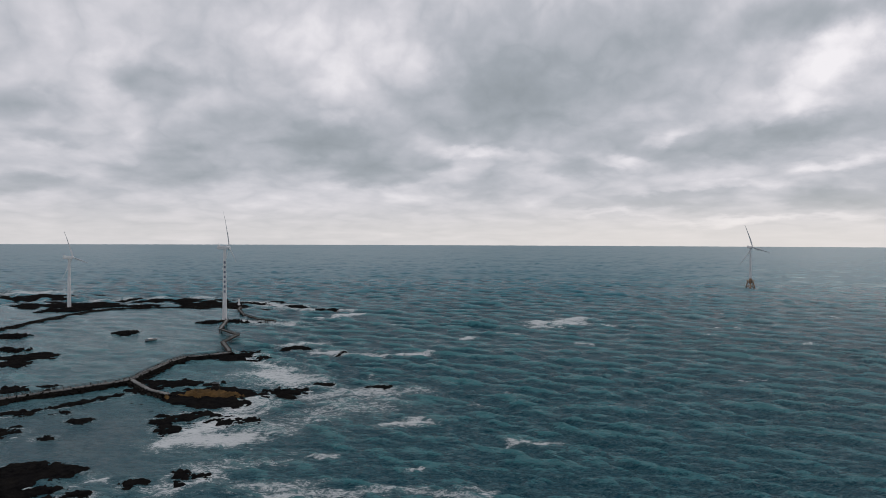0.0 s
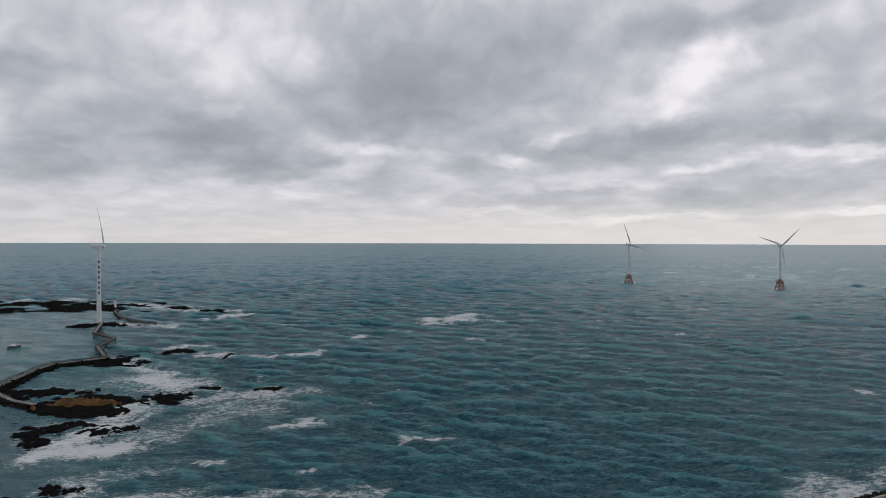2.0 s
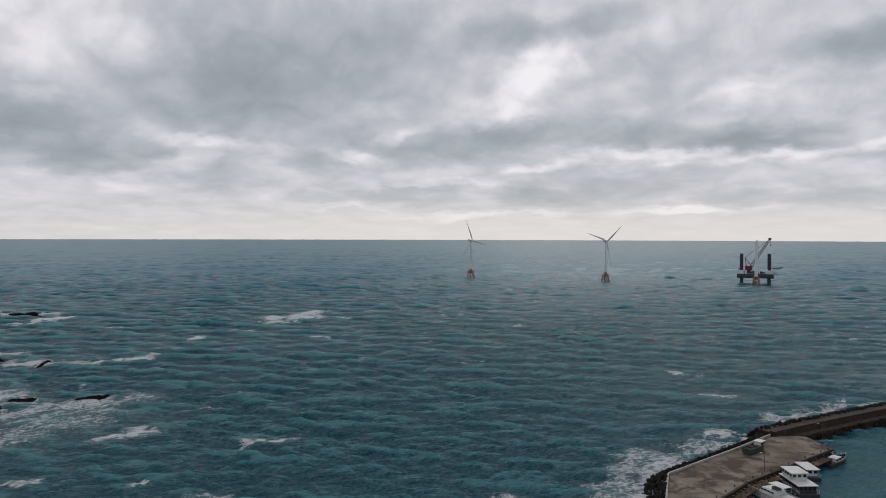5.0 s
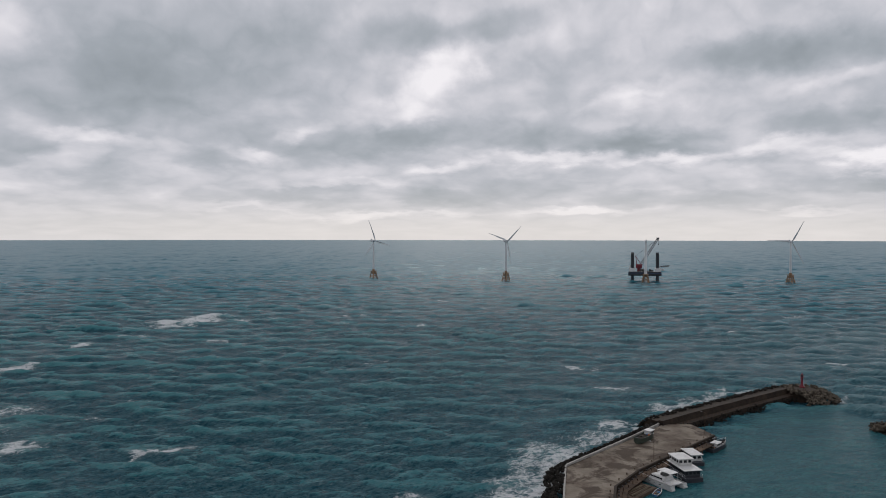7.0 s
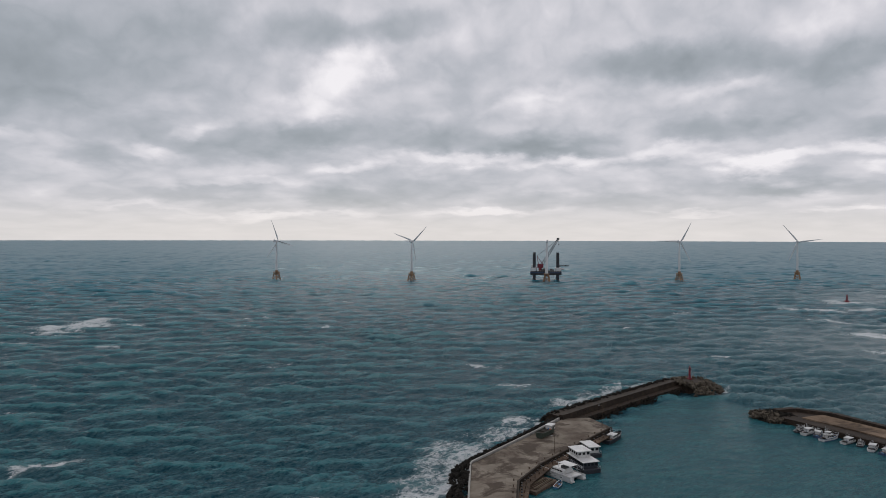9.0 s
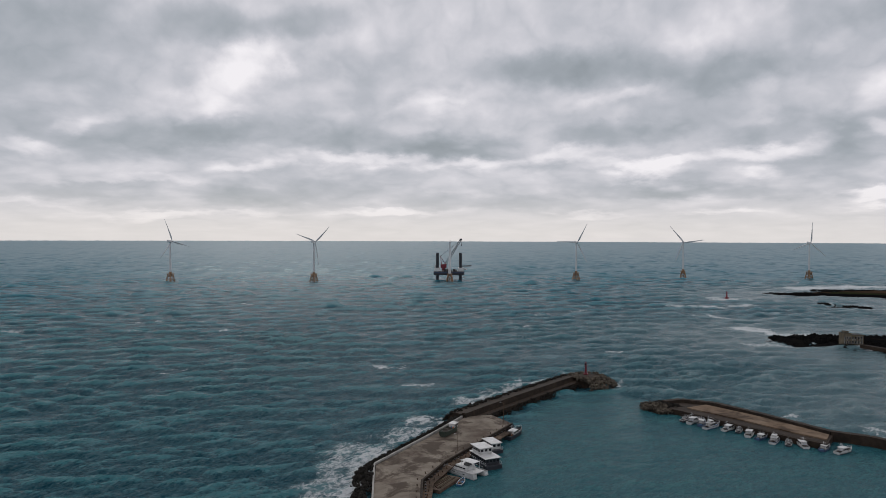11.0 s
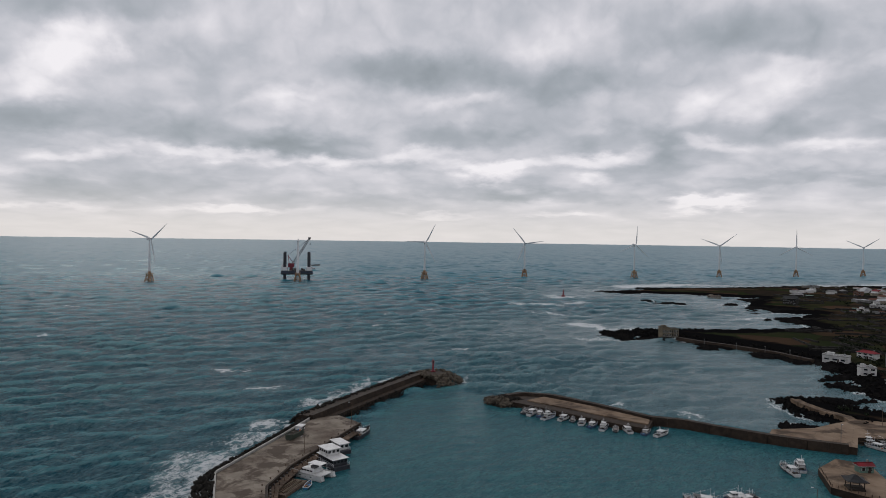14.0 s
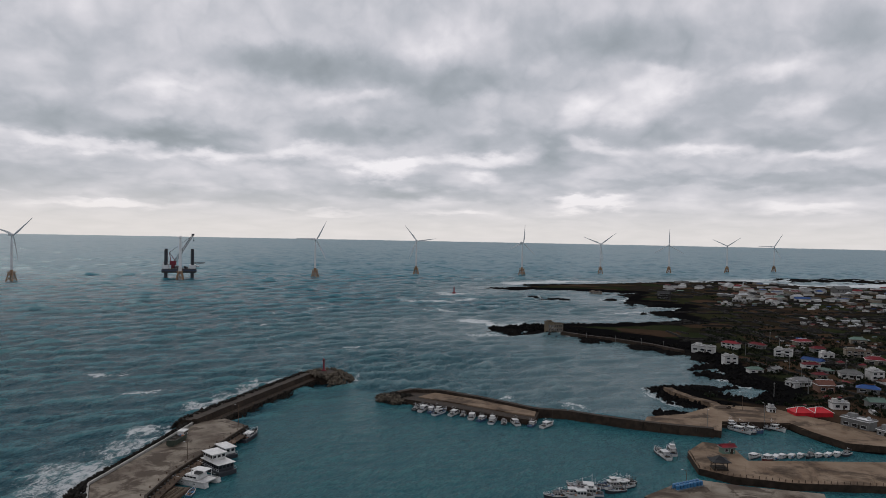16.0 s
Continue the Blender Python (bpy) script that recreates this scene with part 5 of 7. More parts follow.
def clip_cell(pts, x0, x1, y0, y1):
    """The piece of an outline that lies within a square."""
    for axis, lim, sign in ((0, x0, 1), (0, x1, -1), (1, y0, 1), (1, y1, -1)):
        out = []
        for a, b in zip(pts, pts[1:] + pts[:1]):
            da, db = (a[axis] - lim) * sign, (b[axis] - lim) * sign
            if da >= 0:
                out.append(a)
            if (da >= 0) != (db >= 0):
                f = da / (da - db)
                out.append((a[0] + (b[0] - a[0]) * f, a[1] + (b[1] - a[1]) * f))
        pts = out
        if len(pts) < 3:
            return []
    return pts


pier("harbour_apron", "brown concrete apron round the inner basin", [(328, 3), (346, 3), (357, -26), (344, -35), (332, -46), (334, -62), (330, -100), (352, -100), (356, -62), (366, -48),
     (385, -20), (381, 4), (364, 14), (352, 20), (338, 36), (326, 36)], 3.1, dark_concrete, earth_concrete)
pier("pier", "brown concrete pier between basin and outer harbour", [(267, -2), (269, -21), (280, -51), (290, -90), (318, -90), (311, -56), (296, -22), (289, -7), (307, -1), (308, 10), (291, 15), (271, 10)],
     2.6, dark_concrete, earth_concrete)
pier("pier", "pale concrete landing pier near the village", [(233, 25), (225, 14), (232, -30), (262, -30), (258, -6), (258, 9), (249, 17)], 2.6, dark_concrete, concrete)
for line in ([(291, 14.5), (271.5, 9.7), (267.5, -2), (269.5, -21), (280, -50)],):
    for i, (x, y) in enumerate(resample(line, 2.2)):
        t = thing("bollard_post", "short rusty post at the pier edge", "post", "pier edge posts", pose(x, y, 2.6))
        bm = bmesh.new()
        rod(bm, (0, 0, 0), (0, 0, 1.0), 0.16, 0.14)
        part("post", bm, rust, t)
lamp_post(331, 9, 3.1, 8, wall_grey, turn=200)
lamp_post(351, -15, 3.1, 9, wall_grey, turn=30)
lamp_post(372, -6, 3.1, 9, rust, turn=100)
lamp_post(250, 13, 2.6, 5, rust, turn=100)

# ---------- boats ----------
def hull_mesh(ln, wd, free, draught=0.5, sheer=0.7):
    bm = bmesh.new()
    rings, n = [], 11
    for i in range(n):
        t = i / (n - 1)
        w = wd / 2 * (0.86 + 0.14 * min(1, t / 0.3)) * (1 - max(0, (t - 0.5) / 0.5) ** 2.3) + 0.02
        top = free + sheer * max(0, t - 0.35) ** 2 * 2.2
        y = -ln / 2 + ln * t
        rings.append([bm.verts.new((sx * w * f, y - (0.06 * ln * (1 - k) * max(0, t - 0.8) / 0.2), z))
                      for sx, f, z, k in ((-1, 1.0, top, 1), (-1, 0.92, 0.25, 0.5), (-1, 0.55, -draught, 0), (1, 0.55, -draught, 0), (1, 0.92, 0.25, 0.5), (1, 1.0, top, 1))])
    for a, b in zip(rings, rings[1:]):
        for k in range(5):
            bm.faces.new((a[k], b[k], b[k + 1], a[k + 1]))
    bm.faces.new(rings[0])
    bm.faces.new(rings[-1][::-1])
    bmesh.ops.recalc_face_normals(bm, faces=bm.faces)
    return bm, [(r[0].co.copy(), r[5].co.copy()) for r in rings]


def boat(name, label, category, group, ln, wd, free, hull_mat, cabin, deck_mat=None, rail=True, mast=0.0, clutter=6, seed=0, stripe=None, top=None):
    """cabin: (y from, y to, half width, height, material), bow towards +y."""
    t = thing(name, label, category, group)
    bm, gun = hull_mesh(ln, wd, free)
    hull = part("hull", bm, hull_mat, t)
    for s in (-1, 1):
        bm = bmesh.new()
        for (p0, p1), (q0, q1) in zip(gun[:-2], gun[1:-1]):
            p, q = (p0, q0) if s < 0 else (p1, q1)
            f = 0.93
            v = [bm.verts.new((c.x * f + s * 0.05, c.y, z)) for c, z in ((p, -0.1), (q, -0.1), (q, 0.34), (p, 0.34))]
            bm.faces.new(v)
        part("waterline_band", bm, stripe or hull_dark, hull, "dark painted waterline band")
    bm = bmesh.new()
    vs = []
    for a, b in gun[:-1]:
        vs.append((bm.verts.new((a.x * 0.95, a.y + 0.05, a.z - 0.35)), bm.verts.new((b.x * 0.95, b.y + 0.05, b.z - 0.35))))
    for p, q in zip(vs, vs[1:]):
        bm.faces.new((p[0], p[1], q[1], q[0]))
    part("deck", bm, deck_mat or deck_grey, t)
    bm = bmesh.new()
    tube(bm, [p[0] for p in gun] + [p[1] for p in gun[::-1]][1:], 0.1, closed=True)
    part("gunwale", bm, stripe or white_paint, hull)
    gg = random.Random(seed)
    for i, (y0, y1, hw, hi, mat_) in enumerate(cabin):
        z0 = free - 0.4 if i == 0 or cabin[i - 1][3] < 0.1 else free - 0.4 + cabin[i - 1][3]
        bm = bmesh.new()
        box(bm, -hw, hw, y0, y1, z0, z0 + hi, bevel=0.08)
        cb = part("wheelhouse" if i == 0 else "upper_cabin", bm, mat_, t)
        bm = bmesh.new()
        box(bm, -hw - 0.2, hw + 0.2, y0 - 0.25, y1 + 0.35, z0 + hi, z0 + hi + 0.14, bevel=0.05)
        part("cabin_roof", bm, top or white_paint, cb)
        zc = z0 + hi * 0.42
        for k in range(3):
            bm = bmesh.new()
            xw = hw * 2 / 3
            box(bm, -hw + xw * k + 0.12, -hw + xw * (k + 1) - 0.12, y1 - 0.02, y1 + 0.05, zc, zc + hi * 0.42)
            part("window", bm, dark_glass, cb)
        for s in (-1, 1):
            n = max(1, round((y1 - y0) / 1.1))
            for k in range(n):
                bm = bmesh.new()
                a = y0 + (y1 - y0) * k / n + 0.15
                box(bm, min(s * (hw - 0.02), s * (hw + 0.05)), max(s * (hw - 0.02), s * (hw + 0.05)), a, a + (y1 - y0) / n - 0.3, zc, zc + hi * 0.42)
                part("window", bm, dark_glass, cb)
    if rail:
        bm = bmesh.new()
        for s in (0, 1):
            pts = [g_[s] for g_ in gun[5:]]
            tube(bm, [p + Vector((0, 0, 0.7)) for p in pts], 0.035, 5)
            for p in pts:
                rod(bm, p, p + Vector((0, 0, 0.7)), 0.035, seg=5)
        part("bow_rail", bm, turbine_white, t)
    if mast:
        bm = bmesh.new()
        y = cabin[0][0] + 0.3
        rod(bm, (0, y, free), (0, y, free + mast), 0.07, 0.04)
        rod(bm, (-0.9, y, free + mast * 0.75), (0.9, y, free + mast * 0.75), 0.04, seg=5)
        rod(bm, (0, y, free + mast * 0.9), (0, ln * 0.48, free + 0.9), 0.02, seg=4)
        part("mast", bm, turbine_white, t)
        bm = bmesh.new()
        for s in (-1, 1):
            rod(bm, (s * wd * 0.36, -ln * 0.44, free - 0.2), (s * wd * 0.30, -ln * 0.44, free + 1.9), 0.06, seg=6)
            rod(bm, (s * wd * 0.30, -ln * 0.44, free + 1.9), (s * 0.9, cabin[0][0], free + 1.7), 0.04, seg=5)
        rod(bm, (-wd * 0.30, -ln * 0.44, free + 1.9), (wd * 0.30, -ln * 0.44, free + 1.9), 0.06, seg=6)
        part("stern_gantry", bm, dark_steel, t)
        for y, s in ((ln * 0.20, -0.2), (ln * 0.30, 0.15), (-ln * 0.36, 0.1)):
            bm = bmesh.new()
            box(bm, s - 0.55, s + 0.55, y - 0.45, y + 0.45, free - 0.36, free + 0.38, bevel=0.05)
            part("fish_crate", bm, (dark_steel, gear, timber)[seed % 3], t)
    for k in range(clutter):
        bm = bmesh.new()
        y = gg.uniform(-ln * 0.42, ln * 0.3)
        x = gg.uniform(-wd * 0.25, wd * 0.25)
        s = gg.uniform(0.3, 0.62)
        bmesh.ops.create_icosphere(bm, subdivisions=2, radius=s, matrix=Matrix.LocRotScale((x, y, free - 0.3 + s * 0.4), Euler((0, 0, gg.uniform(0, 3))), (1.3, 1.0, 0.75)))
        for v in bm.verts:
            v.co += Vector([gg.uniform(-0.06, 0.06) for _ in range(3)])
        part("fishing_gear", bm, (gear, gear, dark_steel, blue_plastic, buoy_orange, timber)[(k + seed) % 6], t)
    return t


FISH = "fishing boats along the quay"
fish_a = boat("fishing_boat", "white fishing boat with a boxy wheelhouse moored at the quay", "boat", FISH, 10.5, 3.2, 1.1, white_paint, [(-2.6, 0.6, 1.15, 2.1, white_paint)], mast=4.5, seed=1, clutter=10)
fish_b = boat("fishing_boat", "white fishing boat with blue trim and a tall mast", "boat", FISH, 11.5, 3.4, 1.2, white_paint, [(-3.2, 0.2, 1.2, 2.0, white_paint), (-2.4, -0.6, 0.9, 1.2, white_paint)], mast=5.5, seed=2, clutter=11, stripe=hull_blue)
fish_c = boat("fishing_boat", "small dark fishing boat with a low white cabin", "boat", FISH, 8.0, 2.5, 0.9, hull_dark, [(-1.8, 0.4, 0.85, 1.7, white_paint)], mast=3.2, seed=3, clutter=8, top=deck_grey)
fish_d = boat("fishing_boat", "white fishing boat with a blue hull and grey deck", "boat", FISH, 9.5, 3.0, 1.0, hull_blue, [(-2.2, 0.5, 1.05, 1.9, white_paint)], mast=4.0, seed=4, clutter=9, stripe=hull_blue)
berths = ((fish_c, 314.2, 144.5, 96), (fish_a, 313.9, 140.3, 82), (fish_d, 313.3, 136.3, 100), (fish_b, 311.3, 130.6, 78), (fish_a, 313.6, 123.7, 95), (fish_c, 313.5, 119.2, 92), (fish_a, 311.5, 113.9, 104), (fish_d, 309.7, 108.2, 96), (fish_b, 309.1, 102.6, 108), (fish_c, 308.7, 97.0, 98), (fish_a, 310.9, 92.6, 112), (fish_d, 311.9, 84.1, 84), (fish_a, 313.1, 77.4, 70))
first = {}
for ob, x, y, turn in berths:
    x -= 1.4
    m = pose(x, y, 0, 0, g.uniform(-2, 2), turn - 180 + g.uniform(-14, 14)) @ Matrix.Diagonal((1.0, 1.0, 0.88, 1.0))
    if ob in first:
        copy_thing(ob, m)
    else:
        ob.matrix_basis = m
        first[ob] = True
for ob, x, y, turn in ((fish_b, 346, -1.5, 115), (fish_a, 342, -5, 150), (fish_d, 345, -10, 165), (fish_c, 353, -16, 120), (fish_a, 353.5, -20, 140), (fish_a, 289, 24, -60), (fish_b, 296, 21.5, -75),
                       (fish_d, 231, 49, 20), (fish_b, 233, 44, 15), (fish_c, 226, 53, 30), (fish_b, 243, 38, 35), (fish_a, 245, 34, 50), (fish_c, 240, 35.5, 40), (fish_d, 247, 36.5, 42), (fish_c, 249, 33, 50), (fish_a, 229.5, 46, 25), (fish_c, 239, 48, 12), (fish_c, 292.5, 26.5, -68), (fish_d, 349.5, -6, 140), (fish_c, 341.5, -8, 155)):
    copy_thing(ob, pose(x, y, 0, 0, 0, turn))
red_boat = boat("fishing_boat", "red and white fishing boat with a cluttered deck", "boat", FISH, 11.0, 3.4, 1.1, hull_red, [(-3.0, 0.0, 1.2, 2.1, white_paint)], mast=5.0, seed=9, clutter=7)
red_boat.matrix_basis = pose(236.5, 45.5, 0, 0, 0, 10)
SPEED = "motor boats beside the pier"
speed = boat("motor_boat", "white motor boat with a raked dark-windowed cabin", "boat", SPEED, 8.2, 2.7, 0.9, white_paint, [(-1.2, 1.6, 1.0, 1.15, white_paint)], deck_mat=deck_grey, clutter=1, seed=5)
speed.matrix_basis = pose(303.5, -9.5, 0, 0, 0, 60)
canvas = boat("motor_boat", "white motor boat under a dark canvas cover", "boat", SPEED, 7.4, 2.5, 0.8, white_paint, [(-2.4, 1.4, 0.95, 0.8, hull_dark)], deck_mat=deck_grey, clutter=2, seed=15)
canvas.matrix_basis = pose(306, -17.5, 0, 0, 0, 70)
for i in range(8):
    f = i / 7
    x, y = 308.5 + 15.5 * f, -20.0 - 24.5 * f
    copy_thing((speed, canvas, speed, fish_c)[i % 4], pose(x + g.uniform(-0.5, 0.5), y, 0, 0, 0, 66 + g.uniform(-9, 9)) @ Matrix.Scale(g.uniform(0.76, 0.92), 4))
red_speed = boat("motor_boat", "red-hulled motor boat with a white cabin", "boat", SPEED, 8.8, 2.8, 1.0, hull_red, [(-1.4, 1.4, 1.05, 1.6, white_paint)], deck_mat=deck_grey, clutter=1, seed=6)
red_speed.matrix_basis = pose(302, -14.5, 0, 0, 0, 58)

laid_up = boat("fishing_boat", "dark green wooden boat with white cabin laid up ashore", "boat", "", 12.0, 3.4, 1.5, hull_green, [(1.2, 4.2, 1.2, 1.5, white_paint)], deck_mat=timber, clutter=5, seed=7, rail=False, stripe=hull_green)
laid_up.matrix_basis = pose(211, 201.5, 3.65, 0, 0, -73) @ Matrix.Scale(1.15, 4)
black_boat = boat("fishing_boat", "black and white fishing boat moored at the quay corner", "boat", "", 15.5, 4.0, 1.5, hull_dark, [(-3.5, 0.5, 1.4, 1.6, white_paint)], deck_mat=deck_grey, mast=4.0, clutter=9, seed=8, stripe=hull_dark)
black_boat.matrix_basis = pose(236, 186.5, 0, 0, 0, -75)


def catamaran():
    t = thing("catamaran", "white cruising catamaran with red deck cushions", "boat")
    for s in (-1, 1):
        bm, gun = hull_mesh(17.0, 2.3, 1.7, 0.5, 0.5)
        bmesh.ops.translate(bm, vec=(s * 3.0, 0, 0), verts=bm.verts)
        h = part("hull", bm, white_paint, t)
        for k in range(4):
            bm = bmesh.new()
            box(bm, s * 4.1 - 0.03, s * 4.1 + 0.06, -4.5 + k * 2.4, -3.2 + k * 2.4, 1.0, 1.28)
            part("porthole", bm, dark_glass, h)
    bm = bmesh.new()
    box(bm, -3.0, 3.0, -7.6, 4.2, 1.25, 1.75, bevel=0.12)
    part("bridge_deck", bm, white_paint, t)
    bm = bmesh.new()
    vs = box(bm, -2.7, 2.7, -4.2, 2.4, 1.75, 3.2, bevel=0.25)
    for v in bm.verts:
        if v.co.z > 2.6:
            v.co.x *= 0.85
            v.co.y = v.co.y * 0.86 - 0.4
    sal = part("saloon", bm, white_paint, t)
    for s in (-1, 1):
        for k in range(4):
            bm = bmesh.new()
            box(bm, s * 2.55 - 0.06, s * 2.55 + 0.06, -3.4 + k * 1.35, -2.3 + k * 1.35, 2.35, 2.85)
            part("window", bm, dark_glass, sal)
    for k in range(3):
        bm = bmesh.new()
        box(bm, -1.9 + k * 1.3, -0.75 + k * 1.3, 1.85, 2.05, 2.3, 2.85)
        part("window", bm, dark_glass, sal)
    bm = bmesh.new()
    box(bm, -2.0, 2.0, -6.6, -0.6, 4.95, 5.1, bevel=0.06)
    top = part("hard_top", bm, white_paint, t)
    for sx in (-1.85, 1.85):
        for y in (-6.4, -0.9):
            bm = bmesh.new()
            rod(bm, (sx, y, 3.1 if y > -4 else 1.7), (sx, y, 4.97), 0.07)
            part("stanchion", bm, turbine_white, top)
    bm = bmesh.new()
    box(bm, -1.2, 1.2, -3.4, -1.4, 3.2, 4.1, bevel=0.1)
    part("helm_seat", bm, deck_grey, t)
    for k, x in enumerate((-1.7, 1.7)):
        bm = bmesh.new()
        box(bm, x - 0.9, x + 0.9, 3.0, 4.0, 1.75, 2.0, bevel=0.08)
        part("cushion", bm, red_paint, t, "red deck cushion")
    bm = bmesh.new()
    for s in (-1, 1):
        pts = [(s * 4.1, -6 + i * 1.9, 1.75 + 0.04 * i) for i in range(8)]
        for a, b in zip(pts, pts[1:]):
            rod(bm, (a[0], a[1], a[2] + 0.7), (b[0], b[1], b[2] + 0.7), 0.03, seg=5)
        for a in pts:
            rod(bm, a, (a[0], a[1], a[2] + 0.7), 0.03, seg=5)
    part("railing", bm, turbine_white, t)
    for s in (-1, 1):
        for k in range(3):
            bm = bmesh.new()
            box(bm, s * 3.0 - 0.8, s * 3.0 + 0.8, -8.3 - k * 0.35, -7.9 - k * 0.35, 0.2, 1.5 - k * 0.4, bevel=0.04)
            part("stern_step", bm, white_paint, t)
    return t


catamaran().matrix_basis = pose(185.5, 170.5, 0, 0, 0, 0)


def houseboat(label, ln, wd, levels, hull_mat, x, y, turn, lower=None):
    t = thing("pontoon_boat", label, "boat", m=pose(x, y, 0, 0, 0, turn))
    bm = bmesh.new()
    box(bm, -wd / 2, wd / 2, -ln / 2, ln / 2, -0.4, 1.5, bevel=0.15)
    hull = part("pontoon", bm, hull_mat, t)
    for k in range(6):
        for s in (-1, 1):
            bm = bmesh.new()
            rod(bm, (s * (wd / 2 + 0.2), -ln / 2 + 1 + k * (ln - 2) / 5, 0.3), (s * (wd / 2 + 0.2), -ln / 2 + 1 + k * (ln - 2) / 5, 1.2), 0.25)
            part("tyre_fender", bm, dark_steel, hull)
    z = 1.5
    for y0, y1, hw, hi in levels:
        bm = bmesh.new()
        box(bm, -hw, hw, y0, y1, z, z + hi, bevel=0.06)
        # a dark lower cabin stands in for the shade below an open canopy
        cab = part("cabin", bm, lower if lower and z < 2 else white_paint, t)
        bm = bmesh.new()
        box(bm, -hw - 0.5, hw + 0.5, y0 - 0.6, y1 + 0.6, z + hi, z + hi + 0.18, bevel=0.06)
        part("roof", bm, white_paint, cab)
        n = max(2, round((y1 - y0) / 1.6))
        for s in (-1, 1):
            for k in range(n):
                a = y0 + (y1 - y0) * (k + 0.18) / n
                bm = bmesh.new()
                box(bm, s * hw - 0.06, s * hw + 0.06, a, a + (y1 - y0) / n * 0.64, z + hi * 0.42, z + hi * 0.82)
                part("window", bm, dark_glass, cab)
        m_ = max(2, round(hw * 2 / 1.6))
        for yy in (y0, y1):
            for k in range(m_):
                a = -hw + hw * 2 * (k + 0.18) / m_
                bm = bmesh.new()
                box(bm, a, a + hw * 2 / m_ * 0.64, yy - 0.06, yy + 0.06, z + hi * 0.42, z + hi * 0.82)
                part("window", bm, dark_glass, cab)
        z += hi + 0.18
    bm = bmesh.new()
    for s in (-1, 1):
        for k in range(10):
            yy = -ln / 2 + 0.3 + k * (ln - 0.6) / 9
            rod(bm, (s * (wd / 2 - 0.1), yy, 1.5), (s * (wd / 2 - 0.1), yy, 2.5), 0.04, seg=5)
        for zz in (2.0, 2.5):
            rod(bm, (s * (wd / 2 - 0.1), -ln / 2 + 0.3, zz), (s * (wd / 2 - 0.1), ln / 2 - 0.3, zz), 0.035, seg=5)
    part("railing", bm, turbine_white, t)
    return t


# dark lower walls: painted shade of the open deck under the canopy
houseboat("white two-deck pontoon boat with a flat canopy and dark windows", 15.5, 7.0, [(-6.5, 5.0, 3.0, 2.3), (-1.5, 5.0, 2.6, 2.3)], hull_dark, 198.5, 171.5, -20, lower=hull_dark)
houseboat("white cabin pontoon boat beside the rusty quay edge", 10.5, 5.0, [(-4.0, 3.6, 2.0, 2.4)], hull_dark, 213, 180, -22)

barge = thing("work_barge", "rusty work barge loaded with timber beams", "boat", m=pose(170.5, 166.5, 0, 0, 0, 15))
bm = bmesh.new()
box(bm, -7.5, 7.5, -3.2, 3.2, -0.4, 1.1, bevel=0.1)
part("hull", bm, rust, barge)
for k in range(14):
    bm = bmesh.new()
    yy = -2.7 + k * 0.4
    z = 1.1 + 0.22 * (k % 2)
    box(bm, -6.8 + g.uniform(0, 1.5), 6.4 - g.uniform(0, 1.8), yy, yy + 0.3, z, z + 0.24, m=pose(0, 0, 0, 0, 0, g.uniform(-3, 3)))
    part("beam", bm, rusty_timber if k % 3 else castle_stone, barge)
skiff = boat("skiff", "small pale blue open skiff tied to the barge", "boat", "", 6.0, 2.1, 0.7, blue_plastic, [], deck_mat=deck_grey, rail=False, clutter=5, seed=20)
skiff.matrix_basis = pose(176.5, 163, 0, 0, 0, -65)
stranded = boat("skiff", "low grey-green skiff lying in the shallow lagoon", "boat", "", 9.5, 3.4, 1.1, deck_grey, [(-2.0, 0.6, 1.1, 1.0, castle_stone)], rail=False, clutter=3, seed=21)
stranded.matrix_basis = pose(-251, 592, 0.1, 0, 14, -60)

tank_rack = thing("tank_rack", "rack of blue plastic tanks on the landing pier", "tanks", m=pose(248, 12.5, 2.6, 0, 0, -40))
bm = bmesh.new()
box(bm, -6.2, 6.2, -1.7, 1.7, 0, 0.4, bevel=0.03)
part("base", bm, wall_grey, tank_rack)
for i in range(8):
    for j in range(2):
        bm = lathe([(0.4, 0.0), (0.4, 0.66), (1.7, 0.68), (1.9, 0.45), (1.95, 0.0)], 14)
        bmesh.ops.translate(bm, vec=(-5.4 + i * 1.54, -0.8 + j * 1.6, 0), verts=bm.verts)
        part("tank", bm, blue_plastic, tank_rack)

pav = thing("pavilion", "dark timber pavilion with a curved tiled roof on the pier", "pavilion", m=pose(274, 3, 2.6, 0, 0, 20))
bm = bmesh.new()
box(bm, -2.6, 2.6, -2.6, 2.6, 0.0, 0.6, bevel=0.05)
part("floor", bm, timber, pav)
for sx in (-2.2, 2.2):
    for sy in (-2.2, 2.2):
        bm = bmesh.new()
        rod(bm, (sx, sy, 0.6), (sx, sy, 3.1), 0.17)
        part("column", bm, timber, pav)
bm = bmesh.new()
ring = [[bm.verts.new((r * c[0], r * c[1], z + (0.25 if r > 3 and abs(c[0]) == abs(c[1]) else 0))) for c in ((-1, -1), (0, -1), (1, -1), (1, 0), (1, 1), (0, 1), (-1, 1), (-1, 0))] for r, z in ((3.4, 2.95), (3.4, 3.1), (2.0, 3.7), (0.7, 4.7), (0.05, 5.0))]
for a, b in zip(ring, ring[1:]):
    for k in range(8):
        bm.faces.new((a[k], a[(k + 1) % 8], b[(k + 1) % 8], b[k]))
bm.faces.new(ring[0][::-1])
part("roof", bm, roof_dark, pav)
for k in range(3):
    bm = bmesh.new()
    rod(bm, (-2.2 if k < 2 else 2.2, -2.2, 1.1), (2.2 if k == 0 else (-2.2 if k == 1 else 2.2), -2.2 if k == 0 else 2.2, 1.1), 0.08)
    part("rail", bm, timber, pav)

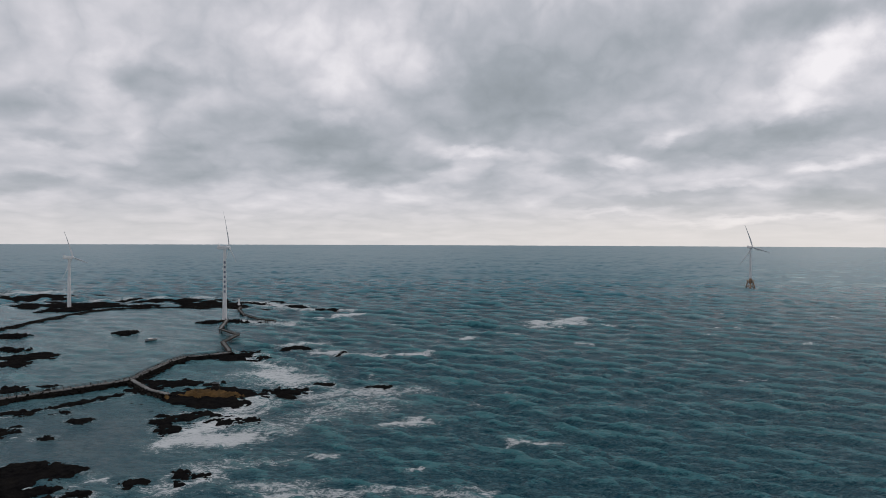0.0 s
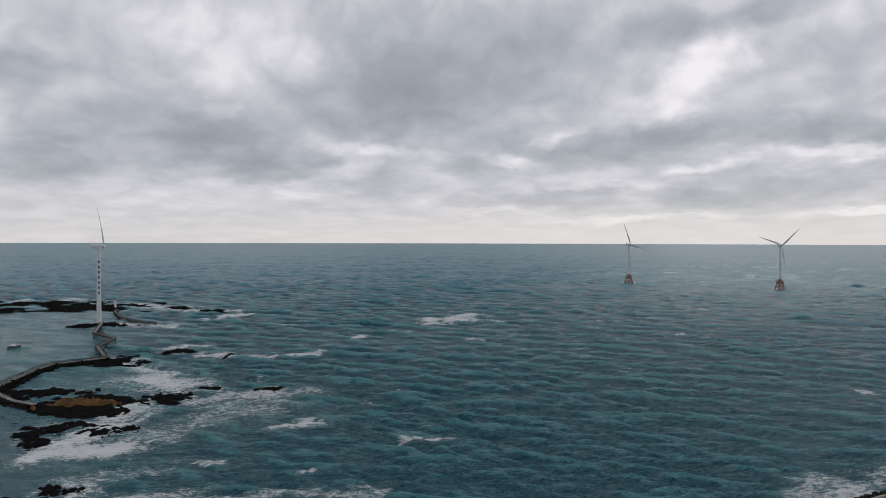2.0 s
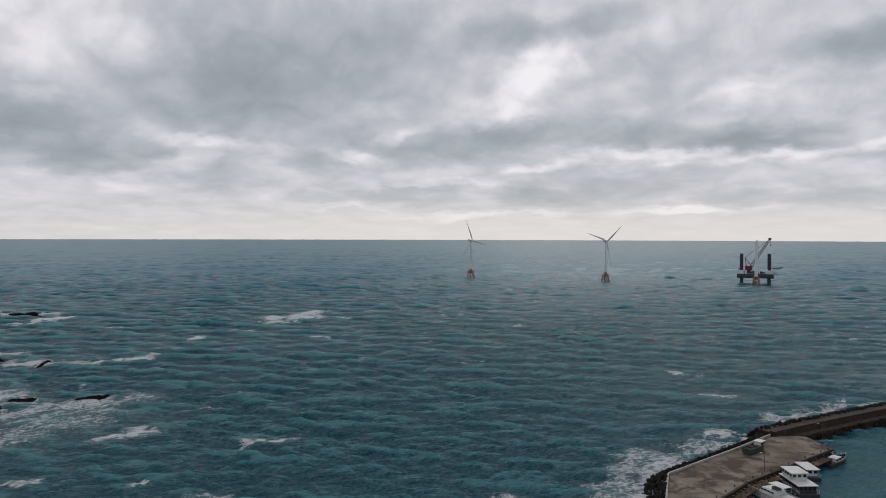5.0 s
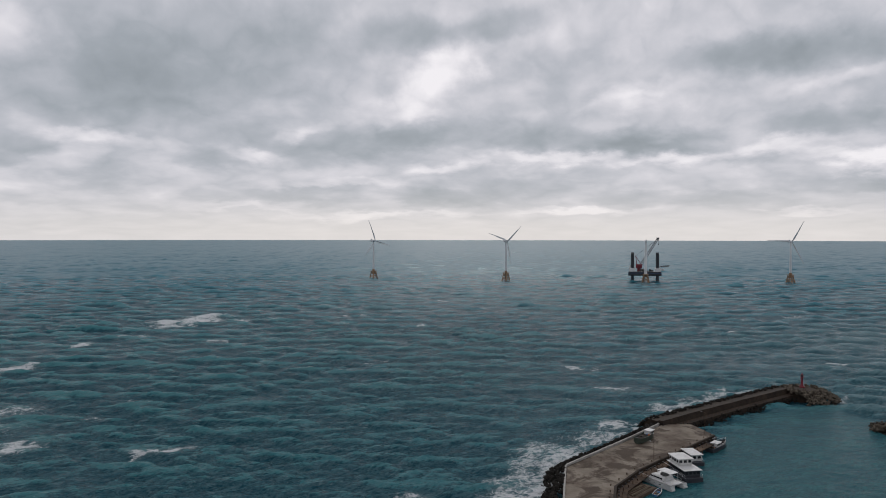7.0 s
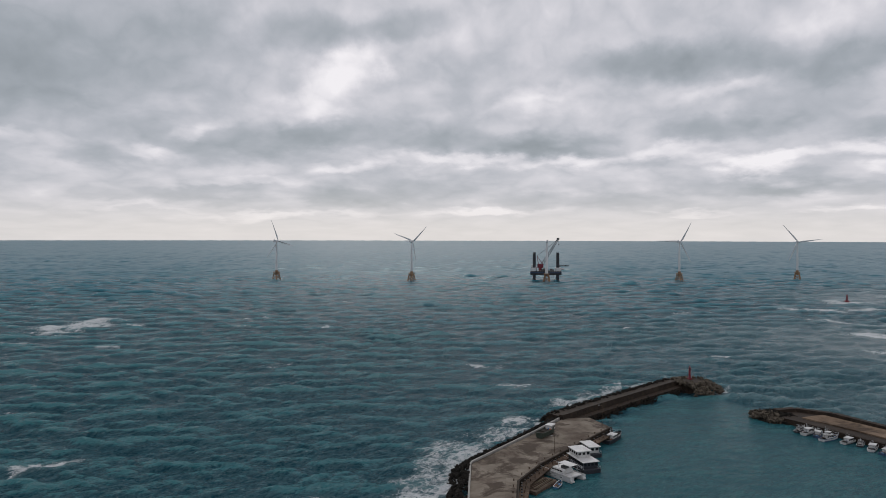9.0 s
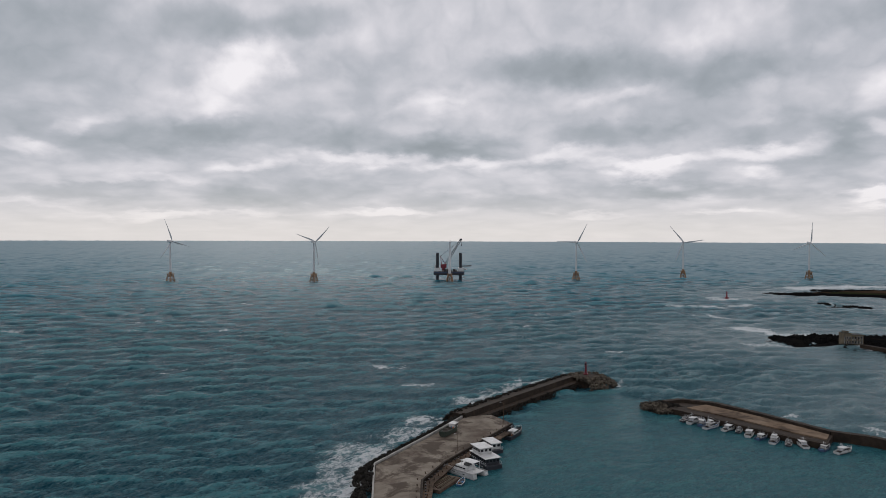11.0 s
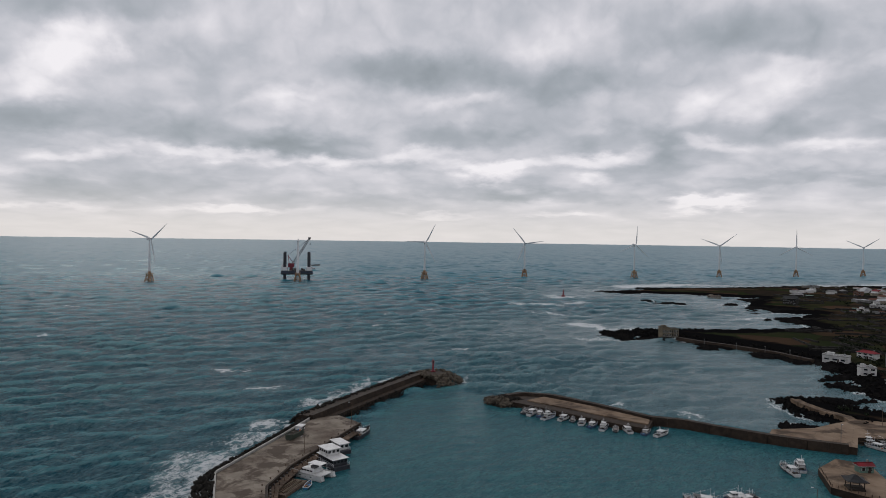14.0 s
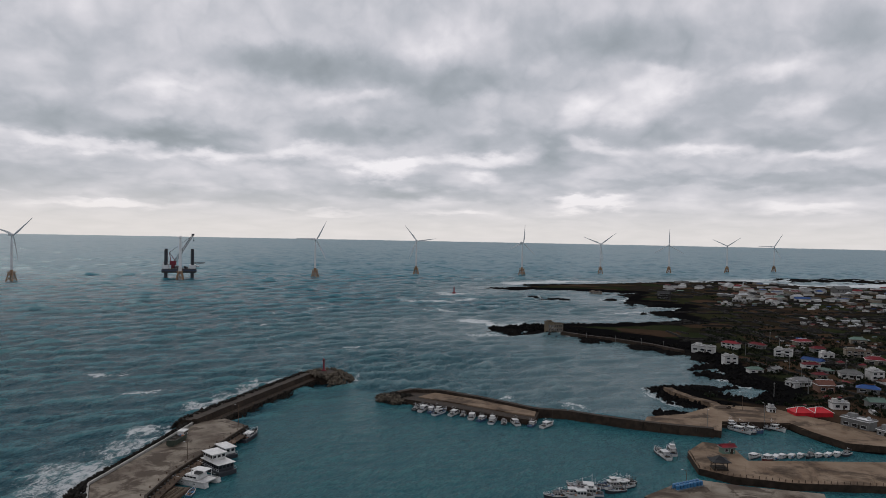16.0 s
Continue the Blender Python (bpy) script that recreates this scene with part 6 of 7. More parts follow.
# ---------- jack-up vessel ----------
def lattice(bm, a, b, w, bays, r=0.18):
    a, b = Vector(a), Vector(b)
    q = (b - a).to_track_quat("Z", "Y")
    c = [q @ Vector((sx * w / 2, sy * w / 2, 0)) for sx, sy in ((-1, -1), (1, -1), (1, 1), (-1, 1))]
    for k in range(4):
        rod(bm, a + c[k], b + c[k] * 0.6, r, seg=5)
    for i in range(bays):
        p, n = a + (b - a) * i / bays, a + (b - a) * (i + 1) / bays
        for k in range(4):
            rod(bm, p + c[k] * (1 - 0.4 * i / bays), n + c[(k + 1) % 4] * (1 - 0.4 * (i + 1) / bays), r * 0.7, seg=4)


jack = thing("jack_up_vessel", "white and navy jack-up vessel on black legs with a red crane", "jack-up vessel", m=pose(1016, 975, 0, 0, 0, -46.2))
bm = bmesh.new()
box(bm, -31, 31, -18, 18, 11, 18, bevel=0.8)
hull = part("hull", bm, hull_dark, jack)
bm = bmesh.new()
box(bm, -30.6, 30.6, -17.6, 17.6, 18.0, 18.5, bevel=0.1)
part("deck", bm, hull_dark, jack)
bm = bmesh.new()
box(bm, -31.2, 31.2, -18.2, -17.9, 15.4, 16.6)
part("stripe", bm, hull_blue, hull, "dull blue hull stripe")
for sx in (-23.5, 23.5):
    for sy in (-13.5, 13.5):
        bm = bmesh.new()
        rod(bm, (sx, sy, -4), (sx, sy, 54 + (1.5 if sy > 0 else 0)), 2.9, seg=16)
        leg = part("leg", bm, hull_dark, jack, "black tubular leg")
        for k in range(9):
            bm = bmesh.new()
            rod(bm, (sx, sy, 24 + k * 3.3), (sx, sy, 24.6 + k * 3.3), 3.1, seg=16)
            part("rack_ring", bm, hull_dark, leg)
        bm = bmesh.new()
        box(bm, sx - 4.4, sx + 4.4, sy - 4.2, sy + 4.2, 18.5, 25.5, bevel=0.5)
        part("jack_house", bm, turbine_white, jack, "white jacking house")
for i, (x0, x1, y0, y1, z0, z1) in enumerate(((-30, -18, -8, 8, 18.5, 27), (-29, -20, -6, 6, 27, 31), (18.5, 30, -8, 9, 18.5, 26), (28, 36, -6, 6, 21, 24), (-6, 3, 4, 12, 18.5, 23), (8, 15, -14, -6, 18.5, 22.5))):
    bm = bmesh.new()
    box(bm, x0, x1, y0, y1, z0, z1, bevel=0.3)
    blk = part("deck_house", bm, turbine_white if i < 4 else rust, jack)
    n = int((x1 - x0) / 2)
    for k in range(n):
        bm = bmesh.new()
        box(bm, x0 + 0.5 + k * 2, x0 + 1.6 + k * 2, y0 - 0.08, y0 + 0.05, z1 - 2.2, z1 - 1.2)
        part("window", bm, dark_glass, blk)
bm = lathe([(18.5, 3.6), (25, 3.2), (25, 0)], 18)
bmesh.ops.translate(bm, vec=(-11, -9, 0), verts=bm.verts)
crane = part("crane_pedestal", bm, red_paint, jack, "red crane pedestal")
bm = bmesh.new()
box(bm, -17, -5, -12.5, -5.5, 25, 33, bevel=0.5)
part("crane_house", bm, red_paint, crane)
bm = bmesh.new()
lattice(bm, (-8, -9, 31), (24, -9, 83), 4.6, 13, 0.55)
part("crane_boom", bm, boom_grey, crane, "grey lattice boom")
bm = bmesh.new()
for dy in (-2.2, 2.2):
    rod(bm, (-15, -9 + dy, 33), (-17.5, -9, 49), 0.6, 0.5)
    rod(bm, (-7, -9 + dy, 33), (-17.5, -9, 49), 0.55, 0.45)
part("crane_mast", bm, red_paint, crane)
bm = bmesh.new()
for dy in (-1.0, 1.0):
    rod(bm, (-17.5, -9 + dy, 49), (22, -9 + dy, 81), 0.3, seg=5)
rod(bm, (25, -9, 82), (25.3, -9, 73), 0.2, seg=5)
box(bm, 24.4, 26.2, -9.8, -8.2, 70.5, 73)
box(bm, 21.5, 26.5, -10.6, -7.4, 81.5, 85)
part("crane_cable", bm, dark_steel, crane)
bm = bmesh.new()
lattice(bm, (24, -10, 29), (46, -12, 31), 2.0, 8, 0.25)
part("small_boom", bm, dark_steel, jack)
bm = bmesh.new()
rod(bm, (37, 0, 28.2), (37, 0, 29), 8.0, seg=20)
part("helideck", bm, deck_grey, jack)
bm = bmesh.new()
for k in range(16):
    x = -30 + k * 4
    rod(bm, (x, -17.6, 18.5), (x, -17.6, 19.9), 0.12, seg=5)
rod(bm, (-30, -17.6, 19.9), (30, -17.6, 19.9), 0.1, seg=5)
part("railing", bm, white_paint, jack)
for k in range(7):
    bm = bmesh.new()
    x = -14 + k * 4.4
    box(bm, x, x + 3.4, -16.5 + (k % 3), -13 + (k % 3), 18.5, 20.5 + (k * 7 % 4), bevel=0.1)
    part("deck_cargo", bm, (rust, dark_steel, deck_grey, hull_blue)[k % 4], jack)

# ---------- beacons ----------
mark = thing("channel_beacon", "dark red beacon column on an awash reef", "beacon", m=pose(1008, 405, 0))
part("column", lathe([(-1, 3.0), (1.2, 2.8), (1.3, 1.1), (7.5, 0.9), (7.6, 1.5), (8.0, 1.5), (8.0, 0.5), (10, 0.4), (10, 0)], 14), red_paint, mark)
mark = thing("lighthouse", "slim white lighthouse on a low black reef", "lighthouse", m=pose(-270, 912, 1.2))
part("tower", lathe([(0, 1.9), (0.8, 1.9), (0.9, 1.35), (7.8, 1.0), (7.9, 1.5), (8.3, 1.5), (8.3, 0.6)], 16), turbine_white, mark)
part("lantern", lathe([(8.3, 0.65), (9.6, 0.65), (10.2, 0.1), (10.2, 0)], 12), dark_glass, mark)

# ---------- the lagoon: causeway, islet and footbridges ----------
def causeway(name, label, line, top, deck_w, base_w, posts, seed, deck_mat):
    t = thing(name, label, "causeway", kind="structure")
    pts = resample(line, 7.0)
    bm = bmesh.new()
    ribbon(bm, pts, [(-base_w, -1.5), (-deck_w / 2 - 0.5, top - 0.5), (deck_w / 2 + 0.5, top - 0.5), (base_w, -1.5)])
    gg = random.Random(seed)
    for v in bm.verts:
        if v.co.z < 0:
            v.co.x += gg.uniform(-1.5, 1.5)
            v.co.y += gg.uniform(-1.5, 1.5)
    part("embankment", bm, basalt, t)
    for a, b in zip(pts, pts[1:]):
        bm = bmesh.new()
        ribbon(bm, [between(a, b, 0.005), between(a, b, 0.995)], [(-deck_w / 2, top - 0.6), (-deck_w / 2, top), (deck_w / 2, top), (deck_w / 2, top - 0.6)])
        part("slab", bm, deck_mat, t)
    stones = band(pts, deck_w / 2, base_w + 0.6, top - 0.4, -0.5, 1.7, 1.0, seed) + band(pts[::-1], deck_w / 2, base_w + 0.6, top - 0.4, -0.5, 1.7, 1.0, seed + 1)
    strewn("stone", ROCKS, stones, t, 120)
    if posts:
        fine = resample(line, 4.0)
        for s in (-1, 1):
            side = []
            for i, p in enumerate(fine):
                q = fine[min(i + 1, len(fine) - 1)]
                o = fine[max(i - 1, 0)]
                d = Vector((q[0] - o[0], q[1] - o[1])).normalized()
                side.append((p[0] - d.y * s * (deck_w / 2 - 0.2), p[1] + d.x * s * (deck_w / 2 - 0.2)))
            for p in side:
                bm = bmesh.new()
                box(bm, p[0] - 0.1, p[0] + 0.1, p[1] - 0.1, p[1] + 0.1, top, top + 1.2)
                part("rail_post", bm, timber, t)
            bm = bmesh.new()
            for a, b in zip(side, side[1:]):
                for z in (0.55, 1.15):
                    rod(bm, (*a, top + z), (*b, top + z), 0.09, seg=5)
            part("rail", bm, timber, t)
    return t


causeway("causeway", "stone causeway with a grey walkway and dark timber rails", [(-262, 322), (-233, 361), (-205, 393), (-191, 409), (-188, 418), (-189, 440), (-189, 476), (-186, 495), (-175, 502), (-158, 517)], 2.8, 3.6, 5.0, True, 31, wall_grey)
causeway("causeway", "short stone causeway branching to a grassy islet", [(-188, 415), (-165, 387), (-150, 376)], 2.4, 2.6, 4.0, False, 33, wall_grey)
causeway("causeway", "low dark causeway across the far side of the lagoon", [(-440, 600), (-423, 657), (-429, 737), (-426, 819), (-413, 861), (-349, 878), (-277, 884), (-262, 888)], 1.5, 3.0, 4.5, False, 35, basalt)

rock_patch("islet", -131, 377, 38, 24, -4, 1.3, basalt, "black lava islet capped with dry orange grass", "islet", steps=54, seed=71)
rock_patch("grass_cap", -131, 380, 24, 8.0, -4, 2.9, dry_grass, "dry orange grass on the lava islet", "grass", steps=44, seed=72)
hut = thing("stone_shelter", "small dark stone shelter on the islet", "shelter", m=pose(-127, 385, 2.6, 0, 0, 12))
for i, (x0, x1, y0, y1, z1) in enumerate(((-2.2, 2.2, -2.0, 2.0, 2.4), (-1.4, 1.4, -1.3, 1.3, 3.6))):
    bm = bmesh.new()
    box(bm, x0, x1, y0, y1, -1.2, z1, bevel=0.25)
    part("wall" if i == 0 else "upper_wall", bm, wall_stone, hut)
bm = bmesh.new()
box(bm, -1.8, 1.8, -1.7, 1.7, 3.6, 3.85, bevel=0.1)
part("roof", bm, roof_dark, hut)


def footbridge(label, line, z, width, rail_h=1.2):
    t = thing("footbridge", label, "footbridge")
    for a, b in zip(line, line[1:]):
        d = Vector((b[0] - a[0], b[1] - a[1]))
        ln, ang = d.length, math.degrees(math.atan2(d.y, d.x))
        m = pose(a[0], a[1], z, 0, 0, ang)
        bm = bmesh.new()
        box(bm, -0.6, ln + 0.6, -width / 2, width / 2, -0.35, 0.0, m=m)
        sp = part("deck", bm, wall_grey, t)
        for s in (-1, 1):
            bm = bmesh.new()
            box(bm, -0.4, ln + 0.4, s * width / 2 - 0.12, s * width / 2 + 0.12, -0.9, 0.15, m=m)
            part("girder", bm, timber, sp)
            bm = bmesh.new()
            n = max(2, int(ln / 4))
            for k in range(n + 1):
                x = ln * k / n
                box(bm, x - 0.08, x + 0.08, s * width / 2 - 0.08, s * width / 2 + 0.08, 0, rail_h, m=m)
            for zz in (0.6, rail_h):
                box(bm, 0, ln, s * width / 2 - 0.06, s * width / 2 + 0.06, zz - 0.06, zz + 0.06, m=m)
            part("railing", bm, timber, sp)
        for f in (0.0, 0.5, 1.0):
            bm = bmesh.new()
            x, y = a[0] + d.x * f, a[1] + d.y * f
            rod(bm, (x - 0.9, y, -1.5), (x - 0.9, y, z - 0.35), 0.35)
            rod(bm, (x + 0.9, y, -1.5), (x + 0.9, y, z - 0.35), 0.35)
            box(bm, x - 1.6, x + 1.6, y - 0.6, y + 0.6, z - 0.95, z - 0.35)
            part("pier", bm, dark_concrete, t)
    return t


footbridge("zigzag footbridge on concrete piers leading to the turbine", [(-160, 516), (-180, 563), (-181, 608), (-209, 647), (-221, 700), (-228, 728)], 3.6, 3.2)
footbridge("low footbridge over the reef beside the white lighthouse", [(-258, 880), (-252, 850), (-229, 790), (-200, 745), (-178, 730)], 2.0, 2.4)
plinth = thing("turbine_plinth", "round concrete plinth under a white turbine", "plinth", "turbine plinths", pose(-234, 738, 0))
part("drum", lathe([(-1, 4.6), (1.6, 4.6), (1.8, 4.4), (1.8, 0)], 24), dark_concrete, plinth)
copy_thing(plinth, pose(-474, 873, 0))


# ---------- village ----------
def ground_at(x, y):
    return float(ground_height(np.array([float(x)]), np.array([float(y)]))[0][0])


def openings(t_wall, x0, x1, y, z, n, high, outward, with_frame=True):
    """Windows along a wall that runs in x at that y."""
    w = (x1 - x0) / n
    for k in range(n):
        a, b = x0 + w * (k + 0.22), x0 + w * (k + 0.78)
        bm = bmesh.new()
        if with_frame:
            box(bm, a - 0.1, b + 0.1, min(y, y + 0.07 * outward), max(y, y + 0.07 * outward), z - 0.1, z + high + 0.1)
        if with_frame:
            f = part("window", bm, turbine_white, t_wall)
            bm = bmesh.new()
        box(bm, a, b, min(y, y + 0.11 * outward), max(y, y + 0.11 * outward), z, z + high)
        part("pane" if with_frame else "window", bm, dark_glass, f if with_frame else t_wall)


def house(label, w, d, h, style, wall, roof, storeys=1, extra="", plain=False):
    t = thing("house", label, "house", "village houses")
    bm = bmesh.new()
    box(bm, -w / 2, w / 2, -d / 2, d / 2, -1.5, h)
    body = part("wall", bm, wall, t)
    for s in range(storeys):
        z = 0.9 + s * h / storeys
        hi = min(1.3, h / storeys * 0.45)
        for side in (-1,) if plain else (-1, 1):
            openings(body, -w / 2 + 0.3, w / 2 - 0.3, side * d / 2, z, max(2, int(w / 4.2)), hi, side, not plain)
    bm = bmesh.new()
    box(bm, w * 0.1, w * 0.1 + 1.0, -d / 2 - 0.12, -d / 2, 0, 2.05)
    part("door", bm, timber, body)
    if style == "flat":
        bm = bmesh.new()
        box(bm, -w / 2 - 0.35, w / 2 + 0.35, -d / 2 - 0.35, d / 2 + 0.35, h, h + 0.25)
        rf = part("roof", bm, roof, t)
        for i, (x0, x1, y0, y1) in enumerate(() if plain else ((-w / 2, w / 2, -d / 2, -d / 2 + 0.2), (-w / 2, w / 2, d / 2 - 0.2, d / 2), (-w / 2, -w / 2 + 0.2, -d / 2 + 0.2, d / 2 - 0.2), (w / 2 - 0.2, w / 2, -d / 2 + 0.2, d / 2 - 0.2))):
            bm = bmesh.new()
            box(bm, x0, x1, y0, y1, h + 0.25, h + 0.8)
            part("parapet", bm, wall, rf)
        bm = bmesh.new()
        box(bm, -w * 0.38, -w * 0.1, -d * 0.1, d * 0.3, h + 0.25, h + 2.0, bevel=0.05)
        part("roof_hut", bm, wall, rf)
        bm = lathe([(h + 0.25, 0.0), (h + 0.25, 0.7), (h + 1.5, 0.7), (h + 1.7, 0.4), (h + 1.7, 0)], 12)
        bmesh.ops.translate(bm, vec=(w * 0.3, d * 0.2, 0), verts=bm.verts)
        part("water_tank", bm, roof_pale, rf)
    else:
        o, rise = 0.55, min(w, d) * (0.28 if style == "gable" else 0.24)
        bm = bmesh.new()
        k = 0.0 if style == "gable" else min(w, d) * 0.42
        lo = [bm.verts.new((x, y, h - 0.02)) for x, y in ((-w / 2 - o, -d / 2 - o), (w / 2 + o, -d / 2 - o), (w / 2 + o, d / 2 + o), (-w / 2 - o, d / 2 + o))]
        mid = [bm.verts.new((v.co.x, v.co.y, h + 0.2)) for v in lo]
        r0, r1 = bm.verts.new((-w / 2 - o + k, 0, h + 0.2 + rise)), bm.verts.new((w / 2 + o - k, 0, h + 0.2 + rise))
        bm.faces.new(lo[::-1])
        for i in range(4):
            bm.faces.new((lo[i], lo[(i + 1) % 4], mid[(i + 1) % 4], mid[i]))
        bm.faces.new((mid[0], mid[1], r1, r0)), bm.faces.new((mid[1], mid[2], r1)), bm.faces.new((mid[2], mid[3], r0, r1)), bm.faces.new((mid[3], mid[0], r0))
        bmesh.ops.recalc_face_normals(bm, faces=bm.faces)
        rf = part("roof", bm, roof, t)
        bm = bmesh.new()
        rod(bm, (-w / 2 - o + k, 0, h + 0.24 + rise), (w / 2 + o - k, 0, h + 0.24 + rise), 0.16, seg=6)
        part("ridge", bm, turbine_white if extra == "white_ridge" else roof, rf)
        bm = bmesh.new()
        for (ax, ay), (bx, by) in (((-1, -1), (1, -1)), ((1, -1), (1, 1)), ((1, 1), (-1, 1)), ((-1, 1), (-1, -1))):
            rod(bm, (ax * (w / 2 + o), ay * (d / 2 + o), h + 0.1), (bx * (w / 2 + o), by * (d / 2 + o), h + 0.1), 0.14, seg=5)
        part("fascia", bm, turbine_white if extra == "white_ridge" else roof_grey, rf)
        bm = bmesh.new()
        box(bm, w * 0.25, w * 0.25 + 0.7, d * 0.12, d * 0.12 + 0.7, h, h + rise + 0.9)
        part("chimney", bm, wall_grey, rf)
    if extra == "porch":
        bm = bmesh.new()
        box(bm, -w * 0.3, w * 0.2, -d / 2 - 2.2, -d / 2, 2.4, 2.6)
        po = part("porch_roof", bm, roof_grey, t)
        for x in (-w * 0.28, w * 0.18):
            bm = bmesh.new()
            rod(bm, (x, -d / 2 - 2.0, -1.2), (x, -d / 2 - 2.0, 2.4), 0.12)
            part("porch_post", bm, wall, po)
    return t


def far_house(label, w, d, h, pitched, wall, roof):
    """A house so far off that its wall, roof and window rows are all that shows."""
    t = thing("house", label, "house", "village houses")
    bm = bmesh.new()
    box(bm, -w / 2, w / 2, -d / 2, d / 2, -1.5, h)
    body = part("wall", bm, wall, t)
    for k in range(2):
        bm = bmesh.new()
        x = -w * 0.32 + k * w * 0.38
        box(bm, x, x + w * 0.24, -d / 2 - 0.09, -d / 2 + 0.02, h * 0.32, h * 0.74)
        part("window", bm, dark_glass, body)
    bm = bmesh.new()
    if pitched:
        rise, o = d * 0.22, 0.5
        rows = [[bm.verts.new((x, y, z)) for y, z in ((-d / 2 - o, h - 0.1), (0, h + rise - 0.15), (d / 2 + o, h - 0.1), (d / 2 + o, h + 0.1), (0, h + rise + 0.1), (-d / 2 - o, h + 0.1))] for x in (-w / 2 - o, w / 2 + o)]
        for k in range(6):
            bm.faces.new((rows[0][k], rows[1][k], rows[1][(k + 1) % 6], rows[0][(k + 1) % 6]))
        for row in rows:
            bm.faces.new((row[0], row[1], row[4], row[5])), bm.faces.new((row[1], row[2], row[3], row[4]))
        prism(bm, [(-w / 2, -d * 0.3), (w / 2, -d * 0.3), (w / 2, d * 0.3), (-w / 2, d * 0.3)], h - 0.2, h + rise * 0.38)
    else:
        box(bm, -w / 2 - 0.3, w / 2 + 0.3, -d / 2 - 0.3, d / 2 + 0.3, h, h + 0.3)
        box(bm, -w * 0.36, -w * 0.06, -d * 0.1, d * 0.32, h + 0.3, h + 1.7)
    bmesh.ops.recalc_face_normals(bm, faces=bm.faces)
    part("roof", bm, roof, t)
    return t


def settle(t, x, y, turn):
    t.matrix_basis = pose(x, y, ground_at(x, y) + 0.15, 0, 0, turn)
    return t


def facing(ax, ay, bx, by, d):
    """The middle and turn of a house whose front runs from a to b, and that lies d deep behind it."""
    turn = math.degrees(math.atan2(by - ay, bx - ax))
    n = Vector((-(by - ay), bx - ax)).normalized()
    return (ax + bx) / 2 + n.x * d / 2, (ay + by) / 2 + n.y * d / 2, turn


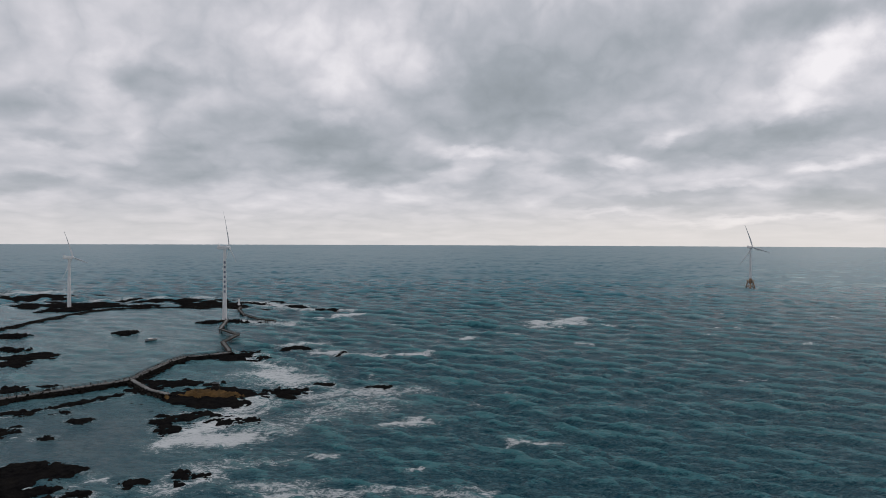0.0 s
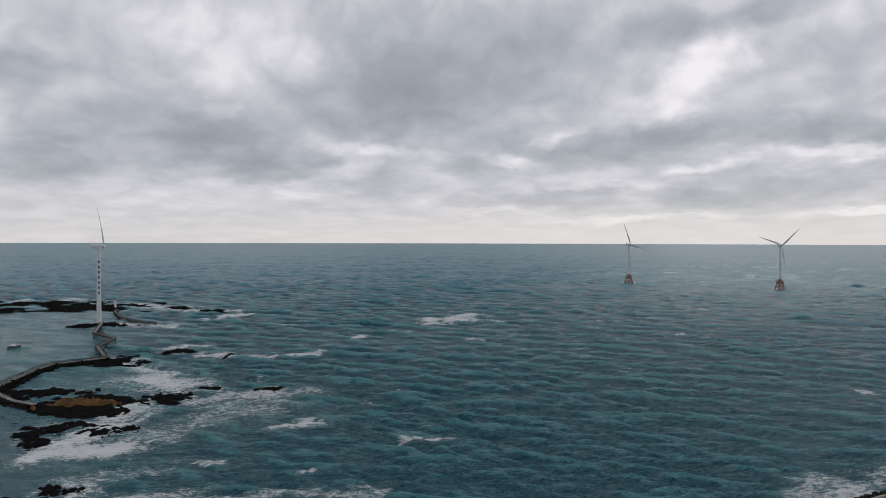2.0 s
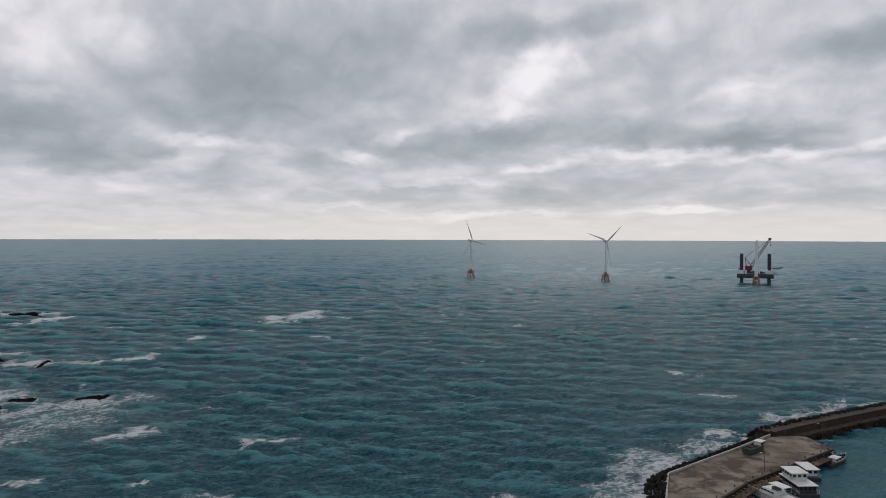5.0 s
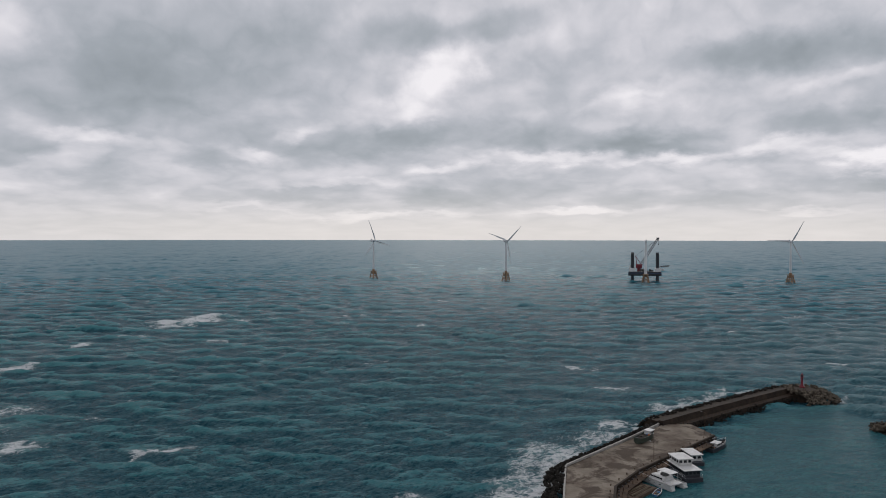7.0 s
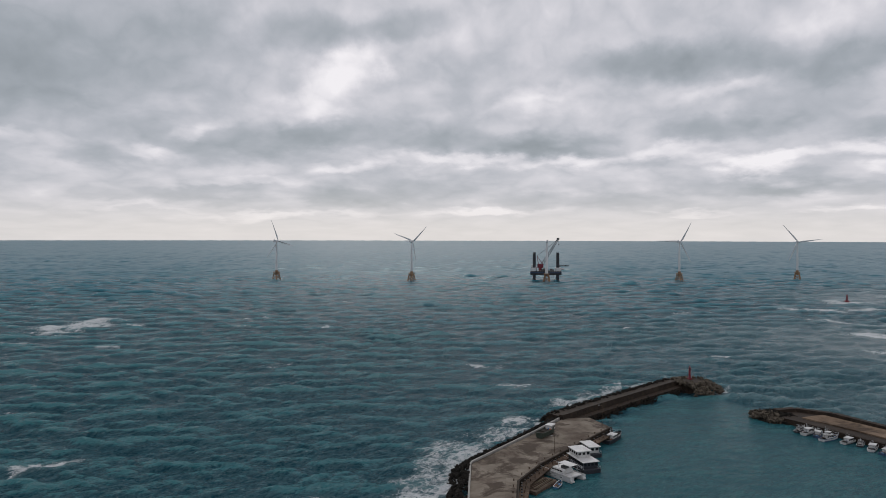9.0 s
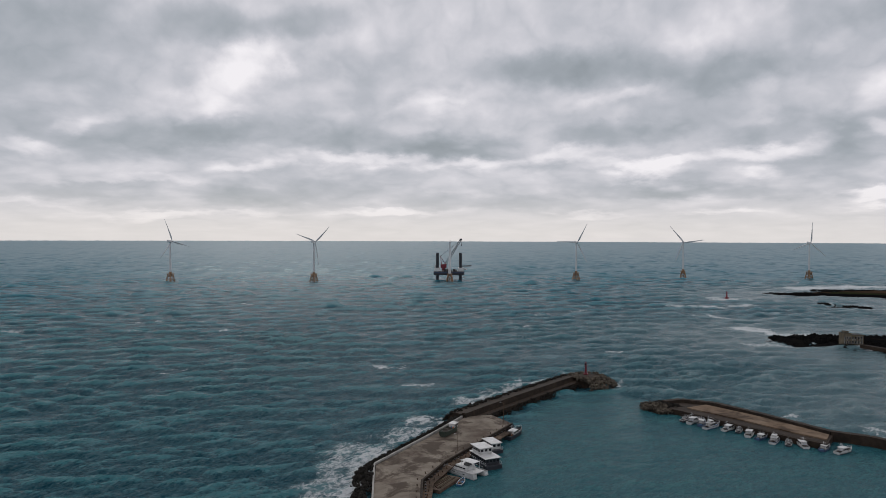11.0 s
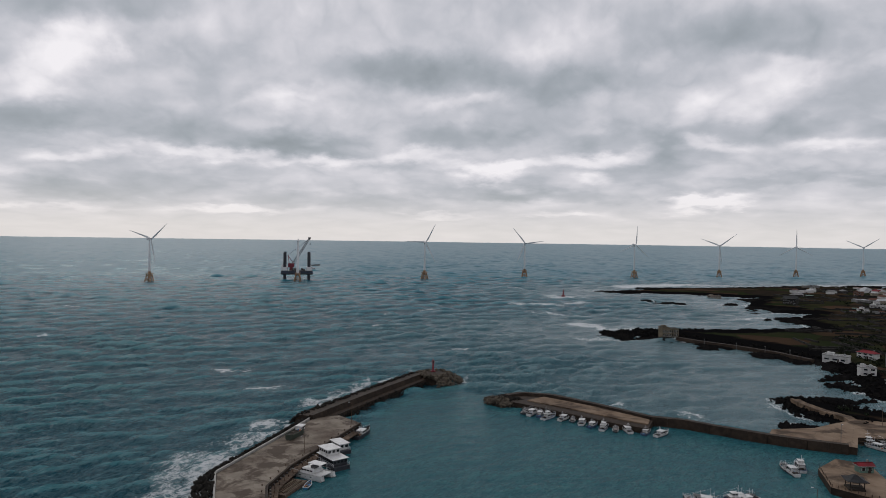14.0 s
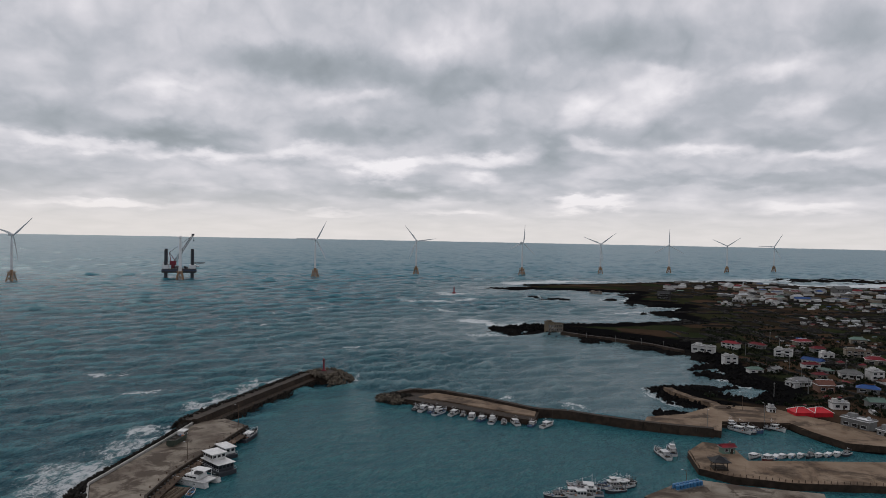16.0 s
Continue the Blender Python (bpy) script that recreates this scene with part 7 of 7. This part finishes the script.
# houses that stand out, by the ends of the front that looks to the harbour
NAMED = (
    ("long white flat-roofed building with a row of windows by the shore", (562, 30, 557, 11), 9, 5.0, "flat", wall_white, roof_grey, 1, ""),
    ("white two-storey house with a flat terrace roof on the rocks", (516, 4, 520, -6), 9, 6.5, "flat", wall_white, roof_grey, 2, ""),
    ("white house with a red hipped roof near the shore", (592, 9, 584, -4), 9, 5.0, "hip", wall_white, roof_red, 2, ""),
    ("low house with a dull red roof behind the shore", (604, -11, 595, -23), 8, 3.4, "hip", wall_grey, roof_red, 1, ""),
    ("large white house with stepped flat roofs", (566, -28, 563, -42), 10, 5.6, "flat", wall_white, roof_grey, 2, "porch"),
    ("small white house with a pale green hipped roof", (484, -11, 488, -21), 8, 3.4, "hip", wall_white, roof_green, 1, ""),
    ("low white shed among black walls", (492, -26, 500, -32), 6, 2.8, "gable", wall_white, roof_grey, 1, ""),
    ("white house with a broad pale roof and dark windows", (451, -34, 457, -46), 9, 4.0, "hip", wall_white, roof_grey, 1, "porch"),
    ("small white outbuilding beside a pale-roofed house", (454, -29, 449, -35), 6, 2.8, "flat", wall_white, roof_grey, 1, ""),
    ("brown brick house with a gabled roof", (440, -46, 443, -56), 11, 4.6, "gable", wall_brick, roof_brown, 1, "white_ridge"),
    ("grey-white harbour building with a stepped flat roof", (365, -46, 356, -58), 9, 5.0, "flat", wall_grey, turbine_white, 1, ""),
    ("low grey annexe with a white flat roof", (353, -59, 349, -64), 8, 3.6, "flat", wall_grey, turbine_white, 1, ""),
    ("white open-topped shed behind the red tents", (397, -48, 400, -57), 7, 3.6, "flat", wall_white, roof_grey, 1, ""),
    ("dark green corrugated shed", (408, -66, 411, -75), 8, 3.6, "gable", wall_grey, roof_green, 1, ""),
    ("low house under a blue tarpaulin roof", (449, -65, 447, -78), 9, 3.0, "hip", wall_grey, roof_blue, 1, ""),
    ("house with a red hipped roof and white ridges", (628, -49, 635, -63), 10, 3.8, "hip", wall_cream, roof_red, 1, "white_ridge"),
    ("house with a plain red roof", (596, -58, 600, -69), 9, 3.2, "hip", wall_grey, roof_red, 1, ""),
    ("long low house with a blue roof", (542, -44, 533, -57), 8, 3.2, "gable", wall_white, roof_blue, 1, ""),
    ("low house with a red roof beside a blue one", (519, -45, 524, -57), 7, 3.0, "hip", wall_white, roof_red, 1, ""),
    ("house with a bright red hipped roof and white ridges", (554, -86, 554, -100), 12, 4.0, "hip", wall_cream, roof_red, 1, "white_ridge"),
    ("wide beige house with a stepped cornice", (583, -77, 585, -97), 11, 5.6, "flat", wall_cream, roof_brown, 2, "porch"),
    ("white house with a grey hipped roof", (490, -62, 491, -77), 10, 4.0, "hip", wall_white, roof_grey, 1, "porch"),
    ("white two-storey house with a flat roof", (492, -80, 496, -89), 9, 6.0, "flat", wall_white, roof_grey, 2, ""),
    ("pale house with a green-grey hipped roof", (660, -91, 661, -105), 10, 4.2, "hip", wall_cream, roof_green, 1, ""),
    ("small house with a red roof", (481, -49, 486, -57), 7, 3.0, "hip", wall_cream, roof_red, 1, ""),
    ("white house with an arched cornice", (570, -61, 573, -71), 8, 4.0, "flat", wall_white, roof_grey, 1, ""),
    ("dark timber hall on the far shore", (1052, 104, 1048, 84), 16, 11, "gable", wall_stone, roof_dark, 2, ""),
    ("pink house above the far shore", (1280, 24, 1275, 10), 11, 9, "flat", wall_brick, roof_brown, 2, ""),
    ("grey industrial hall behind the village", (1297, -158, 1314, -186), 20, 12, "gable", wall_grey, roof_grey, 2, ""),
    ("house with a pointed red roof in the far village", (1247, -90, 1256, -105), 12, 6, "hip", wall_cream, roof_red, 1, "white_ridge"),
    ("long low blue-roofed shed in the far village", (1107, -83, 1113, -106), 12, 4.5, "gable", wall_white, roof_blue, 1, ""),
    ("white hall with a domed roof in the far village", (1317, -127, 1318, -148), 14, 6, "hip", wall_white, roof_grey, 1, ""),
    ("white house in the far village", (1055, -40, 1040, -53), 12, 5, "flat", wall_white, roof_grey, 1, ""),
    ("wide white house in the far village", (1056, 2, 1054, -19), 12, 5, "flat", wall_white, roof_grey, 1, "porch"),
    ("beige restaurant building on the far point", (1130, 217, 1135, 194), 14, 8, "flat", wall_cream, roof_brown, 2, ""),
)
taken = []
for label, (ax, ay, bx, by), deep, high, style, wall, roof, storeys, extra in NAMED:
    x, y, turn = facing(ax, ay, bx, by, deep)
    # the front looks towards the harbour
    if math.hypot(x, y) < math.hypot((ax + bx) / 2, (ay + by) / 2):
        x, y, turn = facing(bx, by, ax, ay, deep)
    settle(house(label, math.hypot(bx - ax, by - ay) * 0.84, deep * 0.75, high * (0.8 if bx < 700 else 0.7), style, wall, roof, storeys, extra), x, y, turn)
    taken.append((x, y, 14))

hall = thing("market_hall", "market hall of bright red tarpaulin roofs with white ridges", "market hall", m=pose(380.5, -36.5, ground_at(380, -36) + 0.1, 0, 0, -64) @ Matrix.Scale(0.86, 4))
for k in range(2):
    w0 = -11 + k * 11
    bm = bmesh.new()
    prism(bm, [(w0, -4.5), (w0 + 10.8, -4.5), (w0 + 10.8, 4.5), (w0, 4.5)], -1, 2.3)
    part("wall", bm, roof_bright_red, hall)
    bm = bmesh.new()
    lo = [bm.verts.new((x, y, 2.3)) for x, y in ((w0 - 0.3, -5), (w0 + 11.1, -5), (w0 + 11.1, 5), (w0 - 0.3, 5))]
    ridge = [bm.verts.new((w0 + 3.4, 0, 4.6)), bm.verts.new((w0 + 7.4, 0, 4.6))]
    bm.faces.new(lo[::-1])
    bm.faces.new((lo[0], lo[1], ridge[1], ridge[0])), bm.faces.new((lo[1], lo[2], ridge[1])), bm.faces.new((lo[2], lo[3], ridge[0], ridge[1])), bm.faces.new((lo[3], lo[0], ridge[0]))
    rf = part("roof", bm, roof_bright_red, hall)
    bm = bmesh.new()
    for a, b in ((0, 0), (1, 1), (2, 1), (3, 0)):
        p = ((w0 - 0.3, -5), (w0 + 11.1, -5), (w0 + 11.1, 5), (w0 - 0.3, 5))[a]
        rod(bm, (*p, 2.36), ((w0 + 3.4, w0 + 7.4)[b], 0, 4.66), 0.16, seg=5)
    rod(bm, (w0 + 3.4, 0, 4.66), (w0 + 7.4, 0, 4.66), 0.16, seg=5)
    part("ridge", bm, turbine_white, rf)
taken.append((376, -35, 16))
kiosk = settle(house("small white kiosk beside the harbour road", 3.4, 3.0, 2.4, "flat", wall_white, roof_grey), 377, -19, -70)
net_hut = house("rusty red roofed hut with pale blue walls on the pier", 5.2, 3.2, 2.4, "gable", roof_green, roof_red)
net_hut.matrix_basis = pose(296.5, 0.5, 2.6, 0, 0, -58)

# ruined-looking beige villa on the spit
villa = thing("villa", "weathered beige villa with blocky towers on the spit", "house", m=pose(629, 152, ground_at(629, 152), 0, 0, -52) @ Matrix.Scale(0.86, 4))
for i, (x0, x1, y0, y1, z1) in enumerate(((-9, -2, -5, 5, 11.0), (-2, 9, -4, 6, 9.5), (-7.5, -4, -3, 3, 12.6))):
    bm = bmesh.new()
    box(bm, x0, x1, y0, y1, -2.5 if i < 2 else 10.9, z1)
    b_ = part("wall", bm, castle_stone, villa)
    bm = bmesh.new()
    box(bm, x0 - 0.4, x1 + 0.4, y0 - 0.4, y1 + 0.4, z1, z1 + 0.5)
    part("cornice", bm, castle_stone, b_)
    bm = bmesh.new()
    box(bm, x0 + 0.2, x1 - 0.2, y0 + 0.2, y1 - 0.2, z1 + 0.5, z1 + 0.7)
    part("roof", bm, roof_dark, b_)
    if i < 2:
        for lv in range(2):
            openings(b_, x0 + 0.4, x1 - 0.4, y0, 1.8 + lv * 4.0, 3 if i == 0 else 4, 2.6, -1)
taken.append((629, 152, 15))

# the rest of the village: a few plans, repeated
plans = [house("small white village house with a flat roof", 11, 8, 3.4, "flat", wall_white, roof_grey, plain=True),
         house("cream village house with a red hipped roof", 11, 8, 3.2, "hip", wall_cream, roof_red, plain=True),
         house("dark stone house with a grey-black roof", 10, 7, 3.0, "hip", wall_stone, roof_dark, plain=True),
         house("white house with a brown gabled roof", 12, 8, 3.6, "gable", wall_white, roof_brown, plain=True),
         house("white two-storey house with a flat roof", 11, 9, 6.2, "flat", wall_white, roof_grey, 2, plain=True),
         house("grey house with a pale green roof", 12, 8, 3.3, "hip", wall_grey, roof_green, plain=True),
         house("long white greenhouse-like shed", 22, 9, 3.2, "gable", wall_white, roof_grey, plain=True),
         house("low house with a blue roof", 12, 7, 3.0, "gable", wall_grey, roof_blue, plain=True)]
far_plans = [far_house("pale flat-roofed house in the far village", 11, 8, 3.2, False, wall_white, roof_grey),
             far_house("cream house with a red roof in the far village", 11, 8, 3.0, True, wall_cream, roof_red),
             far_house("dark stone house in the far village", 10, 7, 2.8, True, wall_stone, roof_dark),
             far_house("grey house with a brown roof in the far village", 12, 8, 3.2, True, wall_grey, roof_brown),
             far_house("grey-white flat-roofed block in the far village", 13, 9, 4.6, False, wall_grey, roof_grey),
             far_house("grey house with a pale green roof in the far village", 12, 8, 3.0, True, wall_grey, roof_green),
             far_house("long pale greenhouse in the far village", 24, 9, 2.6, True, wall_white, roof_pale),
             far_house("grey shed with a blue roof in the far village", 14, 8, 2.8, True, wall_grey, roof_blue)]
used = set()
g = random.Random(77)


def crowd(count, region, weights, gap=13, sizes=(0.6, 0.95), stock=None):
    made = tries = 0
    while made < count and tries < 6000:
        tries += 1
        x, y = region(g)
        if any((x - a) ** 2 + (y - b) ** 2 < (gap * 0.5 + r) ** 2 * 0.62 for a, b, r in taken):
            continue
        if signed_distance(np.array([x]), np.array([y]), COAST)[0] < 22:
            continue
        ob = (stock or plans)[g.choices(range(8), weights)[0]]
        m = pose(x, y, ground_at(x, y) + 0.1, 0, 0, g.choice((0, 90, 180, 270)) - 62 + g.uniform(-22, 22)) @ Matrix.Diagonal((g.uniform(*sizes), g.uniform(*sizes), g.uniform(*sizes), 1))
        if ob in used:
            copy_thing(ob, m)
        else:
            ob.matrix_basis = m
            used.add(ob)
        taken.append((x, y, gap))
        made += 1


def spread_over(r0, r1, a0, a1):
    def pick(gr):
        r, a = gr.uniform(r0, r1), radians(gr.uniform(a0, a1))
        return r * math.sin(a), r * math.cos(a)
    return pick


crowd(12, spread_over(400, 520, 96, 103), (2, 2, 5, 2, 1, 2, 0, 1), 9, (0.5, 0.8))
crowd(18, spread_over(520, 680, 93.5, 104), (2, 3, 6, 2, 1, 2, 0, 1), 9, (0.5, 0.8))
# sheds and outbuildings squeezed in between the houses
crowd(30, spread_over(395, 560, 95, 104), (5, 2, 3, 2, 2, 2, 1, 2), 3, (0.30, 0.55), far_plans)
crowd(44, spread_over(540, 700, 92.5, 104), (5, 3, 3, 2, 2, 2, 1, 2), 3.5, (0.34, 0.62), far_plans)
# the far village lies in loose rows
crowd(68, spread_over(795, 890, 94.5, 105), (7, 1, 1, 2, 5, 1, 4, 1), 6, (0.75, 1.15), far_plans)
crowd(14, spread_over(700, 800, 97, 105), (4, 1, 3, 2, 3, 1, 1, 1), 8, (0.6, 0.95), far_plans)
crowd(66, spread_over(985, 1070, 88.5, 105), (7, 1, 1, 2, 5, 1, 5, 1), 8, (0.85, 1.3), far_plans)
# plans that no plot took are cleared away
for ob in plans + far_plans:
    if ob not in used:
        for piece in list(ob.children_recursive) + [ob]:
            bpy.data.objects.remove(piece)
# past those, the farthest rows are one joined mass of small houses
walls_of = (wall_white, wall_cream, wall_stone, wall_grey)
roofs_of = (roof_grey, roof_red, roof_dark, roof_brown, roof_pale, roof_blue, roof_green)
verts, faces, paint = [], [], []


def far_row(count, region, gap, sizes):
    made = tries = 0
    while made < count and tries < 4000:
        tries += 1
        x, y = region(g)
        if any((x - a) ** 2 + (y - b) ** 2 < (gap * 0.5 + r) ** 2 * 0.5 for a, b, r in taken) or signed_distance(np.array([x]), np.array([y]), COAST)[0] < 22:
            continue
        m = pose(x, y, ground_at(x, y), 0, 0, g.choice((0, 90)) - 62 + g.uniform(-22, 22))
        w, d, h, o = g.uniform(9, 17) * g.uniform(*sizes), 8 * g.uniform(*sizes), g.uniform(2.6, 4.4), len(verts)
        pitch = g.choice((0.12, 0.12, 1.0))
        verts.extend(m @ Vector(p) for p in [(sx * w / 2, sy * d / 2, z) for z in (-1.5, h) for sx, sy in ((-1, -1), (1, -1), (1, 1), (-1, 1))])
        verts.extend(m @ Vector(p) for p in [(sx * (w / 2 + 0.4), sy * (d / 2 + 0.4), h + 0.02) for sx, sy in ((-1, -1), (1, -1), (1, 1), (-1, 1))] + [(-w * 0.4, 0, h + d * 0.26 * pitch + 0.2), (w * 0.4, 0, h + d * 0.26 * pitch + 0.2)])
        faces.extend([(o, o + 1, o + 5, o + 4), (o + 1, o + 2, o + 6, o + 5), (o + 2, o + 3, o + 7, o + 6), (o + 3, o, o + 4, o + 7)])
        faces.extend([(o + 8, o + 9, o + 13, o + 12), (o + 9, o + 10, o + 13), (o + 10, o + 11, o + 12, o + 13), (o + 11, o + 8, o + 12), (o + 11, o + 10, o + 9, o + 8)])
        paint.extend([g.choices(range(4), (6, 2, 1, 3))[0]] * 4 + [4 + g.choices(range(7), (6, 1, 2, 1, 4, 1, 1))[0]] * 5)
        taken.append((x, y, gap))
        made += 1


far_row(52, spread_over(1090, 1190, 89, 105), 9, (0.85, 1.3))
far_row(76, spread_over(1210, 1400, 85, 105), 9, (0.9, 1.4))
far_row(24, spread_over(1420, 1600, 86, 104), 12, (0.9, 1.4))
rows_mesh = mesh_from("house_rows", verts, faces, walls_of[0])
for mat_ in (*walls_of[1:], *roofs_of):
    rows_mesh.materials.append(mat_)
rows_mesh.polygons.foreach_set("material_index", np.array(paint, np.int32))
tagged(new("house_rows", rows_mesh), "pale and dark small houses in the farthest village rows", "houses", kind="stuff")


# ---------- trees, field walls, poles ----------
def tree(label, high, wide, seed):
    t = thing("tree", label, "tree", "village trees")
    gg = random.Random(seed)
    bm = bmesh.new()
    rod(bm, (0, 0, -0.5), (0.1, 0, high * 0.45), 0.2, 0.13, 7)
    tips = []
    for k in range(5):
        a = k * 1.26 + gg.uniform(-0.3, 0.3)
        tip = (math.cos(a) * wide * 0.3, math.sin(a) * wide * 0.3, high * gg.uniform(0.55, 0.75))
        rod(bm, (0.08, 0, high * 0.36), tip, 0.1, 0.04, 5)
        tips.append(tip)
    part("trunk", bm, bark, t)
    bm = bmesh.new()
    for k in range(150):
        c = Vector(gg.choice(tips)) + Vector((gg.gauss(0, wide * 0.17), gg.gauss(0, wide * 0.17), gg.gauss(0.1, high * 0.11)))
        s = gg.uniform(0.22, 0.5)
        q = Euler([gg.uniform(0, 6.28) for _ in range(3)]).to_matrix()
        vs = [bm.verts.new(c + q @ Vector(p) * s) for p in ((-1, -0.6, 0), (1, -0.5, 0.15), (0.9, 0.6, -0.1), (-0.8, 0.7, 0.2), (0, 0.1, 0.55))]
        for a, b in ((0, 1), (1, 2), (2, 3), (3, 0)):
            bm.faces.new((vs[a], vs[b], vs[4]))
    part("crown", bm, foliage, t)
    return t


trees = [tree("dark windswept evergreen tree among the houses", 5.5, 5.5, 1), tree("low dark evergreen shrub tree", 3.8, 5.0, 2), tree("tall narrow dark pine", 7.5, 4.5, 3)]
seen = set()
n = 0
while n < 260:
    r, a = g.uniform(380, 1250) if n > 190 else g.uniform(395, 720), radians(g.uniform(90, 104))
    x, y = r * math.sin(a), r * math.cos(a)
    if any((x - p) ** 2 + (y - q) ** 2 < 36 for p, q, _ in taken) or signed_distance(np.array([x]), np.array([y]), COAST)[0] < 20:
        n += 0.2
        continue
    ob = trees[g.randrange(3)]
    m = pose(x, y, ground_at(x, y), 0, 0, g.uniform(0, 360)) @ Matrix.Scale(g.uniform(0.5, 0.95), 4)
    if ob in seen:
        c = copy_thing(ob, m)
    else:
        ob.matrix_basis = m
        seen.add(ob)
    n += 1

# dark undergrowth and hedges that fill the gaps between the houses
shrub_at = []
while len(shrub_at) < 1100:
    r, a = (g.uniform(395, 720) if len(shrub_at) < 850 else g.uniform(720, 1150)), radians(g.uniform(88, 105))
    x, y = r * math.sin(a), r * math.cos(a)
    if signed_distance(np.array([x]), np.array([y]), COAST)[0] > 18 and not any(abs(x - p) < 5 and abs(y - q) < 5 for p, q, _ in taken):
        shrub_at.append((x, y, g.uniform(0.8, 1.9)))
verts, faces = [], []
for x, y, size in shrub_at:
    z = ground_at(x, y)
    for k in range(9):
        c = Vector((x + g.gauss(0, size * 0.9), y + g.gauss(0, size * 0.9), z + size * g.uniform(0.2, 0.95)))
        q = Euler([g.uniform(0, 6.28) for _ in range(3)]).to_matrix()
        o = len(verts)
        verts += [c + q @ Vector(p) * size * 0.5 for p in ((-1, -0.6, 0), (1, -0.5, 0.15), (0.9, 0.6, -0.1), (-0.8, 0.7, 0.2), (0, 0.1, 0.55))]
        faces += [(o + i, o + (i + 1) % 4, o + 4) for i in range(4)]
tagged(new("undergrowth", mesh_from("undergrowth", verts, faces, foliage)), "dark evergreen hedges and undergrowth between the houses", "hedges", kind="stuff")

# broken lava blocks along the shore of the bay
blocks = [rock_mesh("lava_block", 60 + i, basalt, 0.6) for i in range(4)]
bx, by = rng.uniform(372, 700, 12000), rng.uniform(-30, 215, 12000)
bz, bd = ground_height(bx, by)
spots = [rock_pose(bx[i], by[i], max(bz[i], -0.3) + 0.1, g.uniform(0.5, 1.7) ** 1.4, g) for i in np.nonzero((bd > -3) & (bd < 13))[0][:1500]]
shore_blocks = thing("lava_blocks", "broken black lava blocks strewn along the bay shore", "rocks", kind="stuff")
strewn("lava_block", blocks, spots, shore_blocks, 0)

# gravel track out on the lava spit
track = thing("track", "pale gravel track out along the lava spit", "track", kind="structure")
bm = bmesh.new()
ribbon(bm, resample([(372, 3), (384, 8), (393, 20), (404, 29), (412, 33)], 3.0), [(-2.6, 1.0), (-2.2, 3.3), (2.2, 3.3), (2.6, 1.0)])
part("track_bed", bm, earth_concrete, track)
bm = bmesh.new()
ribbon(bm, resample([(560, 34), (582, 60), (598, 92), (606, 118), (618, 142)], 6.0), [(-2.0, 0.5), (-1.6, 3.3), (1.6, 3.3), (2.0, 0.5)])
part("shore_road", bm, dark_concrete, track)

# black dry-stone walls that divide the fields
verts, faces = [], []
for k in range(420):
    r, a = g.uniform(430, 1500), radians(g.uniform(84, 104))
    x, y = r * math.sin(a), r * math.cos(a)
    if signed_distance(np.array([x]), np.array([y]), COAST)[0] < 26:
        continue
    ang = radians(g.choice((0, 90)) - 62 + g.uniform(-12, 12))
    ln = g.uniform(18, 60)
    steps = int(ln / 3)
    row = []
    for i in range(steps + 1):
        px, py = x + math.cos(ang) * ln * (i / steps - 0.5), y + math.sin(ang) * ln * (i / steps - 0.5) + g.uniform(-0.4, 0.4)
        z = ground_at(px, py)
        o = len(verts)
        nx, ny = -math.sin(ang), math.cos(ang)
        verts += [(px + nx * 0.6, py + ny * 0.6, z - 0.8), (px + nx * 0.35, py + ny * 0.35, z + g.uniform(1.1, 1.7)), (px - nx * 0.35, py - ny * 0.35, z + g.uniform(1.1, 1.7)), (px - nx * 0.6, py - ny * 0.6, z - 0.8)]
        if i:
            faces += [(o - 4, o, o + 1, o - 3), (o - 3, o + 1, o + 2, o - 2), (o - 2, o + 2, o + 3, o - 1)]
tagged(new("field_walls", mesh_from("field_walls", verts, faces, wall_stone)), "black dry-stone walls between rough fields", "stone walls", kind="stuff")


def utility_pole(x, y, high=9.0):
    t = thing("utility_pole", "grey concrete utility pole with a crossarm", "utility pole", "utility poles", pose(x, y, ground_at(x, y), 0, 0, 30))
    bm = bmesh.new()
    rod(bm, (0, 0, -0.5), (0, 0, high), 0.2, 0.13)
    part("pole", bm, wall_grey, t)
    bm = bmesh.new()
    box(bm, -1.0, 1.0, -0.07, 0.07, high - 0.7, high - 0.55)
    arm = part("crossarm", bm, wall_grey, t)
    for x_ in (-0.85, 0, 0.85):
        bm = bmesh.new()
        rod(bm, (x_, 0, high - 0.55), (x_, 0, high - 0.25), 0.07, 0.04, 6)
        part("insulator", bm, wall_grey, arm)


for x, y in ((600, 116), (592, 90), (584, 68), (576, 50), (412, -22), (430, -40), (470, -40), (510, -36), (560, -10), (600, -35), (640, -30), (520, -70), (470, -85)):
    utility_pole(x, y)
